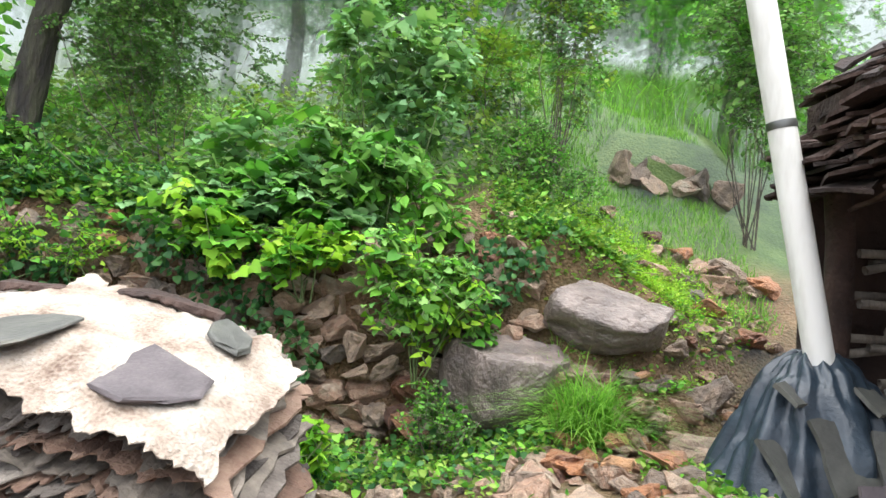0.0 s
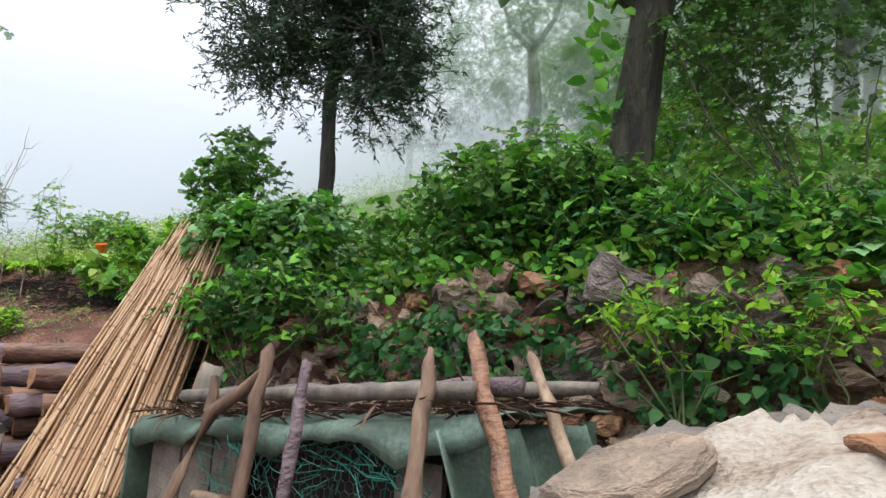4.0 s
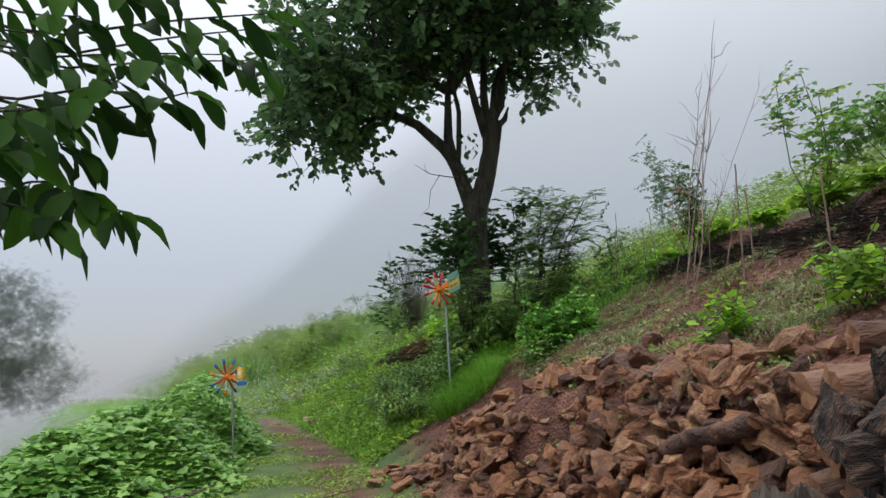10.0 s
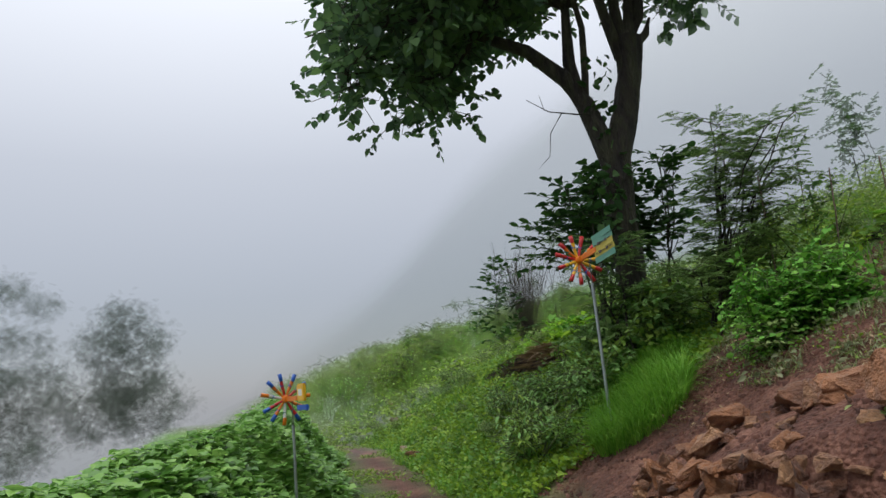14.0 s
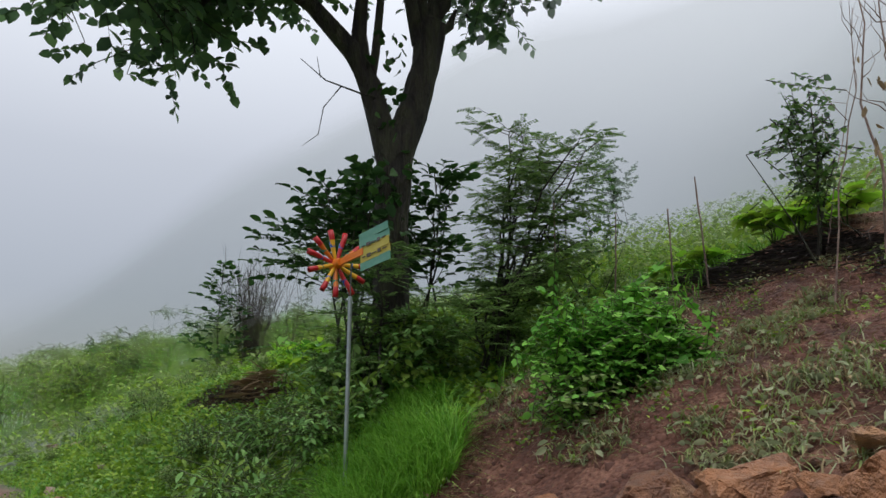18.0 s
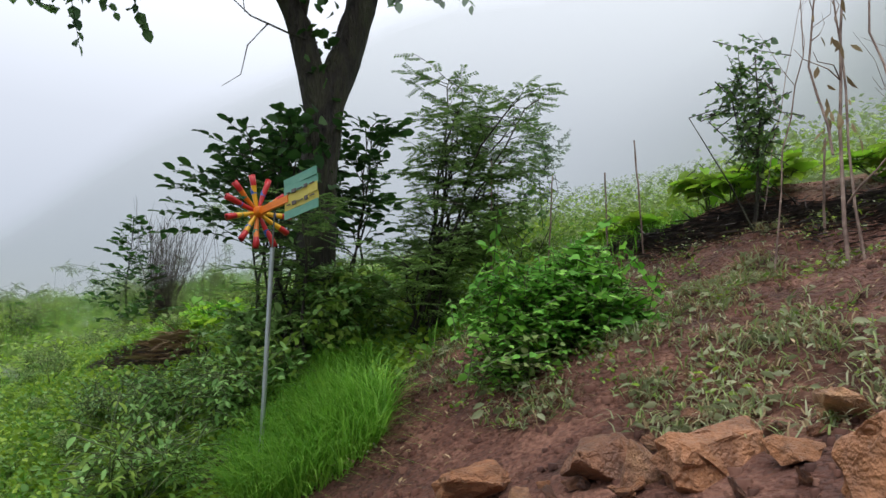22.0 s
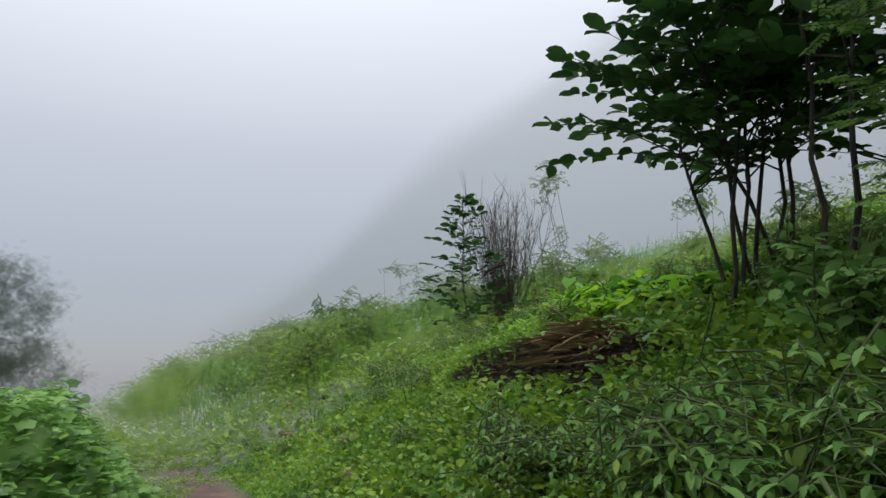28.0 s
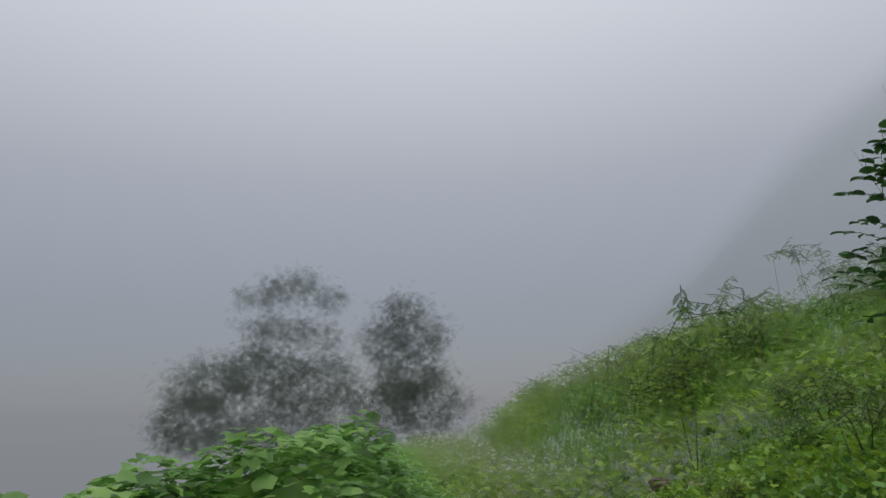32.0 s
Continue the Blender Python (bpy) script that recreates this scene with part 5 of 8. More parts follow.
for foot, top, r, mt in (((-4.77, 3.42, 0.0), (-4.89, 3.76, 1.24), 0.037, "stake"), ((-4.47, 3.4, 0.0), (-4.66, 3.76, 1.22), 0.031, "plum"), ((-3.84, 3.34, 0.0), (-4.05, 3.77, 1.24), 0.036, "stake"),
                         ((-3.2, 3.3, 0.1), (-3.97, 3.95, 1.32), 0.038, "log"), ((-3.02, 3.6, 0.0), (-3.92, 4.36, 1.27), 0.032, "stake")):
    pole_thing("stake", "rough barked wooden stake leaning on the coop", (foot[0], foot[1], foot[2] + ground_z(foot[0], foot[1]) - 0.02), top, r, r * 0.8, mt, "coop stakes", tip=mt != "plum", wob=0.008, category="stake")
pole_thing("stake", "sawn-off grey post at the coop's corner", (-5.86, 3.98, ground_z(-5.86, 3.98) - 0.03), (-5.7, 4.08, 1.17), 0.06, 0.055, "grey", "coop stakes", tip=False, category="stake")
forked = thing("forked_branch", "crooked forked branch leaning on the coop", "branch", tube_mesh("forked_branch", [
    (np.array([(-5.42, 3.42, -0.05), (-5.3, 3.52, 0.4), (-5.23, 3.62, 0.72), (-5.16, 3.7, 0.98), (-5.05, 3.77, 1.08), (-4.97, 3.8, 1.16), (-4.92, 3.82, 1.3)]), np.array([0.031, 0.028, 0.026, 0.034, 0.028, 0.024, 0.02])),
    (np.array([(-5.18, 3.69, 0.94), (-5.19, 3.72, 1.06), (-5.22, 3.74, 1.13)]), np.array([0.028, 0.024, 0.018]))], M["stake"], 9))
for a, b, r in (((-5.6, 3.86, 1.02), (-3.86, 3.8, 1.15), 0.034), ((-5.55, 4.06, 1.03), (-3.8, 4.04, 1.17), 0.037), ((-5.4, 4.26, 1.03), (-3.62, 4.32, 1.17), 0.034), ((-5.5, 4.42, 1.02), (-3.9, 4.46, 1.14), 0.03)):
    pole_thing("roof_pole", "weathered grey-mauve pole lying on the coop's roof", a, b, r, r * 0.85, "plum" if r > 0.035 else "grey", "roof poles", tip=False, wob=0.005)

# glazed jar beside the coop
bm = bmesh.new()
prof = [(0.0, 0.0), (0.16, 0.0), (0.24, 0.2), (0.28, 0.42), (0.25, 0.58), (0.2, 0.62), (0.21, 0.66)]
ring = []
for r, z in prof[1:]:
    ring.append([bm.verts.new((r * math.cos(a), r * math.sin(a), z)) for a in np.linspace(0, 2 * math.pi, 32, endpoint=False)])
for a, b in zip(ring[:-1], ring[1:]):
    for i in range(32):
        bm.faces.new([a[i], a[(i + 1) % 32], b[(i + 1) % 32], b[i]])
bm.faces.new(ring[0][::-1])
for f in bm.faces:
    f.smooth = True
jar = thing("storage_jar", "dark brown glazed storage jar with a domed lid", "jar", at=pose(-6.4, 4.56, ground_z(-6.4, 4.56)) @ Matrix.Scale(1.12, 4))
part("body", bm, M["jar"], jar)
bm = bmesh.new()
bmesh.ops.create_uvsphere(bm, u_segments=32, v_segments=12, radius=1)
bmesh.ops.delete(bm, geom=[v for v in bm.verts if v.co.z < -0.05], context="VERTS")
for f in bm.faces:
    f.smooth = True
part("lid", bm, M["jar"], jar, at=pose(0, 0, 0.66) @ Matrix.Diagonal((0.27, 0.27, 0.15, 1)))

# ---- bundle of canes ----
def cane_mesh(rng):
    L, n = 3.3, 9
    z, rad = [], []
    for i in range(n):
        a = L * i / n
        z += [a, a + 0.012, a + 0.024, a + L / n - 0.012]
        r = 0.0135 * (1 - 0.4 * i / n)
        rad += [r, r * 1.15, r, r]
    z, rad = np.array(z), np.array(rad)
    bow = rng.normal(0, 0.03)
    p = np.stack([bow * np.sin(z / L * math.pi), rng.normal(0, 0.02) * np.sin(z / L * 4), z], -1)
    me = tube_mesh("cane", [(p, rad)], M["cane"], 6)
    me.materials.append(M["joint"])
    me.polygons.foreach_set("material_index", [int((i // 6) % 4 < 2) for i in range(len(me.polygons))])
    return me


CANES = [cane_mesh(R) for _ in range(7)]
bundle = thing("cane_bundle", "leaning bundle of dry tan canes with jointed stems", "cane bundle", at=(0, 0, 0))
for i in range(290):
    u, w = R.uniform(0, 1), R.uniform(0, 1)
    bx = -8.85 + 1.55 * u
    foot = Vector((bx + R.normal(0, 0.05), 4.32 + 0.30 * w + 0.12 * (2 * u - 1) ** 2, 0.0))
    foot.z = ground_z(foot.x, foot.y) - 0.02
    top = Vector((-8.52 + 0.86 * u + R.normal(0, 0.08), 5.42 + 0.26 * w, 2.2))
    ob = new("cane", CANES[i % 7])
    ob.parent = bundle
    ob.matrix_basis = Matrix.Translation(foot) @ (top - foot).to_track_quat("Z", "Y").to_matrix().to_4x4() @ pose(0, 0, 0, 0, 0, R.uniform(0, 360)) @ Matrix.Diagonal((1, 1, R.uniform(0.66, 0.86), 1))

# ---- firewood logs and charred stumps ----
def log_thing(a, d, L, r, bark, label, group="stacked logs", name="log"):
    a, d = np.array(a, float), np.array(d, float) / np.linalg.norm(d)
    root = thing(name, label, "log", at=(0, 0, 0), group=group)
    p = np.stack([a + d * L * t for t in np.linspace(0, 1, 13)])
    rad = r * (1 + R.normal(0, 0.05, 13))
    v, f = tube_arrays([(p, rad)], 16)
    ph = R.uniform(0, 50, 3)
    v += np.array([(noise.noise_vector(Vector(q * 4 + ph)) * 0.02 + noise.noise_vector(Vector(q * np.array([19, 8, 19]) + ph)) * 0.024)[:] for q in v])
    part("bark", mesh_of("bark", v, f, M[bark], True), None, root)
    for e, s in ((0, 1), (12, -1)):
        ring = v[e * 16:(e + 1) * 16]
        c = ring.mean(0) + d * 0.004 * s
        inner = c + (ring - c) * 0.55 - d * 0.004 * s
        vv = np.vstack([ring, inner, c[None]])
        ff = [[i, (i + 1) % 16, 16 + (i + 1) % 16, 16 + i][::s] for i in range(16)] + [[16 + i, 16 + (i + 1) % 16, 32][::s] for i in range(16)]
        part("cut_end", mesh_of("cut_end", vv, ff, M["cut"]), None, root, "orange-brown sawn face")
    return root


def pile_top(x):
    return float(lerp(x, [-10.8, -10.6, -9.9, -9.4, -8.9, -8.4], [0.3, 1.2, 1.2, 1.08, 0.95, 0.6]))


for k in range(6):
    xs = np.arange(-8.5 - 0.11 * (k % 2), -10.8, -0.25)
    for i, x in enumerate(xs):
        z = 0.12 + 0.205 * k
        if z > pile_top(x) + 0.03:
            continue
        r = R.uniform(0.07, 0.115)
        plum = (i + 2 * k) % 4 == 0
        log_thing((x + R.normal(0, 0.02), 4.62 + 0.03 * k + R.normal(0, 0.07), z + R.normal(0, 0.012)), (0.34 + R.normal(0, 0.07), 1, 0.03 + R.normal(0, 0.025)), R.uniform(0.75, 1.1), r, "plum" if plum else "log",
                  "purple-grey barked log in the woodpile" if plum else "reddish-brown barked log in the woodpile")
log_thing((-11.7, 4.45, 0.55), (0.9, 0.25, 0.2), 0.8, 0.045, "plum", "pinkish barked log lying on the stones")
log_thing((-11.75, 4.2, 0.54), (0.9, 0.2, 0.26), 0.8, 0.06, "log", "pinkish-brown log lying on the stones")
for x, y, z, r in ((-10.2, 4.22, 0.95, 0.10), (-10.42, 4.27, 0.94, 0.085), (-10.3, 4.25, 0.73, 0.11), (-10.5, 4.3, 0.5, 0.11), (-10.25, 4.3, 0.5, 0.11), (-10.4, 4.3, 0.29, 0.11), (-10.4, 4.3, 0.08, 0.11)):
    log_thing((x, y, z), (0.3, 1, 0.04), 0.8, r, "log", "red-brown log with its orange sawn face towards the path")


def stump(x, y, h, r, lean, burnt):
    root = thing("stump", "charred tree stump with flaking bark" if burnt else "split grey stump standing on end", "stump", at=(x, y, ground_z(x, y) - 0.02), group="stumps")
    n, m = 72, 22
    v, f = [], []
    ph = R.uniform(0, 9)
    for j in range(m + 1):
        t = j / m
        for i in range(n):
            a = 2 * math.pi * i / n
            flute = 1 + 0.14 * math.sin(a * 3 + ph) + 0.08 * math.sin(a * 7 + 2 * ph) + 0.12 * noise.noise((a * 2, t * 2, ph)) + 0.16 * (0.5 - abs(noise.noise((a * 5, t * 1.6, ph)))) + 0.12 * (0.5 - abs(noise.noise((a * 12, t * 3, ph)))) + 0.05 * noise.noise((a * 25, t * 9, ph))
            rr = r * flute * (1.35 - 0.5 * t ** 0.7)
            z = h * t + (0.07 * h * math.sin(a + ph) + 0.07 * h * noise.noise((math.cos(a) * 2, math.sin(a) * 2, ph)) + 0.05 * h * noise.noise((math.cos(a) * 6, math.sin(a) * 6, ph))) * t ** 3
            v.append((rr * math.cos(a) + lean[0] * t, rr * math.sin(a) + lean[1] * t, z))
    for j in range(m):
        for i in range(n):
            k = (i + 1) % n
            f.append((j * n + i, j * n + k, (j + 1) * n + k, (j + 1) * n + i))
    part("trunk", mesh_of("trunk", v, f, M["burnt" if burnt else "grey"]), None, root)
    c = np.mean(v[-n:], 0) - np.array([0, 0, 0.03])
    part("top", mesh_of("top", v[-n:] + [tuple(c)], [(i, (i + 1) % n, n) for i in range(n)], M["burnt"]), None, root)
    return root


for x, y, h, r, l, b in ((-10.5, 4.1, 0.62, 0.11, (0.02, 0.03), False), (-10.16, 4.06, 0.66, 0.15, (0.12, 0.05), True), (-9.76, 4.02, 0.7, 0.19, (0.12, 0.05), True), (-9.36, 4.06, 0.62, 0.17, (0.1, 0.04), True),
                         (-9.05, 4.2, 0.52, 0.14, (0.08, 0.03), False), (-10.05, 4.36, 0.86, 0.15, (0.02, 0.05), True), (-9.7, 4.38, 0.9, 0.16, (0.03, 0.02), True), (-9.32, 4.38, 0.72, 0.15, (0.04, 0.03), True)):
    stump(x, y, h, r, l, b)
for x, y, z, w, k in ((-10.18, 4.27, 0.92, 0.34, 0), (-9.84, 4.26, 1.0, 0.32, 1), (-9.5, 4.26, 0.92, 0.32, 2), (-10.0, 4.32, 1.1, 0.26, 3), (-9.25, 4.22, 0.76, 0.26, 4), (-9.66, 4.2, 0.82, 0.3, 5), (-9.98, 4.18, 0.8, 0.26, 6)):
    me = rock_mesh("charred_chunk", R, M["burnt"], 14, 0.9, 3)
    ob = thing("charred_chunk", "black charred lump of root wood on the stumps", "charred wood", me, "charred wood")
    ob.matrix_basis = Matrix.LocRotScale((x, y, z - 0.06), Euler((0.3 * k, 0.4, k)), (w * 0.95, w * 0.8, w * (0.95 + 0.3 * (k % 3))))

lamp = thing("solar_lamp", "small black solar garden lamp on a stake", "lamp", at=pose(-8.38, 4.2, ground_z(-8.4, 4.2), 0, 0, 20))
bm = bmesh.new()
bmesh.ops.create_cone(bm, segments=4, radius1=0.085, radius2=0.035, depth=0.06, cap_ends=True)
part("roof", bm, M["black"], lamp, at=pose(0, 0, 0.64, 12, 0, 45))
bm = bmesh.new()
bmesh.ops.create_cone(bm, segments=4, radius1=0.035, radius2=0.06, depth=0.13, cap_ends=True)
part("glass", bm, M["panel"], lamp, "clouded lamp glass", at=pose(0, 0, 0.545, 12, 0, 45))
part("stake", tube_mesh("stake", [(np.array([(0, 0, -0.05), (0, -0.01, 0.3), (0, -0.015, 0.48)]), np.array([0.012, 0.014, 0.02]))], M["black"], 8), None, lamp)


# ---- trees ----
def tree(name, label, trunk, radii, targets, rng, leaf, shape, mats, twigs=5, per=7, wood="bark", twig_len=0.5, group="", droop=0.45, up=0.7, spread=0.3, seeds=(), bare=False):
    """A trunk polyline, limbs grown to the target points, twigs and leaves round each target."""
    trunk = np.asarray(trunk, float)
    root = thing(name, label, "tree", at=trunk[0].tolist(), group=group)
    o = trunk[0]
    tt = np.linspace(0, len(trunk) - 1, 46)
    tp = np.stack([np.interp(tt, np.arange(len(trunk)), trunk[:, i]) for i in range(3)], -1)
    tv, tf = tube_arrays([(tp - o, np.interp(tt, np.arange(len(trunk)), radii))], 30)
    ax = np.repeat(tp - o, 30, 0)
    rid = np.array([0.10 * noise.noise((q[0] * 14, q[1] * 14, q[2] * 2.2)) + 0.09 * (0.4 - abs(noise.noise((q[0] * 22, q[1] * 22, q[2] * 4)))) + 0.05 * noise.noise((q[0] * 5, q[1] * 5, q[2] * 1.5)) for q in tv])
    part("trunk", mesh_of("trunk", tv + (tv - ax) * rid[:, None] * 1.4, tf, M[wood], True), None, root)
    nodes, parent = [trunk[-1]] + [np.array(q, float) for q in seeds], [-1] + [0] * len(seeds)
    start = trunk[-1]
    order = np.argsort(np.linalg.norm(targets - start, axis=1))
    for i in order:
        t = targets[i]
        P = np.array(nodes)
        dist = np.linalg.norm(P - t, axis=1) + 0.35 * np.linalg.norm(P - start, axis=1)
        j = int(np.argmin(dist))
        a = np.array(nodes[j])
        steps = max(1, int(np.linalg.norm(t - a) / 0.55))
        for s in range(1, steps + 1):
            q = a + (t - a) * s / steps
            if s < steps:
                q = q + rng.normal(0, 0.06, 3) + np.array([0, 0, 0.05 * math.sin(math.pi * s / steps)])
            nodes.append(q)
            parent.append(j)
            j = len(nodes) - 1
    w = np.full(len(nodes), 0.00006)
    for i in range(len(nodes) - 1, 0, -1):
        w[parent[i]] += w[i]
    k = radii[-1] * 0.95 / math.sqrt(w[0])
    rad = np.maximum(np.sqrt(w) * k, 0.006)
    paths = []
    for i in range(1 + len(seeds), len(nodes)):
        p = parent[i]
        if bare and rad[i] < 0.034:
            continue
        r0 = min(rad[p], rad[i] * 1.5)
        paths.append((np.array([nodes[p], nodes[i]]) - o, np.array([r0, rad[i]])))
    part("limb_growth", tube_mesh("limb_growth", paths, M[wood], 6), None, root)
    tips = np.repeat(targets, twigs, 0)
    td = unit(rng.normal(0, 1, tips.shape) + np.array([0, 0, -0.15]))
    base = tips + rng.normal(0, spread, tips.shape) * 0.5
    end = base + td * (twig_len * rng.uniform(0.6, 1.3, len(tips)))[:, None]
    if not bare:
        part("twig_growth", tube_mesh("twig_growth", [(np.array([t, a, b]) - o, np.array([0.008, 0.006, 0.002])) for t, a, b in zip(tips, base, end)], M[wood], 3), None, root, kind="stuff")
    u = (np.arange(per) + 0.5) / per
    pos = base[:, None] + (end - base)[:, None] * u[None, :, None]
    side = unit(np.cross(td, np.array([0, 0, 1.0])) + 1e-4)
    sg = np.where(np.arange(per) % 2 == 0, 1.0, -1.0)
    ld = td[:, None] * 0.8 + side[:, None] * sg[None, :, None] + rng.normal(0, 0.3, pos.shape)
    p, d = pos.reshape(-1, 3) - o, ld.reshape(-1, 3)
    mats = mats if isinstance(mats, (list, tuple)) else [mats]
    slot = rng.integers(0, len(mats), len(p))
    sz = leaf * rng.uniform(0.65, 1.2, len(p))
    groups = [(*leaf_arrays(p[slot == m], d[slot == m], sz[slot == m], shape, up, rng, droop), m) for m in range(len(mats)) if (slot == m).any()]
    part("crown", leaf_mesh("crown", groups, mats), None, root)
    return root


def lumps(rng, n, *balls):
    """Points inside several ellipsoids (cx, cy, cz, rx, ry, rz), denser towards the outside."""
    out = []
    share = np.array([b[4] * b[5] for b in balls])
    share = share / share.sum()
    for i in range(n):
        b = balls[rng.choice(len(balls), p=share)]
        d = unit(rng.normal(0, 1, 3)) * rng.uniform(0.35, 1.0) ** 0.6
        out.append(np.array(b[:3]) + d * np.array(b[3:]))
    return np.array(out)


R2 = np.random.default_rng(21)
# the spreading tree beside the path
crown = lumps(R2, 300, (-18.5, 1.95, 5.35, 1.9, 1.15, 0.8), (-18.5, 2.3, 5.5, 1.9, 1.2, 0.75), (-18.8, 2.5, 6.7, 2.2, 1.7, 1.2), (-18.6, 4.6, 7.6, 2.4, 2.2, 1.4), (-18.8, 5.7, 6.8, 2.0, 1.1, 0.8), (-18.1, 3.9, 6.9, 1.6, 1.4, 0.8), (-18.6, 4.2, 8.5, 2.0, 2.2, 1.0))
tree("spreading_tree", "forked broadleaf tree with a dark dense crown beside the path", [(-18.42, 4.34, 1.05), (-18.45, 4.33, 1.5), (-18.44, 4.33, 2.2), (-18.48, 4.32, 2.9), (-18.5, 4.36, 3.5), (-18.5, 4.56, 4.1), (-18.5, 4.68, 4.6), (-18.5, 4.74, 5.05)], [0.24, 0.18, 0.165, 0.16, 0.175, 0.145, 0.14, 0.15],
     crown, R2, 0.15, "oval", M["tree"], 9, 8, twig_len=0.5, spread=0.45, droop=0.35, seeds=((-18.5, 3.31, 4.98), (-18.45, 2.8, 5.3), (-18.5, 4.0, 5.6)))
FORKS = (([(-18.5, 4.34, 3.35), (-18.5, 4.2, 3.85), (-18.5, 4.08, 4.25), (-18.5, 3.88, 4.6), (-18.5, 3.45, 5.02), (-18.45, 2.8, 5.3)], [0.145, 0.125, 0.115, 0.1, 0.08, 0.055]),
         ([(-18.5, 4.02, 4.35), (-18.52, 3.96, 4.8), (-18.5, 4.0, 5.6)], [0.09, 0.08, 0.05]), ([(-18.5, 4.08, 4.2), (-18.45, 4.12, 4.6), (-18.4, 4.15, 5.2), (-18.3, 4.0, 6.0)], [0.05, 0.045, 0.04, 0.025]),
         ([(-18.5, 4.6, 4.8), (-18.4, 4.45, 5.3), (-18.35, 4.3, 6.0), (-18.2, 4.1, 6.8)], [0.08, 0.065, 0.05, 0.03]), ([(-18.5, 4.64, 4.9), (-18.55, 4.62, 5.5), (-18.6, 4.7, 6.6)], [0.085, 0.07, 0.045]),
         ([(-18.5, 4.66, 4.9), (-18.55, 4.9, 5.35), (-18.6, 5.0, 6.0), (-18.7, 5.3, 6.9)], [0.085, 0.075, 0.06, 0.035]), ([(-18.5, 4.7, 4.85), (-18.5, 4.95, 5.1), (-18.5, 5.02, 5.3)], [0.06, 0.05, 0.02]))
for p, r in FORKS:
    part("fork", tube_mesh("fork", [(np.array(p) - np.array([-18.42, 4.34, 1.05]), np.array(r))], M["bark"], 12), None, bpy.data.objects["spreading_tree"])

st = bpy.data.objects["spreading_tree"]
foot = np.array([-18.42, 4.2, 1.05])
part("dead_branch", tube_mesh("dead_branch", [(np.array([(-18.45, 4.1, 4.1), (-18.3, 3.8, 4.05), (-18.25, 3.45, 4.1), (-18.2, 3.2, 4.25)]) - foot, np.array([0.014, 0.01, 0.007, 0.003])),
     (np.array([(-18.27, 3.6, 4.07), (-18.3, 3.45, 3.85), (-18.25, 3.4, 3.55), (-18.2, 3.25, 3.4)]) - foot, np.array([0.008, 0.006, 0.004, 0.002])), (np.array([(-18.25, 3.4, 4.12), (-18.2, 3.35, 4.3)]) - foot, np.array([0.005, 0.002]))], M["bark"], 5), None, st)
sp = np.concatenate([np.stack([R2.normal(-18.4, 0.06, 40), R2.normal(4.12, 0.08, 40), R2.uniform(3.2, 4.9, 40)], -1), np.stack([R2.normal(-18.3, 0.08, 90), R2.normal(4.1, 0.13, 90), R2.uniform(2.4, 3.3, 90)], -1)])
part("shoot_growth", leaf_mesh("shoot_growth", [(*leaf_arrays(sp - foot, R2.normal(0, 1, (130, 3)) + np.array([0.5, -0.4, 0]), R2.uniform(0.08, 0.15, 130), "oval", 0.6, R2, 0.4), 0)], [M["glossy"]]), None, st, "leafy shoots on the trunk", kind="stuff")

# trees behind the wall
tree("leaning_tree", "mossy leaning trunk with leafy shoots behind the wall", [(-4.16, 6.15, 1.9), (-4.1, 6.1, 2.8), (-4.0, 6.1, 3.5), (-3.88, 6.1, 4.1)], [0.16, 0.14, 0.13, 0.12],
     lumps(R2, 60, (-3.6, 6.3, 5.6, 1.6, 1.2, 1.0), (-5.0, 6.2, 5.2, 1.0, 0.8, 0.8)), R2, 0.13, "oval", [M["hop"], M["tree"]], 5, 7)
part("branch", tube_mesh("branch", [(np.array([(0.2, -0.05, 1.75), (-0.1, -0.08, 2.15), (-0.5, -0.1, 2.45), (-1.0, 0, 2.95)]), np.array([0.08, 0.07, 0.06, 0.04]))], M["bark"], 9), None, bpy.data.objects["leaning_tree"])
shoots = np.array([(-4.35, 5.95, 2.6 + 0.22 * i) for i in range(9)])
sv = leaf_arrays(np.repeat(shoots, 9, 0) + R2.normal(0, 0.07, (81, 3)) - np.array([-4.25, 6.15, 1.9]), R2.normal(0, 1, (81, 3)), R2.uniform(0.08, 0.15, 81), "oval", 0.6, R2, 0.5)
part("shoot_growth", leaf_mesh("shoot_growth", [(*sv, 0)], [M["hop"]]), None, bpy.data.objects["leaning_tree"], "bright leafy shoots on the trunk", kind="stuff")
tree("juniper", "dark juniper with a bare lower trunk", [(-7.55, 6.6, 2.3), (-7.5, 6.6, 3.1), (-7.55, 6.6, 3.9), (-7.5, 6.6, 4.6)], [0.085, 0.075, 0.07, 0.06],
     lumps(R2, 190, (-7.7, 6.6, 4.7, 1.3, 1.0, 0.8), (-7.6, 6.6, 5.8, 1.6, 1.1, 0.9), (-8.9, 6.8, 5.3, 1.0, 0.8, 0.8), (-6.8, 6.5, 4.3, 0.5, 0.5, 0.8), (-6.9, 6.5, 5.2, 0.7, 0.6, 0.8)), R2, 0.075, "long", M["juniper"], 11, 12, twig_len=0.42, up=0.3, droop=0.1)
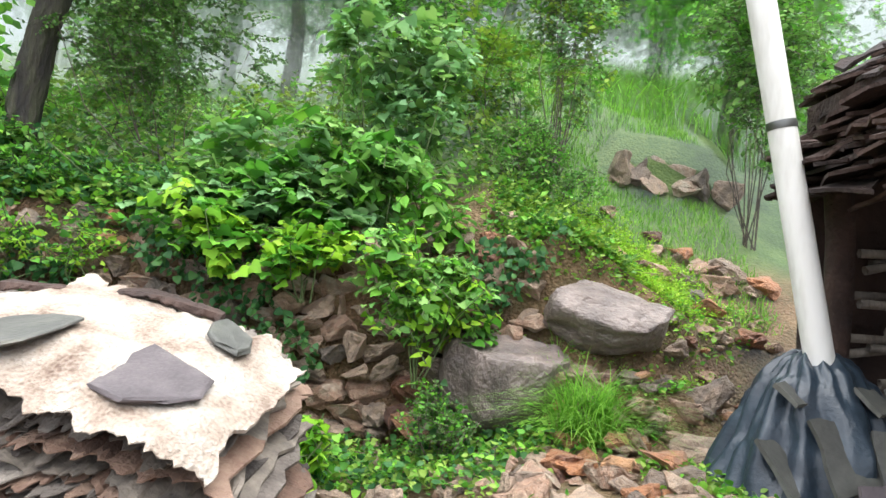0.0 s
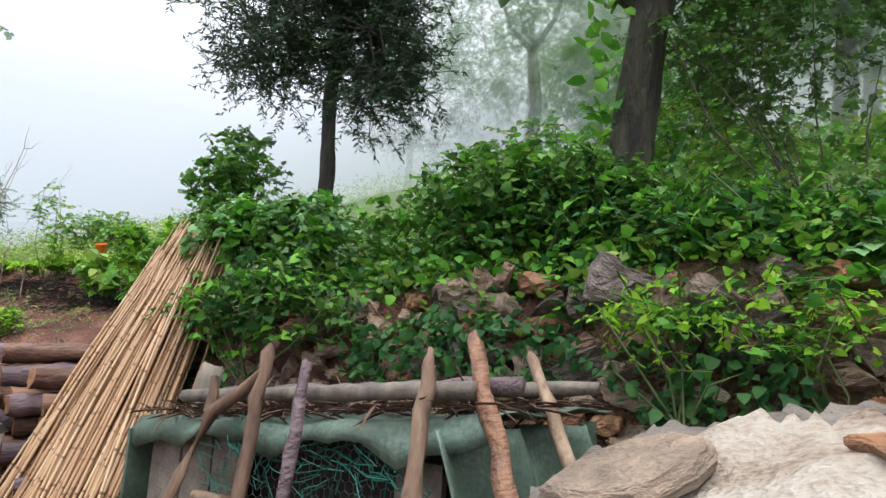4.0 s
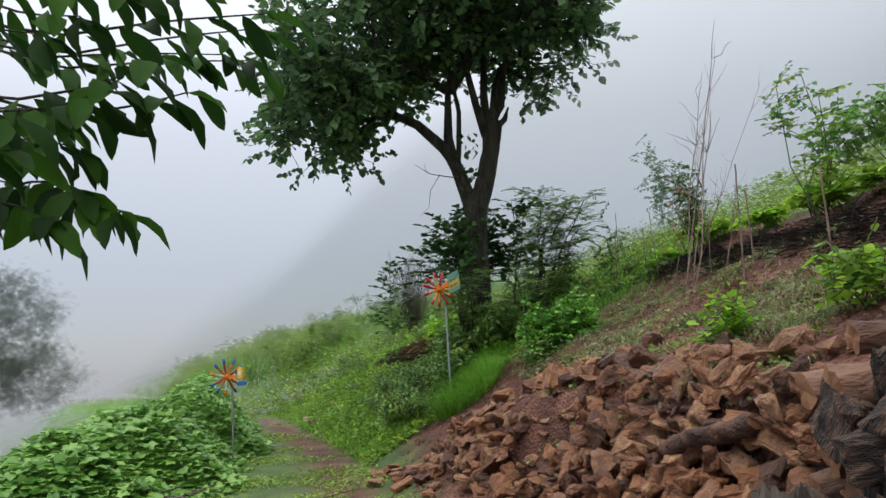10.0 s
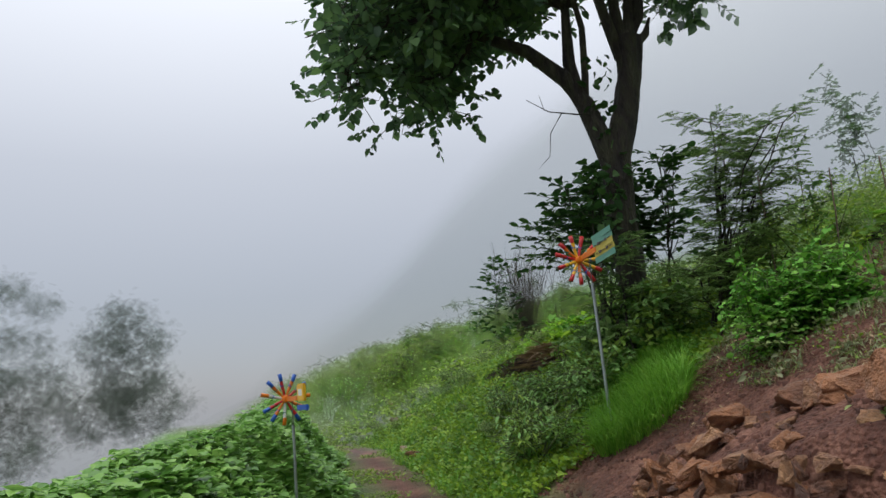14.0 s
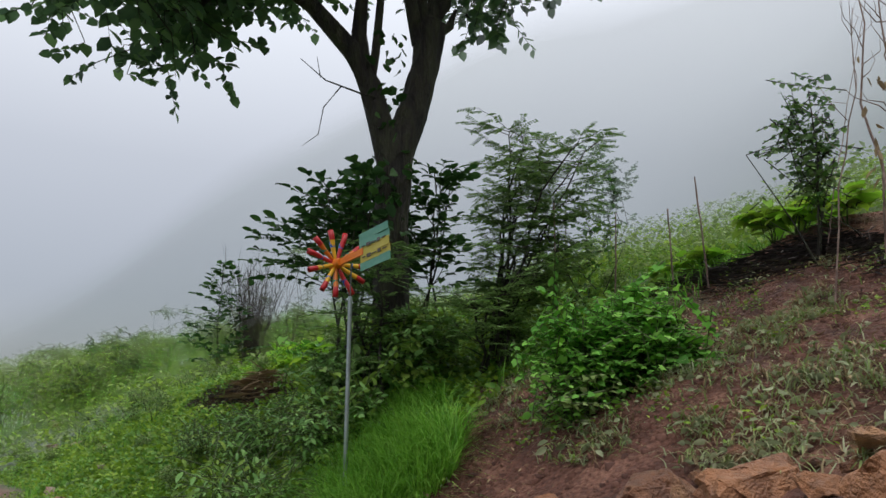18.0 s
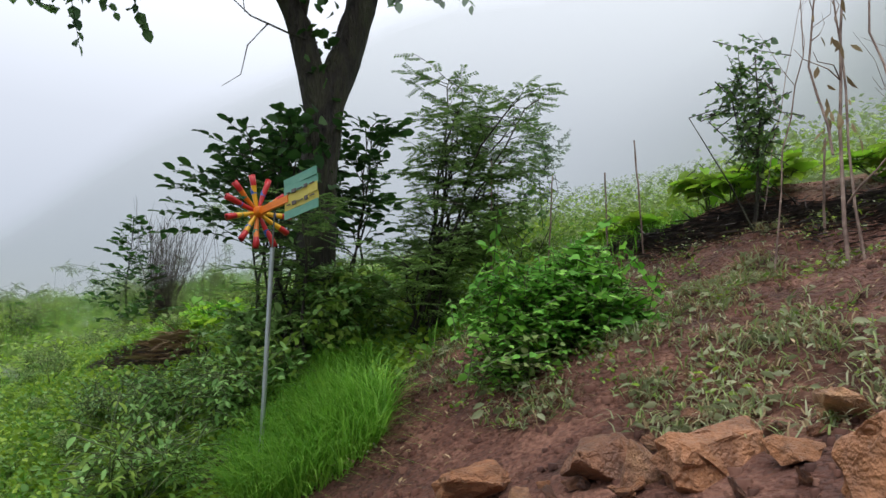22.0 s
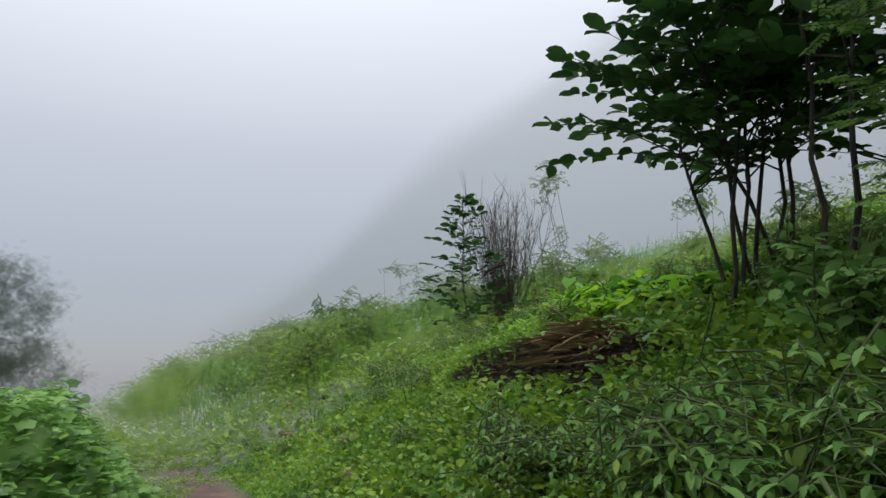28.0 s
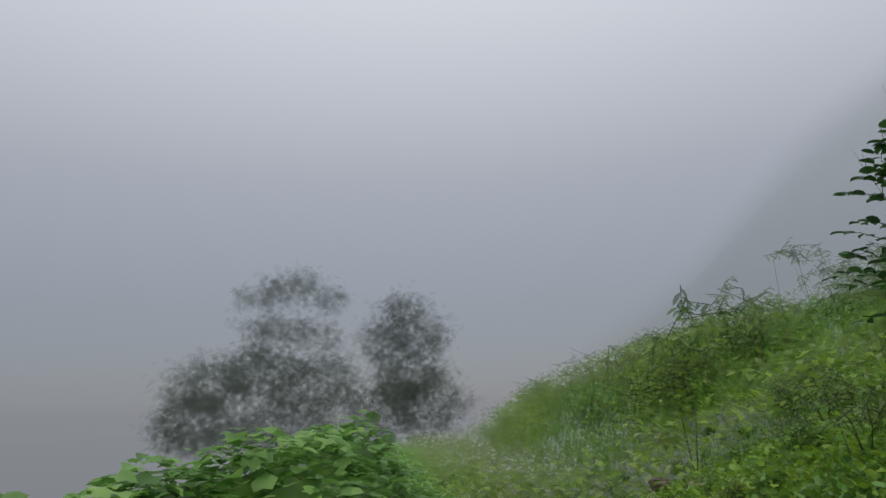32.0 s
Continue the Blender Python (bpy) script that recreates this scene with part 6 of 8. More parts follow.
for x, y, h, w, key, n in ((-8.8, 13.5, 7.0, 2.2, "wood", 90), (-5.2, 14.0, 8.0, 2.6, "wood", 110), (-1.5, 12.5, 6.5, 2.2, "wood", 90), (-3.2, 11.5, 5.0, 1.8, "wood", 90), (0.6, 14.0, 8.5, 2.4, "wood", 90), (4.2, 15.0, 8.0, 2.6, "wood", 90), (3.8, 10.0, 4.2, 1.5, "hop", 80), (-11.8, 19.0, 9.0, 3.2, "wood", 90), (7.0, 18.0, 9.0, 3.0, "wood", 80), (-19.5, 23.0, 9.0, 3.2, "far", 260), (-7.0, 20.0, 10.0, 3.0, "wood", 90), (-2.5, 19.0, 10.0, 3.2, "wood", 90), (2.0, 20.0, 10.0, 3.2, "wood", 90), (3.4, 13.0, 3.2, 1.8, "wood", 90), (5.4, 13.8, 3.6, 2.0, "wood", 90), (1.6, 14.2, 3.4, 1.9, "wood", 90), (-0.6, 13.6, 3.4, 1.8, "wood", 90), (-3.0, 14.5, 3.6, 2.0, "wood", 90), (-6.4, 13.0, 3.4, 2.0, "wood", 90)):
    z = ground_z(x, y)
    tree("hillside_tree", "tree on the hillside, its leaves made see-through as haze", [(x, y, z - 0.1), (x + 0.1, y, z + h * 0.3), (x, y, z + h * 0.45)], [0.16, 0.12, 0.1],
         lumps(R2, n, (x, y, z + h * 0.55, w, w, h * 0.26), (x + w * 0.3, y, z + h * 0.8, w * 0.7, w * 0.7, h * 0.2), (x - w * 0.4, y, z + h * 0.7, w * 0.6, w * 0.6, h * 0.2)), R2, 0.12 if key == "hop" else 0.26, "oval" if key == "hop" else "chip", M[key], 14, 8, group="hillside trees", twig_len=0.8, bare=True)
def misty_tree(x, y, across, clumps):
    """A far tree: clumps are (sideways, height, half width, half height) in metres."""
    z0 = ground_z(x, y) - 0.3
    top = max(c[1] for c in clumps)
    balls = [(x + across[0] * u, y + across[1] * u, z, 0.35 * w + 1.0, w * 0.9, h) for u, z, w, h in clumps]
    tree("misty_tree", "far tree, its leaves made see-through as haze", [(x, y, z0), (x, y, z0 * 0.4 + top * 0.6), (x + 0.2, y, top)], [0.32, 0.25, 0.12],
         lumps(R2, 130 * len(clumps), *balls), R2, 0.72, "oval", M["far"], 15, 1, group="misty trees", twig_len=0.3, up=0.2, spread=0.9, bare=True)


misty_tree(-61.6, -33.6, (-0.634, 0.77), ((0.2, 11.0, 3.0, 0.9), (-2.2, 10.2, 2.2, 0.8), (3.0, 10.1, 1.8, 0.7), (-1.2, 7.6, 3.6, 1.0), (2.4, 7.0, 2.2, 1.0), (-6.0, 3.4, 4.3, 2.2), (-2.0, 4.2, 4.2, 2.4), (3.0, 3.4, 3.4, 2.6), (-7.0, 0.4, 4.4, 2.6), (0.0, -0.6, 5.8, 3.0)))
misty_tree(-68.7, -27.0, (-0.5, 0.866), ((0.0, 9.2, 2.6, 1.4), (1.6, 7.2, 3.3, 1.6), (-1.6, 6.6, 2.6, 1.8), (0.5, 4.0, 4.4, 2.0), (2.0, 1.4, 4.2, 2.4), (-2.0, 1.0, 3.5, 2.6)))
# hanging branches of a tree left of the path
over = thing("overhanging_tree", "tree whose long-leaved branches hang over the path", "tree", at=(-11.3, -0.9, -0.1))
o = np.array([-11.3, -0.9, -0.1])
part("trunk", tube_mesh("trunk", [(np.array([(0, 0, 0), (0.05, 0.1, 1.3), (0.3, 0.5, 2.6), (0.6, 1.0, 3.4)]), np.array([0.13, 0.1, 0.07, 0.04]))], M["bark"], 10), None, over)
SPRAYS = (((0.49, 2.90), (1.15, 2.58), (1.69, 2.55), (2.10, 2.50)), ((0.52, 2.54), (1.11, 2.24), (1.56, 2.19), (1.80, 2.20)), ((0.56, 1.92), (1.08, 1.85), (1.40, 1.83), (1.60, 1.74)),
          ((0.60, 3.21), (1.27, 3.08), (1.69, 3.02), (1.92, 2.93)), ((0.47, 3.27), (1.01, 2.88), (1.31, 2.70), (1.57, 2.62)), ((0.3, 2.3), (0.8, 2.1), (1.15, 2.08), (1.4, 2.0)))
for k in range(30):
    s = SPRAYS[k % 6]
    off = np.array([R2.normal(0, 0.28), R2.normal(-0.22, 0.16) - 0.1 * (k > 5), R2.normal(0.03, 0.14)]) * (k > 5)
    p = np.array([(-10.3, a, b) for a, b in s]) + off
    p[:, 0] += np.array([-0.5, -0.2, 0.0, 0.15]) * R2.uniform(0.4, 1.3)
    n = 9
    t = np.linspace(0, 3, n) + R2.normal(0, 0.05, n)
    q = np.stack([np.interp(t, np.arange(4), p[:, i]) for i in range(3)], -1)
    part("branch", tube_mesh("branch", [(np.vstack([[0.45, 0.8, 3.1], q[0] - o]), np.array([0.02, 0.01])), (q - o, np.linspace(0.009, 0.003, n))], M["bark"], 5), None, over)
    g = unit(np.gradient(q, axis=0))
    side = unit(np.cross(g, np.array([0, 0, 1.0])) + R2.normal(0, 0.15, q.shape))
    d = np.concatenate([side * 0.8 + g * 0.8, -side * 0.8 + g * 0.8, g[-1:] * 2]) + R2.normal(0, 0.22, (2 * n + 1, 3))
    pp = np.concatenate([q, q + np.gradient(q, axis=0) * 0.45, q[-1:]])
    keep = R2.uniform(0, 1, 2 * n + 1) > 0.1
    keep[[0, n]] = False
    part("foliage", leaf_mesh("foliage", [(*leaf_arrays(pp[keep] - o, d[keep], R2.uniform(0.17, 0.24, keep.sum()), "blade", 0.75, R2, 0.95), 0)], [M["lush"]]), None, over, kind="stuff")

# ---- shrubs and climbers on the wall ----
R3 = np.random.default_rng(33)
P = lambda *a, **k: plant(*a, rng=R3, **k)
P("climbing_hop", "thick mat of lobed bright-green climber over the wall", "climber", (-1.5, 5.75, 1.25), (1.35, 0.6, 1.6), 380, 7, 0.135, "lobed", [M["hop"], M["bluehop"], M["bramble"]], stems=14, droop=0.5, up=0.75, wood="stem")
P("climbing_hop", "yellow-green hanging shoots of a lobed climber", "climber", (-1.9, 5.3, 1.3), (0.5, 0.3, 0.75), 60, 7, 0.12, "lobed", [M["lime"], M["hop"]], stems=6, droop=0.6)
P("climbing_hop", "bright hanging shoots of a lobed climber", "climber", (-1.15, 5.2, 1.2), (0.4, 0.25, 0.65), 55, 7, 0.12, "lobed", [M["lime"], M["hop"]], stems=6, droop=0.6)
P("bramble", "tall bramble with pale crinkled leaves", "shrub", (-0.75, 6.3, 1.8), (0.75, 0.6, 2.4), 210, 7, 0.13, "cordate", [M["bramble"], M["bluehop"]], stems=12, droop=0.45)
P("bramble", "bramble bush with heart-shaped leaves", "shrub", (-0.55, 5.75, 1.4), (0.8, 0.5, 1.35), 150, 6, 0.13, "cordate", [M["bramble"], M["hop"]], stems=10, droop=0.6)
P("bramble", "low bramble with red berries in front of the wall", "shrub", (-0.22, 4.96, 0.66), (0.56, 0.3, 1.22), 170, 6, 0.10, "cordate", [M["hop"], M["bramble"], M["bramble"], M["lime"]], stems=7, droop=0.65, bottom=0.25)
P("broad_herb", "bright broad-leaved weed beside the bark stack", "weed", (-0.78, 4.3), (0.3, 0.25, 0.6), 30, 5, 0.13, "cordate", [M["lime"], M["hop"]], stems=5, droop=0.4, bottom=0.1)
P("evergreen_shrub", "dense dark small-leaved evergreen shrub", "shrub", (-2.95, 6.75, 1.9), (1.3, 1.0, 3.3), 900, 12, 0.058, "oval", M["box"], stems=10, wood="twig", droop=0.1, up=0.5, twig_len=0.3)
P("evergreen_shrub", "rounded small-leaved evergreen shrub", "shrub", (0.85, 6.5, 1.35), (0.95, 0.8, 2.0), 420, 12, 0.05, "oval", [M["box"], M["box"], M["hop"]], stems=10, wood="twig", droop=0.1, up=0.5, twig_len=0.3)
P("evergreen_shrub", "small evergreen shrub at the wall's foot", "shrub", (0.0, 4.8), (0.28, 0.25, 0.75), 110, 10, 0.04, "oval", [M["box"], M["hop"]], stems=6, wood="twig", droop=0.0, up=0.5, twig_len=0.2)
P("leafy_shrub", "light green upright shrub behind the wall", "shrub", (0.3, 7.6, 2.4), (1.0, 0.9, 2.9), 300, 9, 0.085, "oval", [M["hop"], M["fresh"]], stems=12, wood="twig", droop=0.25)
P("leafy_shrub", "tall slender shrub with fine fresh leaves", "shrub", (0.95, 7.35), (0.8, 0.75, 3.1), 430, 9, 0.075, "oval", [M["hop"], M["bluehop"], M["fresh"], M["box"]], stems=12, wood="twig", droop=0.3)
P("leafy_shrub", "light green upright shrub behind the wall", "shrub", (-1.6, 7.7, 2.3), (1.2, 0.9, 2.2), 260, 9, 0.09, "oval", [M["hop"], M["fresh"]], stems=12, wood="twig", droop=0.25)
P("leafy_shrub", "broad-leaved shrub at the shed's corner", "shrub", (3.05, 7.2, 2.0), (0.95, 0.9, 3.0), 560, 9, 0.085, "oval", [M["box"], M["bramble"], M["hop"]], stems=12, wood="twig", droop=0.4)
P("leafy_shrub", "broad-leaved shrub on the slope", "shrub", (4.4, 8.6, 2.8), (1.4, 1.0, 3.2), 420, 8, 0.10, "oval", [M["hop"], M["box"]], stems=12, wood="twig", droop=0.4)
P("leafy_shrub", "tangled green shrub on the terrace", "shrub", (-4.5, 7.6, 2.5), (1.6, 1.0, 1.2), 220, 8, 0.10, "oval", [M["hop"], M["weed"]], stems=12, wood="twig", droop=0.3)
P("climbing_vine", "spreading vine with broad leaves on top of the wall", "climber", (-5.3, 5.95, 1.75), (1.3, 0.5, 1.1), 300, 7, 0.09, "cordate", [M["hop"], M["bramble"], M["box"]], stems=12, droop=0.5)
P("climbing_vine", "broad-leaved vine tumbling over the wall", "climber", (-6.9, 5.85, 1.35), (1.25, 0.6, 1.4), 330, 7, 0.095, "lobed", [M["box"], M["bluehop"], M["hop"]], stems=14, droop=0.55)
P("climbing_vine", "vine climbing over the tops of the canes", "climber", (-8.35, 6.2, 2.0), (0.8, 0.4, 1.8), 230, 7, 0.09, "cordate", [M["hop"], M["bramble"], M["box"]], stems=9, droop=0.5)
P("climbing_vine", "leafy vine swallowing the top of the cane bundle", "climber", (-9.1, 5.85, 1.2), (0.6, 0.4, 1.7), 190, 7, 0.09, "cordate", [M["hop"], M["bramble"], M["lime"]], stems=9, droop=0.5)
P("climbing_vine", "vine curtain hanging down the shaded wall", "climber", (-6.9, 5.25, 1.05), (1.15, 0.3, 1.1), 170, 7, 0.085, "cordate", [M["ivy"], M["hop"], M["box"]], stems=10, droop=0.6)
P("climbing_vine", "vine hanging down the shaded wall", "climber", (-5.9, 5.15, 0.15), (0.7, 0.2, 0.9), 50, 6, 0.10, "cordate", [M["hop"], M["ivy"]], stems=7, droop=0.6)
P("climbing_vine", "young yellow-green vine on the stones", "climber", (-3.55, 5.2, 1.0), (0.55, 0.12, 0.8), 60, 6, 0.06, "cordate", [M["lime"], M["hop"]], stems=7, droop=0.5)
P("climbing_vine", "young yellow-green vine on the stones", "climber", (-2.9, 5.25, 1.05), (0.4, 0.12, 0.7), 45, 6, 0.06, "cordate", [M["lime"], M["hop"]], stems=5, droop=0.5)
P("climbing_vine", "low vine along the wall's top", "climber", (-3.6, 5.8, 1.7), (1.0, 0.35, 0.7), 170, 7, 0.07, "cordate", [M["hop"], M["ivy"]], stems=8, droop=0.4)
P("leafy_shrub", "leafy shrub at the leaning tree's foot", "shrub", (-4.7, 5.95, 1.8), (0.95, 0.35, 0.9), 220, 8, 0.075, "heart", [M["hop"], M["ivy"], M["bramble"]], stems=12, droop=0.45)
P("climbing_vine", "low vine along the wall's top", "climber", (-3.0, 5.75, 1.7), (0.9, 0.35, 0.75), 190, 7, 0.07, "cordate", [M["hop"], M["ivy"]], stems=8, droop=0.4)
for x, y, z, w, h in ((-0.5, 8.8, 3.0, 1.3, 3.0), (-4.2, 9.3, 3.0, 1.4, 2.2), (-6.3, 8.6, 2.8, 1.4, 1.5)):
    P("leafy_shrub", "tall light-green shrub thick with leaves", "shrub", (x, y, z), (w, 0.9, h), 420, 9, 0.10, "oval", [M["hop"], M["box"], M["hop"]], stems=12, wood="twig", droop=0.3)
bp = np.stack([R3.uniform(-6.5, -1.6, 1500), R3.uniform(5.5, 6.5, 1500)], -1)
scatter("wall_top_weeds", "creeping weeds over the soil on top of the wall", "weeds", np.column_stack([bp, land(bp[:, 0], bp[:, 1])]), 0.07, "heart", [M["hop"], M["ivy"], M["weed"]], R3, per=7, spread=0.09, lift=0.22)
# ivy over the wall's face
n = 3600
ix = R3.uniform(-8.8, 0.9, n * 3)
iz = R3.uniform(0, 1, n * 3)
keep = np.array([noise.noise((a * 1.1, b * 2.2, 3.0)) > 0.12 for a, b in zip(ix, iz)])
ix, iz = ix[keep][:n], iz[keep][:n]
iy = np.array([face_a(a, b) for a, b in zip(ix, iz)]) - R3.uniform(0.12, 0.26, len(ix))
ig = land(ix, iy - 0.3)
ip = np.stack([ix, iy, ig + iz * wall_height(ix)], -1)
idr = np.stack([R3.normal(0, 0.7, len(ip)), np.full(len(ip), -0.5), R3.normal(-0.2, 0.5, len(ip))], -1)
thing("ivy", "dark green ivy creeping over the retaining wall", "ivy", leaf_mesh("ivy", [(*leaf_arrays(ip, idr, R3.uniform(0.035, 0.085, len(ip)), "heart", 0.45, R3, 0.3), 0)], [M["ivy"]]), kind="stuff")

# ---- garden bank: bushes, saplings, dead shrub ----
P("peony", "rounded bright-green peony bush on the bare bank", "bush", (-15.6, 4.8, 0.98), (0.52, 0.52, 0.95), 600, 10, 0.052, "lobed", [M["peony"], M["peony"], M["hop"]], stems=16, droop=0.35, up=0.8, bottom=0.05, lump=0.5)
P("peony", "lower bright-green peony fringe with yellowed leaves", "bush", (-15.6, 4.62, 0.93), (0.55, 0.45, 0.45), 130, 8, 0.055, "oval", [M["peony"], M["peony"], M["pale"]], stems=8, droop=0.4, bottom=0.05)
def sapling(name, label, at, stems, h, start, reach, n, leaf, mat, shape="broad", top=0.35, lean=(0.0, 0.0)):
    """Thin upright stems with side shoots; large leaves stand in two rows along every shoot."""
    x, y = at
    root = thing(name, label, "sapling", at=(x, y, ground_z(x, y) - 0.03))
    wood, lp, ld = [], [], []
    for s in range(stems):
        foot = np.array([R3.normal(0, 0.1), R3.normal(0, 0.1), 0.0]) * (stems > 1)
        end = foot * 2.0 + np.array([lean[0] + R3.normal(0, 0.22) * (stems > 1), lean[1] + R3.normal(0, 0.22) * (stems > 1), h * R3.uniform(0.85, 1.0)])
        p = bent(foot, end, 8, 0.02, R3)
        part("stem", tube_mesh("stem", [(p, np.linspace(0.017, 0.006, 8))], M["bark"], 7), None, root)
        for k in range(n):
            u = start + (1 - start) * (k + R3.uniform(0, 1)) / n
            o = np.array([np.interp(u * 7, np.arange(8), p[:, i]) for i in range(3)])
            a = R3.uniform(0, 2 * math.pi)
            r = reach * (1 - (1 - top) * (u - start) / (1 - start)) * R3.uniform(0.55, 1.1)
            tip = o + r * np.array([math.cos(a), math.sin(a), R3.uniform(0.05, 0.75)])
            q = bent(o, tip, 5, 0.02, R3)
            q[:, 2] += 0.10 * r * np.sin(np.linspace(0, math.pi, 5))
            wood.append((q, np.linspace(0.007, 0.002, 5)))
            g = unit(tip - o)
            side = unit(np.cross(g, np.array([0, 0, 1.0])))
            m = max(3, int(r / leaf * 1.7))
            for j in range(m):
                c = 0.25 + 0.75 * (j + 0.5) / m
                b = np.array([np.interp(c * 4, np.arange(5), q[:, i]) for i in range(3)])
                lp.append(b)
                ld.append(g * 0.7 + side * (1 if j % 2 else -1) + R3.normal(0, 0.2, 3) + np.array([0, 0, 0.15]))
            lp.append(tip)
            ld.append(g)
    part("shoot_growth", tube_mesh("shoot_growth", wood, M["bark"], 5), None, root, kind="stuff")
    lp, ld = np.array(lp), np.array(ld)
    part("foliage", leaf_mesh("foliage", [(*leaf_arrays(lp, ld, leaf * R3.uniform(0.7, 1.15, len(lp)), shape, 0.7, R3, 0.2), 0)], [M[mat]]), None, root)
    return root


sapling("glossy_sapling", "dark glossy-leaved sapling with several thin stems", (-20.3, 4.5), 5, 2.35, 0.36, 1.15, 26, 0.15, "glossy", lean=(0.1, -0.05))
sapling("glossy_sapling", "dark glossy-leaved sapling leaning over the bank", (-20.1, 4.2), 3, 2.35, 0.4, 1.15, 26, 0.14, "glossy", lean=(0.05, -0.1))
sapling("glossy_sapling", "dark glossy-leaved sapling behind the tree", (-20.1, 5.15), 3, 2.3, 0.3, 0.85, 14, 0.15, "glossy", lean=(0.3, 0.1))
sapling("glossy_sapling", "small glossy-leaved shoot beside the tree", (-18.9, 4.05), 2, 2.3, 0.5, 0.5, 14, 0.13, "glossy", lean=(0.0, 0.1))
def feather_shrub(label, at, boughs, h, reach, lean):
    """Arching boughs with side twigs; every leaf is a rib with a double row of small leaflets."""
    x, y = at
    root = thing("feathery_shrub", label, "shrub", at=(x, y, ground_z(x, y) - 0.03))
    wood, lp, ld = [], [], []
    for s in range(boughs):
        a = 2 * math.pi * s / boughs + R3.uniform(-0.4, 0.4)
        rr = reach * R3.uniform(0.35, 1.0)
        tip = np.array([lean[0] + rr * math.cos(a), lean[1] + rr * math.sin(a), h * R3.uniform(0.6, 1.0)])
        p = bent((R3.normal(0, 0.05), R3.normal(0, 0.05), 0), tip, 9, 0.03, R3)
        p[:, 2] += 0.16 * h * np.sin(np.linspace(0, math.pi, 9))
        part("bough", tube_mesh("bough", [(p, np.linspace(0.016, 0.004, 9))], M["bark"], 6), None, root)
        for k in range(17):
            u = 0.2 + 0.8 * (k + R3.uniform(0, 1)) / 17
            o = np.array([np.interp(u * 8, np.arange(9), p[:, i]) for i in range(3)])
            b = R3.uniform(0, 2 * math.pi)
            t2 = o + R3.uniform(0.2, 0.42) * np.array([math.cos(b), math.sin(b), R3.uniform(-0.1, 0.6)])
            wood.append((bent(o, t2, 4, 0.01, R3), np.linspace(0.005, 0.002, 4)))
            for j in range(6):
                c = o + (t2 - o) * (0.25 + 0.75 * (j + 1) / 6)
                e = b + (0.9 if j % 2 else -0.9) * (j < 5) + R3.normal(0, 0.25)
                d = unit(np.array([math.cos(e), math.sin(e), R3.uniform(-0.4, 0.35)]))
                q = unit(np.cross(d, np.array([0, 0, 1.0])) + R3.normal(0, 0.12, 3))
                L = R3.uniform(0.10, 0.17)
                wood.append((np.array([c, c + d * L]), np.array([0.0015, 0.0008])))
                for i in range(7):
                    m = c + d * L * (0.12 + 0.88 * i / 6)
                    for sg in (1, -1):
                        lp.append(m)
                        ld.append(d * 0.45 + q * sg)
    part("twig_growth", tube_mesh("twig_growth", wood, M["bark"], 3), None, root, kind="stuff")
    lp, ld = np.array(lp), np.array(ld)
    part("foliage", leaf_mesh("foliage", [(*leaf_arrays(lp, ld, 0.038 * R3.uniform(0.75, 1.2, len(lp)), "chip", 0.85, R3, 0.1), 0)], [M["mimosa"]]), None, root, kind="stuff")
    return root


feather_shrub("airy feather-leaved shrub beside the tree trunk", (-17.6, 5.0), 11, 2.35, 0.62, (0.1, 0.48))
feather_shrub("lower feathery shoots beside the tree trunk", (-17.35, 4.75), 5, 1.1, 0.5, (0.1, 0.1))
feather_shrub("feathery shoots in front of the tree trunk", (-18.0, 4.0), 4, 1.6, 0.4, (0.1, 0.0))
sapling("conical_sapling", "slender pointed sapling beside the dry bush", (-26.4, 3.2), 1, 2.75, 0.12, 0.95, 60, 0.15, "glossy", top=0.12)
P("glossy_herb", "broad glossy herbs massed on the bank", "herb", (-18.1, 3.25), (1.1, 0.5, 0.75), 420, 6, 0.085, "blade", [M["herb"], M["weed"], M["herb"]], stems=16, droop=0.45, up=0.8, bottom=0.0)
P("glossy_herb", "broad glossy herbs massed on the bank", "herb", (-19.6, 2.85), (0.9, 0.4, 0.42), 300, 6, 0.07, "blade", [M["herb"], M["weed"]], stems=16, droop=0.45, up=0.8, bottom=0.0)
P("glossy_herb", "broad glossy herbs massed on the bank", "herb", (-17.4, 2.95), (0.75, 0.35, 0.6), 260, 6, 0.085, "blade", [M["herb"], M["weed"]], stems=14, droop=0.45, up=0.8, bottom=0.0)
P("glossy_herb", "dark undergrowth round the tree's foot", "herb", (-18.3, 3.9), (0.7, 0.5, 0.8), 160, 8, 0.09, "broad", [M["herb"], M["mimosa"]], stems=12, droop=0.35, up=0.7, bottom=0.0)
P("undergrowth", "dark tangled undergrowth at the tree's foot", "undergrowth", (-17.85, 4.4), (0.6, 0.45, 0.85), 200, 8, 0.085, "broad", [M["herb"], M["weed"]], stems=10, droop=0.35, up=0.7, bottom=0.0)
P("undergrowth", "dark tangled undergrowth at the tree's foot", "undergrowth", (-17.75, 3.75), (0.55, 0.4, 0.65), 150, 8, 0.085, "broad", [M["herb"], M["weed"]], stems=10, droop=0.35, up=0.7, bottom=0.0)
P("tall_herb", "leafy staked tomato-like plants", "plant", (-13.0, 7.2), (0.9, 0.5, 1.15), 140, 9, 0.09, "oval", [M["weed"], M["herb"]], stems=10, droop=0.35)
P("tall_herb", "leafy staked tomato-like plants", "plant", (-11.2, 7.4), (0.9, 0.5, 1.0), 120, 9, 0.09, "oval", [M["weed"], M["hop"]], stems=8, droop=0.35)
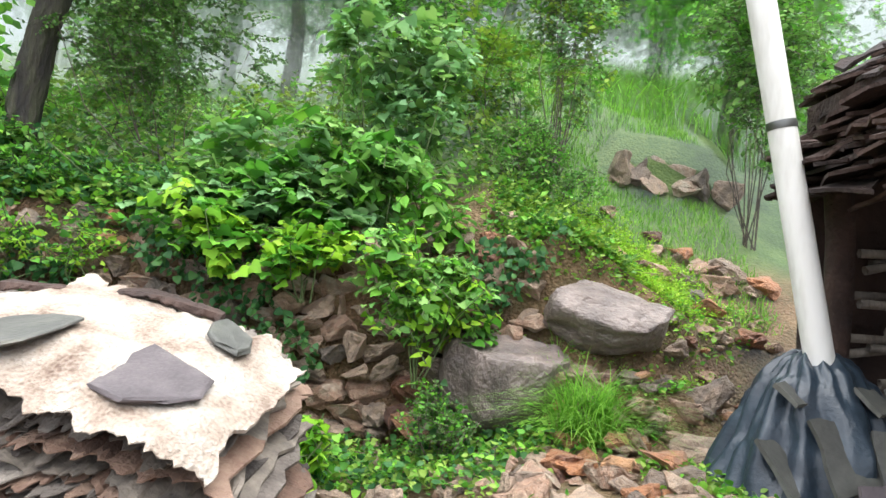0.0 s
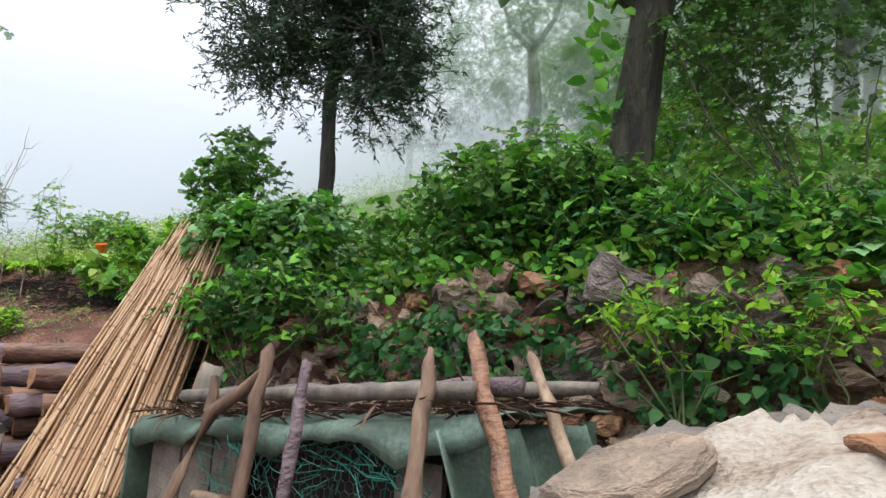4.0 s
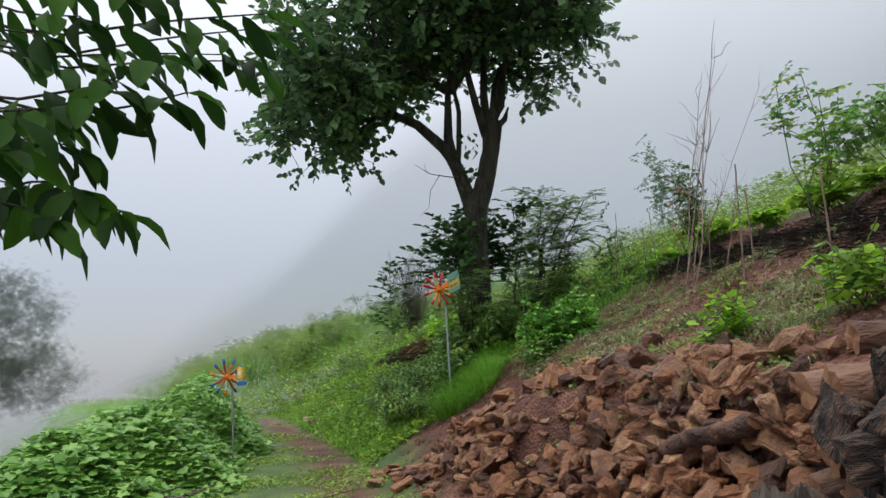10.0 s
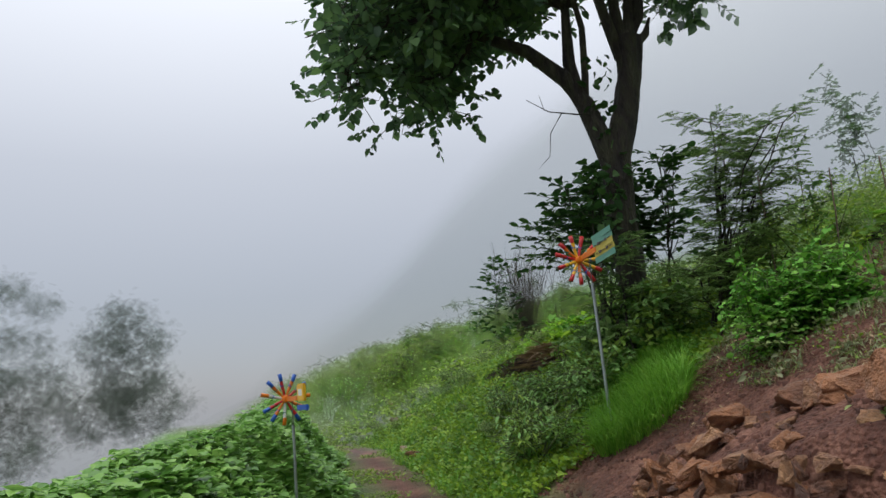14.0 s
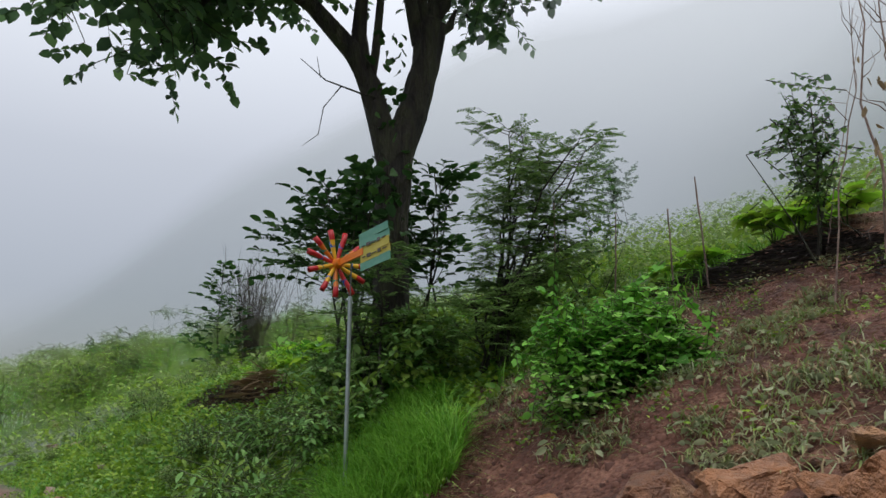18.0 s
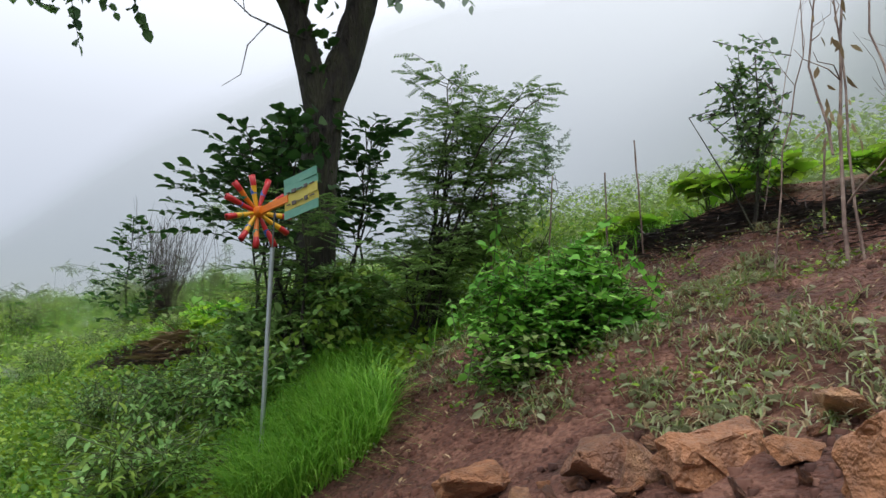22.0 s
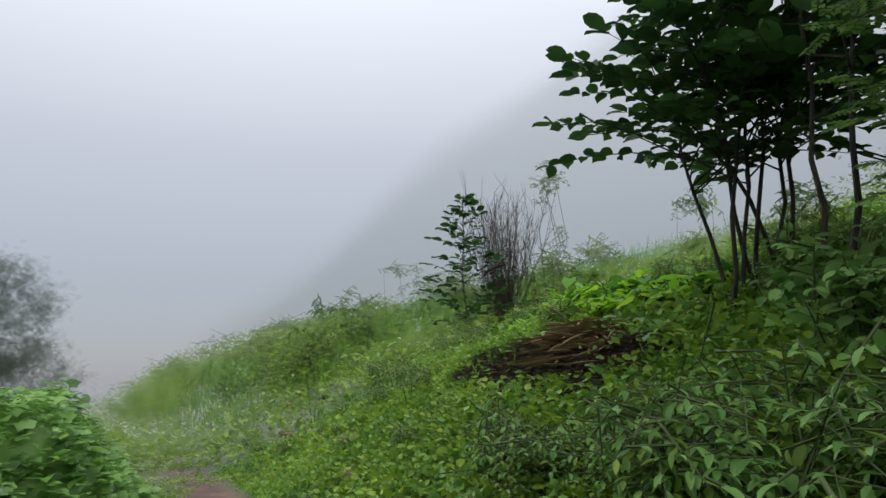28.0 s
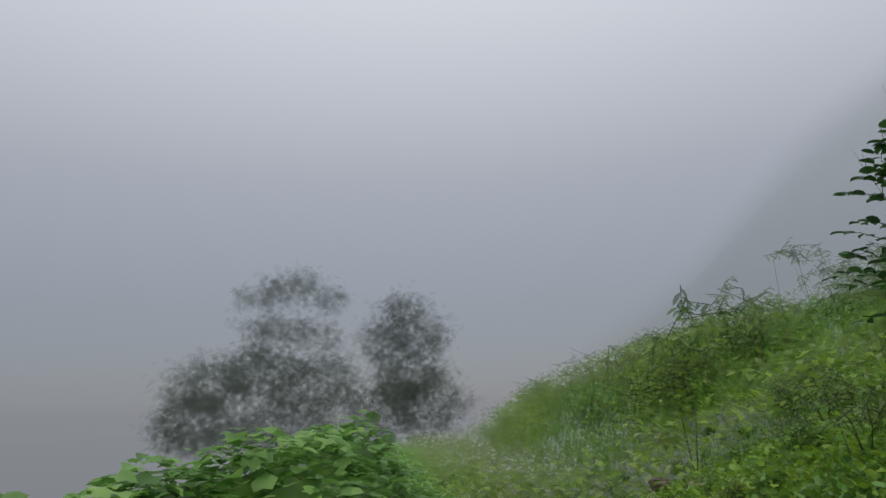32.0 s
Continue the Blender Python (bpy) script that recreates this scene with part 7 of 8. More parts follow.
P("tall_herb", "broad-leaved plants with an orange flower", "plant", (-11.6, 6.6), (0.8, 0.4, 0.7), 90, 6, 0.17, "heart", [M["hop"], M["weed"]], stems=8, droop=0.4)
P("slender_sapling", "slender dark sapling on the bank", "sapling", (-15.75, 6.6), (0.24, 0.24, 1.35), 100, 9, 0.058, "oval", [M["box"], M["mimosa"]], stems=5, wood="bark", droop=0.3, lump=0.6)
P("tall_herb", "leafy climbing plant on a stake", "plant", (-13.4, 6.7), (0.5, 0.4, 1.7), 66, 8, 0.075, "oval", [M["hop"], M["fresh"]], stems=6, droop=0.35)
P("slender_sapling", "thin sapling with sparse leaves", "sapling", (-18.6, 6.6), (0.3, 0.3, 1.4), 40, 9, 0.08, "oval", [M["box"], M["weed"]], stems=3, wood="bark", droop=0.3, lump=0.6)
P("slender_sapling", "misty sapling in the field", "sapling", (-21.5, 9.0), (0.6, 0.6, 2.2), 90, 9, 0.09, "oval", M["box"], stems=4, wood="bark", droop=0.2, lump=0.6)
P("slender_sapling", "thin sapling climbing a stake", "sapling", (-17.25, 5.45), (0.22, 0.22, 1.25), 34, 7, 0.08, "oval", [M["weed"], M["mimosa"]], stems=3, wood="bark", droop=0.3, lump=0.6)
P("herb_clump", "small bright herb between the stones", "herb", (-12.0, 4.85), (0.3, 0.25, 0.4), 40, 6, 0.07, "oval", M["lime"], stems=5, droop=0.3, bottom=0)
P("herb_clump", "small bright herb between the stones", "herb", (-11.4, 5.4), (0.4, 0.3, 0.45), 60, 6, 0.08, "oval", [M["lime"], M["weed"]], stems=5, droop=0.3, bottom=0)


def bare_shrub(name, label, x, y, h, n, spread, mat, r=0.016, forks=5):
    z = ground_z(x, y) - 0.03
    root = thing(name, label, "dead shrub", at=(x, y, z))
    for i in range(n):
        a = R3.normal(0, spread * 0.25, 3) * np.array([1, 1, 0])
        b = a + np.array([R3.normal(0, spread), R3.normal(0, spread), h * R3.uniform(0.65, 1.0)])
        p = bent(a, b, 7, 0.012, R3)
        paths = [(p, r * np.linspace(1, 0.25, 7) * R3.uniform(0.6, 1.1))]
        for k in range(forks):
            j = R3.integers(2, 7)
            q = p[j] + np.array([R3.normal(0, 0.12), R3.normal(0, 0.12), R3.uniform(0.2, 0.5)]) * h * 0.4
            paths.append((bent(p[j], q, 4, 0.015, R3), r * 0.4 * np.linspace(1, 0.3, 4)))
        part("branch", tube_mesh("branch", paths, M[mat], 5), None, root)
    return root


dead = thing("dead_shrub", "tall leafless shrub with bare reddish-grey stems", "dead shrub", at=(-14.72, 5.92, ground_z(-14.72, 5.92) - 0.03))
for pts, r in (([(0.0, 0, 0), (-0.03, 0.02, 0.75), (0.0, 0.05, 1.65), (-0.08, 0.1, 2.7)], 0.017), ([(0.05, 0.05, 0), (-0.05, 0.1, 1.0), (-0.1, 0.12, 1.75), (-0.2, 0.2, 2.6)], 0.012), ([(0.46, -0.13, 0), (0.34, -0.05, 0.6), (0.16, 0.02, 1.25), (0.12, 0.05, 2.0)], 0.015),
                ([(-0.44, 0.07, 0), (-0.4, 0.08, 0.75), (-0.3, 0.12, 1.35), (-0.34, 0.15, 2.0)], 0.009), ([(-0.04, 0, 0.6), (-0.2, 0.03, 1.2), (-0.16, 0.05, 1.75), (-0.3, 0.1, 2.5)], 0.012), ([(0.0, 0, 0.35), (0.22, 0.02, 0.55), (0.42, 0.05, 0.85), (0.5, 0.05, 1.05)], 0.009),
                ([(0.2, 0, 0.4), (0.28, 0.02, 0.7), (0.38, 0.05, 1.0)], 0.008), ([(-0.9, 0.5, 0.2), (-0.98, 0.8, 1.2), (-1.1, 1.3, 2.75)], 0.008), ([(0.06, 0.4, 0.1), (0.08, 0.42, 1.2)], 0.012)):
    pts = np.array(pts) * np.array([1.05, 1.05, 1.1])
    pts[:, :2] += pts[:, 2:] * np.array([-0.10, 0.26])
    tt = np.linspace(0, len(pts) - 1, 10)
    q = np.stack([np.interp(tt, np.arange(len(pts)), pts[:, i]) for i in range(3)], -1) + R3.normal(0, 0.008, (10, 3))
    paths = [(q, 0.68 * r * np.linspace(1, 0.4, 10))]
    for k in range(6):
        j = R3.integers(4, 10)
        e = q[j] + np.array([R3.normal(0, 0.16), R3.normal(0, 0.16), R3.uniform(0.12, 0.4)])
        paths.append((bent(q[j], e, 4, 0.02, R3), r * 0.28 * np.linspace(1, 0.3, 4)))
    part("branch", tube_mesh("branch", paths, M["redtwig"], 6), None, dead)
dl = np.stack([R3.normal(0.03, 0.05, 26), R3.normal(0.02, 0.05, 26), R3.uniform(0.7, 1.5, 26)], -1)
part("withered_leaf", leaf_mesh("withered_leaf", [(*leaf_arrays(dl, R3.normal(0, 0.4, (26, 3)) + np.array([0, 0, -1.0]), R3.uniform(0.05, 0.10, 26), "long", 0.2, R3, 0.6), 0)], [M["dry"]]), None, dead, "brown hanging dead leaves", kind="stuff")
bare_shrub("dry_bush", "dry brown bush of upright bare twigs", -26.7, 3.85, 2.2, 100, 0.36, "twig", 0.011, 9)
P("bush_with_leaves", "sparse yellowing leaves on top of the dry bush", "shrub", (-27.3, 4.7), (0.45, 0.45, 2.7), 30, 6, 0.09, "oval", M["weed"], stems=6, wood="twig", bottom=0.65)
for x, y, h, lean in ((-17.8, 6.35, 1.0, 0.05), (-16.8, 6.6, 1.0, -0.03), (-13.68, 6.0, 1.15, 0.04), (-12.3, 5.9, 0.9, 0.0), (-13.95, 6.3, 0.75, 0.0), (-17.25, 5.4, 1.3, 0.0), (-17.3, 6.65, 0.75, 0.0), (-20.5, 7.5, 1.1, 0.02), (-15.2, 6.5, 0.6, 0.04)):
    z = ground_z(x, y)
    pole_thing("garden_stake", "thin weathered garden stake in the soil", (x, y, z - 0.08), (x + lean, y + lean, z + h), 0.0085, 0.007, "redtwig", "garden stakes", tip=False, wob=0.003, category="stake")

# ---- vine-covered heap beside the path ----
def heap_edge(x):
    return lerp(x, [-40, -33, -27.5, -24, -21.5, -19, -17, -15.5, -13], [-9.8, -5.8, -2.5, -0.35, 0.4, 0.85, 0.95, 1.0, 0.85])


def heap(x, y):
    u = heap_edge(x) - y + 0.12 * np.sin(x * 1.9) + 0.06 * np.sin(x * 4.3)
    w = lerp(x, [-24, -21.5, -19, -17, -15], [0.5, 0.7, 0.25, 1.5, 2.4])
    t = smooth(0, 1.15, u) * (1 - smooth(w + 0.4, w + 2.2, u))
    h = lerp(x, [-40, -30, -25, -22.5, -19.5, -17.5, -15, -14.2, -13.3], [0.25, 0.35, 0.65, 1.04, 1.06, 0.76, 0.7, 0.5, 0.0])
    return (h + 0.05 * np.sin(x * 1.3) + 0.05 * np.sin(x * 3.1 + y * 2)) * t * (h > 0)


n = 52000
hx = -13.2 - R3.uniform(0, 1, n) ** 1.5 * 24
hy = heap_edge(hx) + 0.1 - R3.uniform(0, 1, n) ** 1.2 * 4.0
hh = heap(hx, hy)
ok = (hh > 0.02) & (hx < -13.3 - 0.9 * np.abs(np.sin(1.1 * hy + 0.6) * np.sin(2.7 * hy)))
hx, hy, hh = hx[ok], hy[ok], hh[ok]
hp = np.stack([hx, hy, land(hx, hy) + hh + R3.uniform(-0.12, 0.06, len(hx))], -1)
hp[:, 2] += np.array([0.09 * noise.noise((a * 2.2, b * 2.2, 4.0)) + 0.05 * noise.noise((a * 6, b * 6, 2.0)) for a, b in zip(hx, hy)])
hd = np.stack([R3.normal(0, 1, len(hp)), R3.normal(0.3, 1, len(hp)), R3.uniform(-0.1, 0.6, len(hp))], -1)
hs = R3.uniform(0.05, 0.12, len(hp))
cut = R3.uniform(0, 1, len(hp)) < 0.5
thing("vine_heap", "heap smothered in broad-leaved bright vines", "vines", leaf_mesh("vine_heap", [(*leaf_arrays(hp[cut], hd[cut], hs[cut], "heart", 0.82, R3, 0.3), 0), (*leaf_arrays(hp[~cut], hd[~cut], hs[~cut], "lobed", 0.82, R3, 0.3), 1)], [M["vine"], M["vine"]]), kind="stuff")
tx, ty = np.meshgrid(np.arange(-38, -13, 0.3), np.arange(-4.0, 0.3, 0.12), indexing="ij")
ty = ty + heap_edge(tx)
tz = land(tx, ty) + heap(tx, ty) - 0.14
ti = np.arange(tx.size).reshape(tx.shape)
thing("heap_core", "dark leafy inside of the vine heap", "vines", mesh_of("heap_core", np.stack([tx, ty, tz], -1).reshape(-1, 3),
      np.stack([ti[:-1, :-1], ti[1:, :-1], ti[1:, 1:], ti[:-1, 1:]], -1).reshape(-1, 4), M["vine"], True), kind="structure")

# ---- weeds on the banks ----
def bank_points(n, x0, x1, s0, s1, rng, clump=0.6, gap=-0.1):
    x = rng.uniform(x0, x1, n * 2)
    s = rng.uniform(s0, s1, n * 2)
    y = toe(x) + s
    k = np.array([noise.noise((a * clump, b * clump, 1.7)) > gap for a, b in zip(x, y)])
    ragged = np.array([noise.noise((a * 2.3, b * 2.3, 4.1)) for a, b in zip(x, y)])
    e = ((x + 21.8) / 1.75) ** 2 + ((y - 3.22 - 0.28 * (x + 21.8)) / 0.46) ** 2 + 1.1 * ragged
    k &= (e > 0.75) | (rng.uniform(0, 1, n * 2) < 0.10)
    x, y = x[k][:n], y[k][:n]
    return np.stack([x, y, land(x, y)], -1)


scatter("bank_weeds", "low bright weeds covering the bank", "weeds", bank_points(11500, -25, -16.6, -0.1, 2.6, R3, 0.8, -0.35), 0.06, "oval", [M["weed"], M["fresh"], M["vine"], M["fresh"]], R3, per=4, spread=0.05, lift=0.09)
scatter("bank_weeds", "taller tangled weeds up the bank", "weeds", bank_points(10000, -30, -17.5, 2.0, 8, R3, 0.5, -0.2), 0.085, "chip", [M["weed"], M["fresh"], M["vine"]], R3, per=6, spread=0.1, lift=0.16)
scatter("far_weeds", "pale weedy slope fading into the mist", "weeds", bank_points(11000, -46, -25, -2.5, 10, R3, 0.3, -0.3), 0.13, "chip", [M["weed"], M["fresh"], M["pale"]], R3, per=6, spread=0.2, lift=0.4)
scatter("far_weeds", "tall misty weeds on the skyline of the bank", "weeds", bank_points(6000, -38, -27.6, 0.3, 5.0, R3, 0.5, 0.1), 0.11, "chip", [M["weed"], M["pale"], M["fresh"]], R3, per=8, spread=0.14, lift=1.0)
scatter("field_weeds", "pale weedy field above the garden", "weeds", np.array([(a, b, ground_z(a, b)) for a, b in zip(R3.uniform(-30, -9, 15000), 7.7 + 15 * R3.uniform(0, 1, 15000) ** 1.5)]), 0.08, "chip", [M["pale"], M["fresh"], M["pale"]], R3, per=6, spread=0.15, lift=0.55)
scatter("path_weeds", "small weeds along the trodden path", "weeds", bank_points(7500, -40, -12.5, -2.3, -0.05, R3, 1.3, -0.02), 0.045, "chip", [M["weed"], M["fresh"], M["pale"]], R3, per=4, spread=0.05, lift=0.04)
bp = np.stack([R3.uniform(-17.4, -10.8, 3600), R3.uniform(3.3, 6.8, 3600)], -1)
bk = np.array([noise.noise((a * 1.9, b * 1.9, 5.0)) + 0.5 * noise.noise((a * 5, b * 5, 2.0)) > 0.1 and b > toe(a) + 1.0 and (a < -15.2 or b > 4.5) for a, b in bp])
bp = bp[bk]
scatter("soil_weeds", "small green weeds scattered over bare soil", "weeds", np.column_stack([bp, land(bp[:, 0], bp[:, 1])]), 0.034, "lance", [M["weed"], M["pale"], M["wilt"], M["fresh"]], R3, per=6, spread=0.035, lift=0.05)
wc = np.stack([R3.uniform(-17.0, -11.2, 900), R3.uniform(4.3, 6.6, 900)], -1)
wk = np.array([noise.noise((a * 1.2, b * 1.2, 8.0)) + 0.5 * noise.noise((a * 4, b * 4, 3.0)) + 0.35 * math.exp(-((a + 14.6) / 0.9) ** 2 - ((b - 5.1) / 0.6) ** 2) > 0.02 for a, b in wc])
wc = wc[wk]
wp = np.repeat(wc, 22, 0) + R3.normal(0, 0.055, (len(wc) * 22, 2))
wp = np.column_stack([wp, land(wp[:, 0], wp[:, 1]) + 0.012])
wgroups = []
for k in range(3):
    v, f = blades(wp[k::3], 0.085, R3, 0.0034, 1.75)
    wgroups.append((v, f, k))
wl = np.column_stack([wp[::5, :2] + R3.normal(0, 0.02, (len(wp[::5]), 2)), wp[::5, 2] + R3.uniform(0.0, 0.035, len(wp[::5]))])
wgroups.append((*leaf_arrays(wl, R3.normal(0, 1, (len(wl), 3)) * np.array([1, 1, 0.3]), R3.uniform(0.03, 0.075, len(wl)), "lance", 0.5, R3, 0.3), 0))
thing("pulled_weeds", "patches of pulled, wilted pale weeds on the bare soil", "weeds", leaf_mesh("pulled_weeds", wgroups, [M["wilt"], M["pale"], M["dry"]]), kind="stuff")
bp = np.stack([R3.uniform(-17.2, -10.8, 2600), R3.uniform(3.6, 6.8, 2600)], -1)
bp = bp[(bp[:, 1] > toe(bp[:, 0]) + 1.1) & ((bp[:, 0] < -15.2) | (bp[:, 1] > 4.6))]
scatter("soil_litter", "dry leaves and straw bits on the soil", "litter", np.column_stack([bp, land(bp[:, 0], bp[:, 1]) + 0.005]), 0.035, "long", [M["straw"], M["dry"], M["straw"]], R3, up=0.9, per=3, spread=0.06, lift=0.01)
NC = 24000
pb = np.stack([R3.uniform(-17.3, -11, NC), R3.uniform(2.8, 7.4, NC)], -1)
pz = land(pb[:, 0], pb[:, 1])
ps = 0.004 + 0.022 * R3.uniform(0, 1, NC) ** 4
ball = unit(np.array([(-1, -1, -0.7), (1, -0.8, -0.6), (0.8, 1, -0.6), (-0.9, 0.8, -0.6), (-0.6, -0.7, 0.6), (0.7, -0.5, 0.5), (0.5, 0.7, 0.7), (-0.6, 0.5, 0.5)]))
cv = np.column_stack([pb, pz])[:, None] + ball[None] * (ps[:, None, None] * R3.uniform(0.6, 1.4, (NC, 1, 3)) * R3.uniform(0.75, 1.25, (NC, 8, 1)))
cf = np.array([(4, 5, 6, 7), (0, 1, 5, 4), (1, 2, 6, 5), (2, 3, 7, 6), (3, 0, 4, 7)])[None] + (np.arange(NC) * 8)[:, None, None]
thing("soil_clods", "small clods and pebbles on the bare soil", "pebbles", leaf_mesh("soil_clods", [(cv.reshape(-1, 3), cf.reshape(-1, 4), 0)], [M["clod"]]), kind="stuff")
bp = np.stack([R3.uniform(0.2, 2.8, 1500), R3.uniform(3.0, 6.2, 1500)], -1)
bp = bp[np.array([noise.noise((a * 1.8, b * 1.8, 9.0)) > -0.05 for a, b in bp])]
scatter("rubble_weeds", "small bright weeds between the stones", "weeds", np.column_stack([bp, land(bp[:, 0], bp[:, 1])]), 0.05, "oval", [M["weed"], M["hop"]], R3, per=6, spread=0.05, lift=0.07)
bp = np.stack([R3.uniform(-1.2, 0.7, 500), R3.uniform(4.2, 5.1, 500)], -1)
scatter("wall_foot_weeds", "small weeds and creepers at the wall's foot", "weeds", np.column_stack([bp, land(bp[:, 0], bp[:, 1]) + 0.05]), 0.05, "heart", [M["hop"], M["ivy"], M["weed"]], R3, per=6, spread=0.06, lift=0.16)
bp = np.stack([R3.uniform(-13.5, -1, 900), R3.uniform(2.9, 4.9, 900)], -1)
scatter("yard_weeds", "small weeds on the yard's soil", "weeds", np.column_stack([bp, land(bp[:, 0], bp[:, 1])]), 0.04, "oval", [M["weed"], M["pale"]], R3, per=5, spread=0.05, lift=0.04)
bp = np.stack([R3.uniform(-8.5, 0.8, 4200), R3.uniform(6.0, 12, 4200)], -1)
scatter("terrace_weeds", "green undergrowth on the terrace", "weeds", np.column_stack([bp, land(bp[:, 0], bp[:, 1])]), 0.10, "chip", [M["weed"], M["hop"], M["box"]], R3, per=6, spread=0.12, lift=0.45)
mp_ = np.stack([R3.normal(1.35, 0.4, 5200), R3.normal(6.05, 0.28, 5200)], -1)
scatter("moss_patch", "cushion of bright yellow-green creeping plants above the boulder", "ground cover", np.column_stack([mp_, land(mp_[:, 0], mp_[:, 1]) + 0.05]), 0.035, "chip", [M["lime"], M["fresh"]], R3, per=4, spread=0.03, lift=0.06)


def grass_patch(name, label, p, length, width=0.005, lean=0.5, kind="stuff"):
    v, f = blades(p, length, R3, width, lean)
    return thing(name, label, "grass", leaf_mesh(name, [(v, f, 0)], [M["grass"]]), kind=kind)


def disc(n, x, y, rx, ry):
    a, r = R3.uniform(0, 2 * math.pi, n), np.sqrt(R3.uniform(0, 1, n))
    px, py = x + rx * r * np.cos(a), y + ry * r * np.sin(a)
    return np.stack([px, py, land(px, py) - 0.01], -1)


grass_patch("grass_tuft", "thick tuft of bright long grass beside the pole", disc(4600, -16.5, 3.74, 0.62, 0.4), 0.40, 0.0034, 1.1)
grass_patch("grass_tuft", "thick tuft of bright long grass on the bank", disc(1700, -17.35, 4.15, 0.5, 0.28), 0.36, 0.0042, 1.1)
grass_patch("grass_tuft", "arching tuft of narrow grass among the stones", disc(900, 0.98, 4.75, 0.2, 0.15), 0.55, 0.0035, 1.25)
grass_patch("grass_tuft", "small arching grass tuft below the boulder", disc(200, 0.75, 5.2, 0.12, 0.08), 0.35, 0.004, 0.9)
grass_patch("slope_grass", "fresh grass growing up the slope", np.array([(a, b, ground_z(a, b)) for a, b in zip(R3.uniform(0.7, 2.9, 9000), R3.uniform(6.0, 10.5, 9000)) if not (a > 1.6 and 7.85 < b < 8.4)]), 0.13, 0.005, 0.7)
grass_patch("slope_grass", "tall misty grass high on the slope", np.array([(a, b, ground_z(a, b)) for a, b in zip(R3.uniform(-1, 6, 8000), R3.uniform(9, 18, 8000))]), 0.6, 0.012, 0.5)
grass_patch("bank_grass", "grass among the weeds of the bank", bank_points(7000, -26, -16.8, -0.2, 6, R3, 0.9, 0.05), 0.22, 0.005, 0.7)
grass_patch("far_grass", "tall grass fading into the mist", bank_points(7000, -40, -27, 0.5, 14, R3, 0.4, -0.1), 0.7, 0.010, 0.5)

def row_y(x):
    """The line of the planted row across the garden."""
    return lerp(x, [-18.7, -16.2, -14.0, -11.0], [6.85, 6.78, 6.65, 6.5])


for i, x in enumerate(np.arange(-17.8, -10.5, 0.5)):
    P("squash_plant", "squash plant with broad bright-green leaves along the mulch", "plant", (x + R3.normal(0, 0.1), float(row_y(x)) + 0.5 + R3.normal(0, 0.12)), (0.42, 0.32, 0.30), 26, 3, 0.15, "cordate", [M["lime"], M["fresh"]], stems=6, droop=0.05, up=0.94, bottom=0.45, group="squash row", twig_len=0.2)
for i in range(26):
    x = R3.uniform(-26.0, -20.3)
    y = 4.25 + R3.normal(0, 0.15) + 0.12 * (x + 22)
    P("squash_plant", "bright squash leaves behind the mulch heap", "plant", (x, y), (0.35, 0.25, 0.32), 18, 4, 0.16, "cordate", [M["lime"], M["lime"], M["hop"]], stems=4, droop=0.3, up=0.85, bottom=0.2, group="squash row", twig_len=0.2)
bp = np.stack([R3.uniform(0.35, 1.4, 900), R3.uniform(5.45, 6.4, 900)], -1)
scatter("wall_top_weeds", "weeds on the bank beside the boulder", "weeds", np.column_stack([bp, land(bp[:, 0], bp[:, 1])]), 0.055, "oval", [M["weed"], M["hop"], M["box"]], R3, per=6, spread=0.06, lift=0.12)
# clumps of taller weeds
R4 = np.random.default_rng(44)
CLUMPS = [plant("weed_clump", "leafy clump of bank weeds", "weed", (-20.0 - 0.5 * k, 4.6 + 0.3 * k), s, tw, 7, lf, sh, [M[m] for m in ms], rng=R4, stems=5, droop=0.35, bottom=0.0, group="weed clumps", twig_len=0.25, up=0.75)
          for k, (s, tw, lf, sh, ms) in enumerate((((0.3, 0.3, 0.42), 40, 0.075, "oval", ("weed", "vine")), ((0.4, 0.35, 0.6), 55, 0.085, "lance", ("weed", "pale")), ((0.25, 0.25, 0.3), 34, 0.09, "heart", ("vine", "weed")), ((0.35, 0.3, 0.75), 46, 0.07, "lance", ("pale", "mimosa"))))]
for i in range(230):
    far = i > 120
    x = R4.uniform(-40, -27.6) if far else R4.uniform(-27, -17.6)
    s = R4.uniform(0.2, 9) if far else R4.uniform(0.3, 5.5)
    y = float(toe(x)) + s
    if -19.5 < x and 1.2 < s < 2.6 or abs(x + 21.8) < 2.0 and abs(y - 3.2 - 0.28 * (x + 21.8)) < 0.6:
        continue
    k = R4.uniform(0.7, 1.3) * (1.7 if far else 0.6) * (0.75 if s < 1.2 else 1.0)
    copy_thing(CLUMPS[R4.integers(4)], pose(x, y, ground_z(x, y) - 0.03, 0, 0, R4.uniform(0, 360))).scale = (k, k, k)

# straw and mulch heaps, twigs
def litter_heap(name, label, x, y, rx, ry, h, n, mat, long, skew=0.0):
    """Flat-lying bits in a low oval heap, slanted across the bank by skew."""
    p = disc(n, x, y, rx, ry)
    e = 1 - ((p[:, 0] - x) / rx) ** 2 - ((p[:, 1] - y) / ry) ** 2
    p[:, 1] += skew * (p[:, 0] - x)
    p[:, 2] = land(p[:, 0], p[:, 1]) + h * np.clip(e, 0, 1) * R3.uniform(0.3, 1, n)
    v, f = leaf_arrays(p, R3.normal(0, 1, (n, 3)) * np.array([1, 1, 0.12]), long * R3.uniform(0.4, 1.2, n), "sliver", 0.8, R3, 0)
    return thing(name, label, "litter", leaf_mesh(name, [(v, f, 0)], [M[mat]]), kind="stuff")


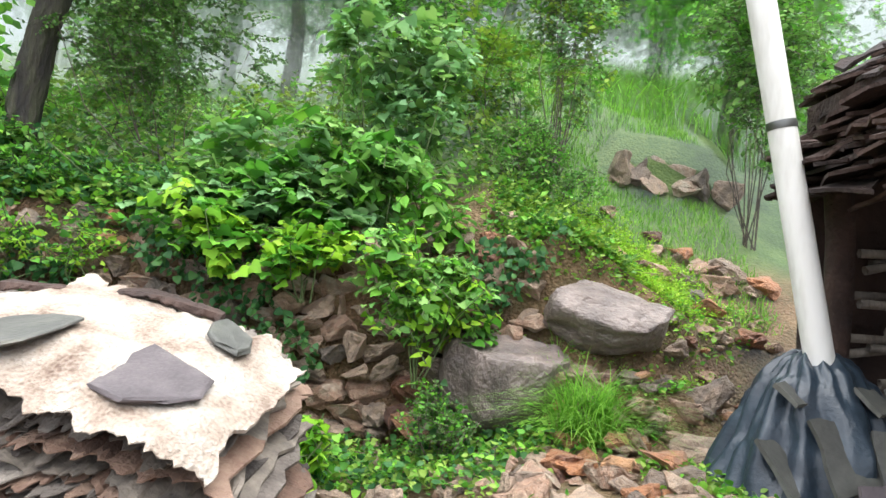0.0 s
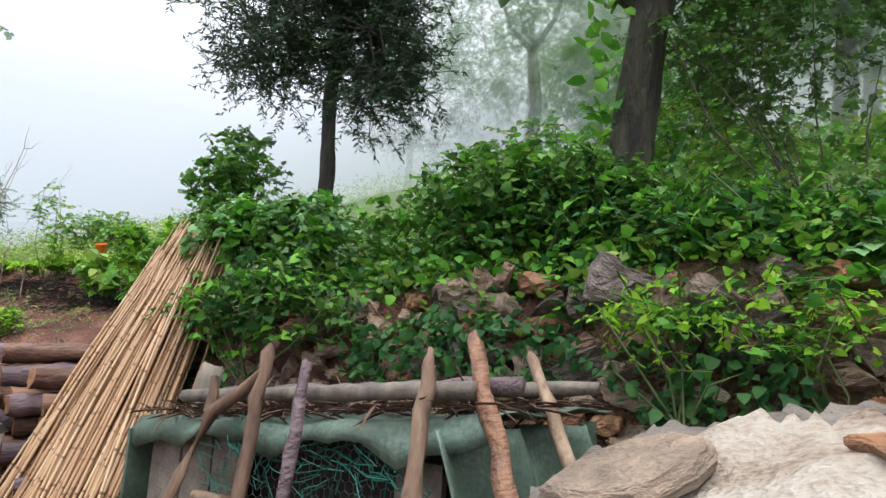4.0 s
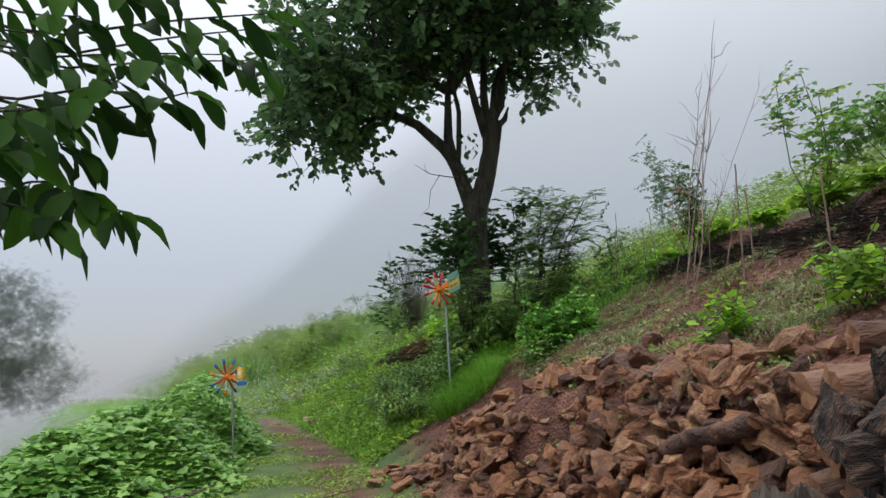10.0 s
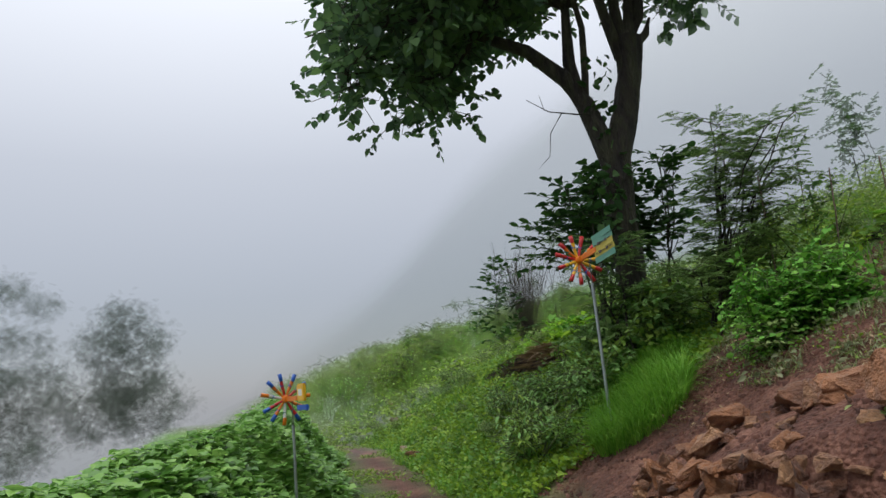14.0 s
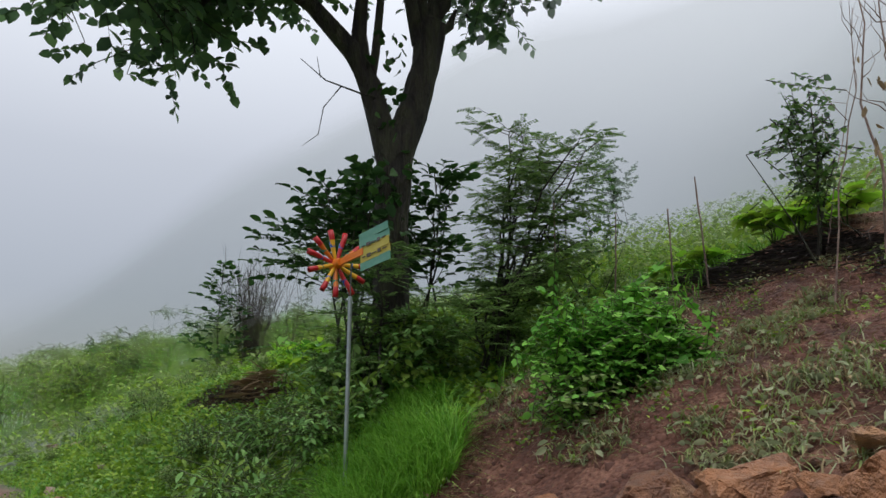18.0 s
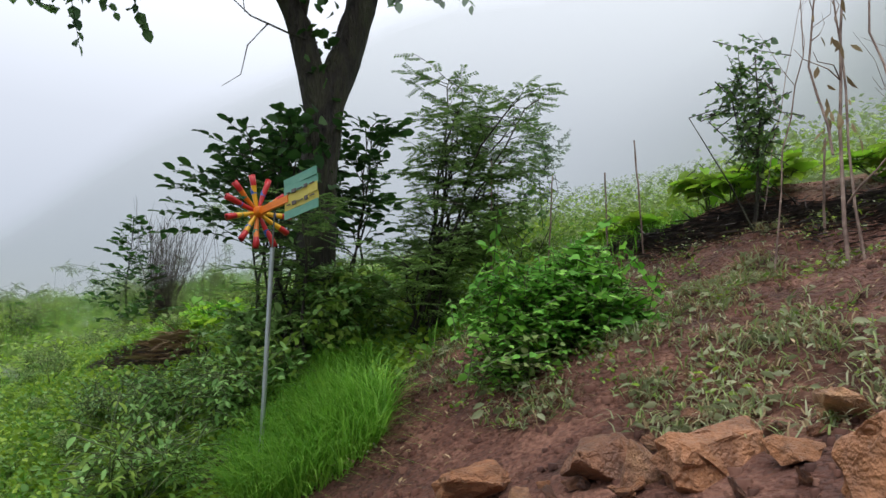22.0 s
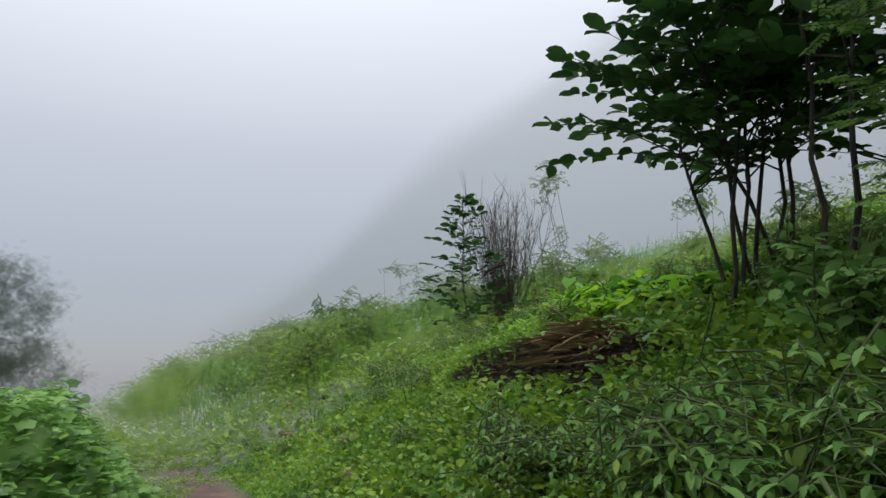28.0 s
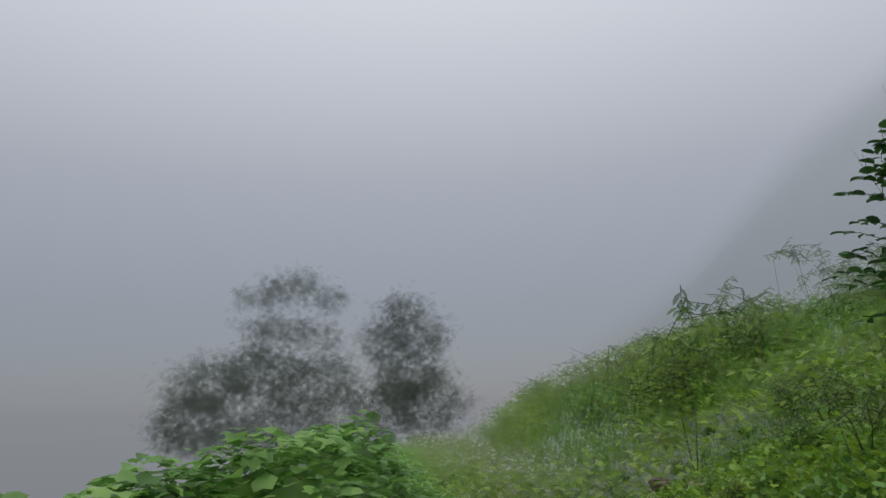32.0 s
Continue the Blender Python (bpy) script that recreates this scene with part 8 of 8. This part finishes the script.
litter_heap("mulch_heap", "dark rotting mulch on the bank", -21.8, 3.22, 1.9, 0.5, 0.10, 9000, "mulch", 0.11, 0.28)
litter_heap("mulch_heap", "brown chopped stalks over the dark mulch", -21.5, 3.35, 1.6, 0.46, 0.12, 5200, "brownbark", 0.12, 0.28)
litter_heap("straw_heap", "pale dry straw thrown on the mulch", -21.2, 3.55, 0.6, 0.3, 0.22, 520, "straw", 0.34)
mx = R3.uniform(-18.4, -11.0, 9000)
my = row_y(mx) + R3.normal(0, 0.13, 9000)
mz = land(mx, my) + 0.045 * np.exp(-((my - row_y(mx)) / 0.2) ** 2) * R3.uniform(0.1, 1, 9000)
mv, mf = leaf_arrays(np.stack([mx, my, mz], -1), R3.normal(0, 1, (9000, 3)) * np.array([1.4, 0.7, 0.12]), 0.18 * R3.uniform(0.3, 1.2, 9000), "sliver", 0.85, R3, 0.04)
thing("mulch_strip", "black mulch strip along the planted row", "litter", leaf_mesh("mulch_strip", [(mv, mf, 0)], [M["mulch"]]), kind="stuff")
twigs = []
for i in range(120):
    a = np.array([-13.9 + R3.normal(0, 0.25), 0.55 + R3.normal(0, 0.3), 0.0])
    a[2] = ground_z(a[0], a[1]) + abs(R3.normal(0, 0.07)) + 0.02
    twigs.append((bent(a, a + np.array([R3.normal(0, 0.25), R3.normal(0, 0.5), R3.normal(0, 0.04)]), 4, 0.02, R3), np.linspace(0.012, 0.005, 4)))
thing("twig_pile", "low pile of dark cut twigs beside the path", "twigs", tube_mesh("twig_pile", twigs, M["twig"], 5), kind="stuff")

# weed stalks that stand above the slope
for x, y, h in ((-25.0, 1.1, 1.85), (-30.5, 2.6, 1.7), (-28.8, 2.2, 1.9), (-27.6, 1.4, 1.6), (-30.0, 3.4, 1.1), (-31.0, 4.6, 1.4), (-26.0, 6.6, 1.5), (-29.0, 5.4, 1.6), (-24.5, 6.2, 1.3)):
    P("weed_stalk", "tall drooping weed stalk against the mist", "weed", (x, y), (0.13, 0.13, h), 12, 7, 0.13, "long", [M["weed"], M["box"]], stems=2, stem_r=0.005, droop=0.7, bottom=0.55)


# ---- bottle pinwheels ----
def pinwheel(at, tail, radius, colours, tips, pole_h, film):
    """A whirligig of painted bottle strips on a pole, with a tail."""
    d = Vector(tail).normalized()
    x, y, z = Vector(at) + d * 0.15
    base_z = ground_z(x, y)
    root = thing("pinwheel", "home-made pinwheel of painted plastic bottles on a thin pole", "pinwheel", at=(x, y, base_z - 0.1))
    hub = Vector((0, 0, z - base_z + 0.1)) - d * 0.15
    rot = d.to_track_quat("X", "Z").to_matrix().to_4x4()
    m = Matrix.Translation(hub) @ rot
    part("pole", tube_mesh("pole", [(np.array([(0, 0, 0), (0, 0, (hub.z - 0.25) * 0.5), (0, 0, hub.z - 0.25)]), np.array([0.014, 0.014, 0.014]))], M["metal"], 10), None, root)
    part("wire", tube_mesh("wire", [(np.array([(0, 0, hub.z - 0.26), (0, 0, hub.z - 0.02)]), np.array([0.005, 0.005]))], M["wire"], 6), None, root)
    bm = bmesh.new()
    bmesh.ops.create_cone(bm, segments=16, radius1=0.045, radius2=0.03, depth=0.09, cap_ends=True)
    part("hub", bm, M["orange"], root, at=m @ pose(-0.02, 0, 0, 0, 90, 0))
    for i in range(11):
        a = 360 / 11 * i + 12 + R3.normal(0, 3)
        col = colours[i % len(colours)]
        arm_m = m @ pose(-0.03, 0, 0, a, 0, 0)
        L = radius
        tube = [(np.array([(0, 0, 0.03), (0, 0, L * 0.25), (0, 0.0, L * 0.5), (0.01, 0, L * 0.72)]), np.array([0.009, 0.013, 0.017, 0.018]))]
        arm = part("blade", tube_mesh("blade", tube, M[col], 8), None, root, at=arm_m)
        part("band", tube_mesh("band", [(np.array([(0, 0, L * 0.50), (0, 0, L * 0.66)]), np.array([0.0185, 0.0195]))], M["green" if i % 2 else "blue"], 8), None, arm)
        part("cap", tube_mesh("cap", [(np.array([(0.01, 0, L * 0.72), (0.012, 0, L * 0.8), (0.012, 0, L), (0.012, 0, L * 1.005)]), np.array([0.018, 0.0195, 0.0205, 0.012]))], M[tips[i % len(tips)]], 8), None, arm)
    bm = bmesh.new()
    bmesh.ops.create_cube(bm, size=1)
    part("tail_bar", bm, M["orange"], root, at=m @ pose(0.14, 0, 0) @ Matrix.Diagonal((0.30, 0.02, 0.045, 1)))
    fl = Vector(tail).length
    if film:
        flag = None
        for k, c in enumerate(("teal", "amber", "amber", "teal", "teal")):
            bm = slab_bm(fl - 0.26, 0.052, 0.004, R3, 0.004, 8, 2, wob=0.01)
            s = part("flag_stripe", bm, M[c], root, at=m @ pose((fl + 0.24) / 2, 0, -0.10 + 0.05 * k, 90, 0, 0))
        for row in (0.03, -0.045):
            for k in range(5):
                bm = bmesh.new()
                bmesh.ops.create_cube(bm, size=1)
                part("painted_mark", bm, M["mulch"], root, at=m @ pose(0.30 + 0.055 * k, -0.012, row, 0, 0, 0) @ Matrix.Diagonal((0.028 + 0.012 * (k % 3), 0.006, 0.006 + 0.016 * (k % 2), 1)))
    else:
        for w, h, cx, cz, c in ((0.16, 0.16, 0.4, 0.05, "yellow"), (0.24, 0.05, 0.42, -0.09, "blue"), (0.1, 0.07, 0.4, 0.05, "bottle")):
            bm = bmesh.new()
            bmesh.ops.create_cube(bm, size=1)
            bmesh.ops.bevel(bm, geom=bm.edges[:], offset=0.08, segments=2, affect="EDGES")
            part("tail_panel", bm, M[c], root, at=m @ pose(cx, 0.004 * (c == "bottle"), cz) @ Matrix.Diagonal((w, 0.03 + 0.01 * (c == "bottle"), h, 1)))
    return root


pinwheel((-16.9, 3.48, 2.09), (0.53, 0.21, 0.072), 0.24, ("yellow", "orange", "red", "yellow"), ("red",), 1.6, True)
pinwheel((-17.4, 0.55, 1.07), (0.40, 0.28, 0.0), 0.25, ("red", "orange", "bottle"), ("blue", "blue", "orange"), 1.1, False)
bm = bmesh.new()
bmesh.ops.create_cone(bm, segments=12, radius1=0.02, radius2=0.09, depth=0.16, cap_ends=False)
fl = thing("orange_flower", "single orange trumpet flower among broad leaves", "flower", at=(-12.3, 6.9, ground_z(-12.3, 6.9)))
part("petals", bm, M["orange"], fl, at=pose(0, 0, 0.5, 20, 10, 0))
part("stalk", tube_mesh("stalk", [(np.array([(0, 0, 0), (0.02, 0, 0.25), (0, 0, 0.43)]), np.array([0.008, 0.007, 0.006]))], M["stem"], 6), None, fl)

# ---- far hillside, haze painted into its transparency ----
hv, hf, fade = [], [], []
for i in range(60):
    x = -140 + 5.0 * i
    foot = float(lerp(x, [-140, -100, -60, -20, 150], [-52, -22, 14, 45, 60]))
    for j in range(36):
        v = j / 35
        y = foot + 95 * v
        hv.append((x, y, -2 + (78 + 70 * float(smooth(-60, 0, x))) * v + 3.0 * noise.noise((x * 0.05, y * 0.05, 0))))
        # painted haze: more see-through towards the ridge and the far end
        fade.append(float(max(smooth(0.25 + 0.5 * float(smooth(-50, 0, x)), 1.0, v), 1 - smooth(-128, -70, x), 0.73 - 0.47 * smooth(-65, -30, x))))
for i in range(59):
    for j in range(35):
        a = i * 36 + j
        hf.append((a, a + 36, a + 37, a + 1))
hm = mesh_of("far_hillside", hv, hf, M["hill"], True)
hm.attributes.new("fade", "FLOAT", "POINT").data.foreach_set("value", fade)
thing("far_hillside", "steep wooded hillside dimmed by painted-in haze", "hillside", hm, kind="structure")
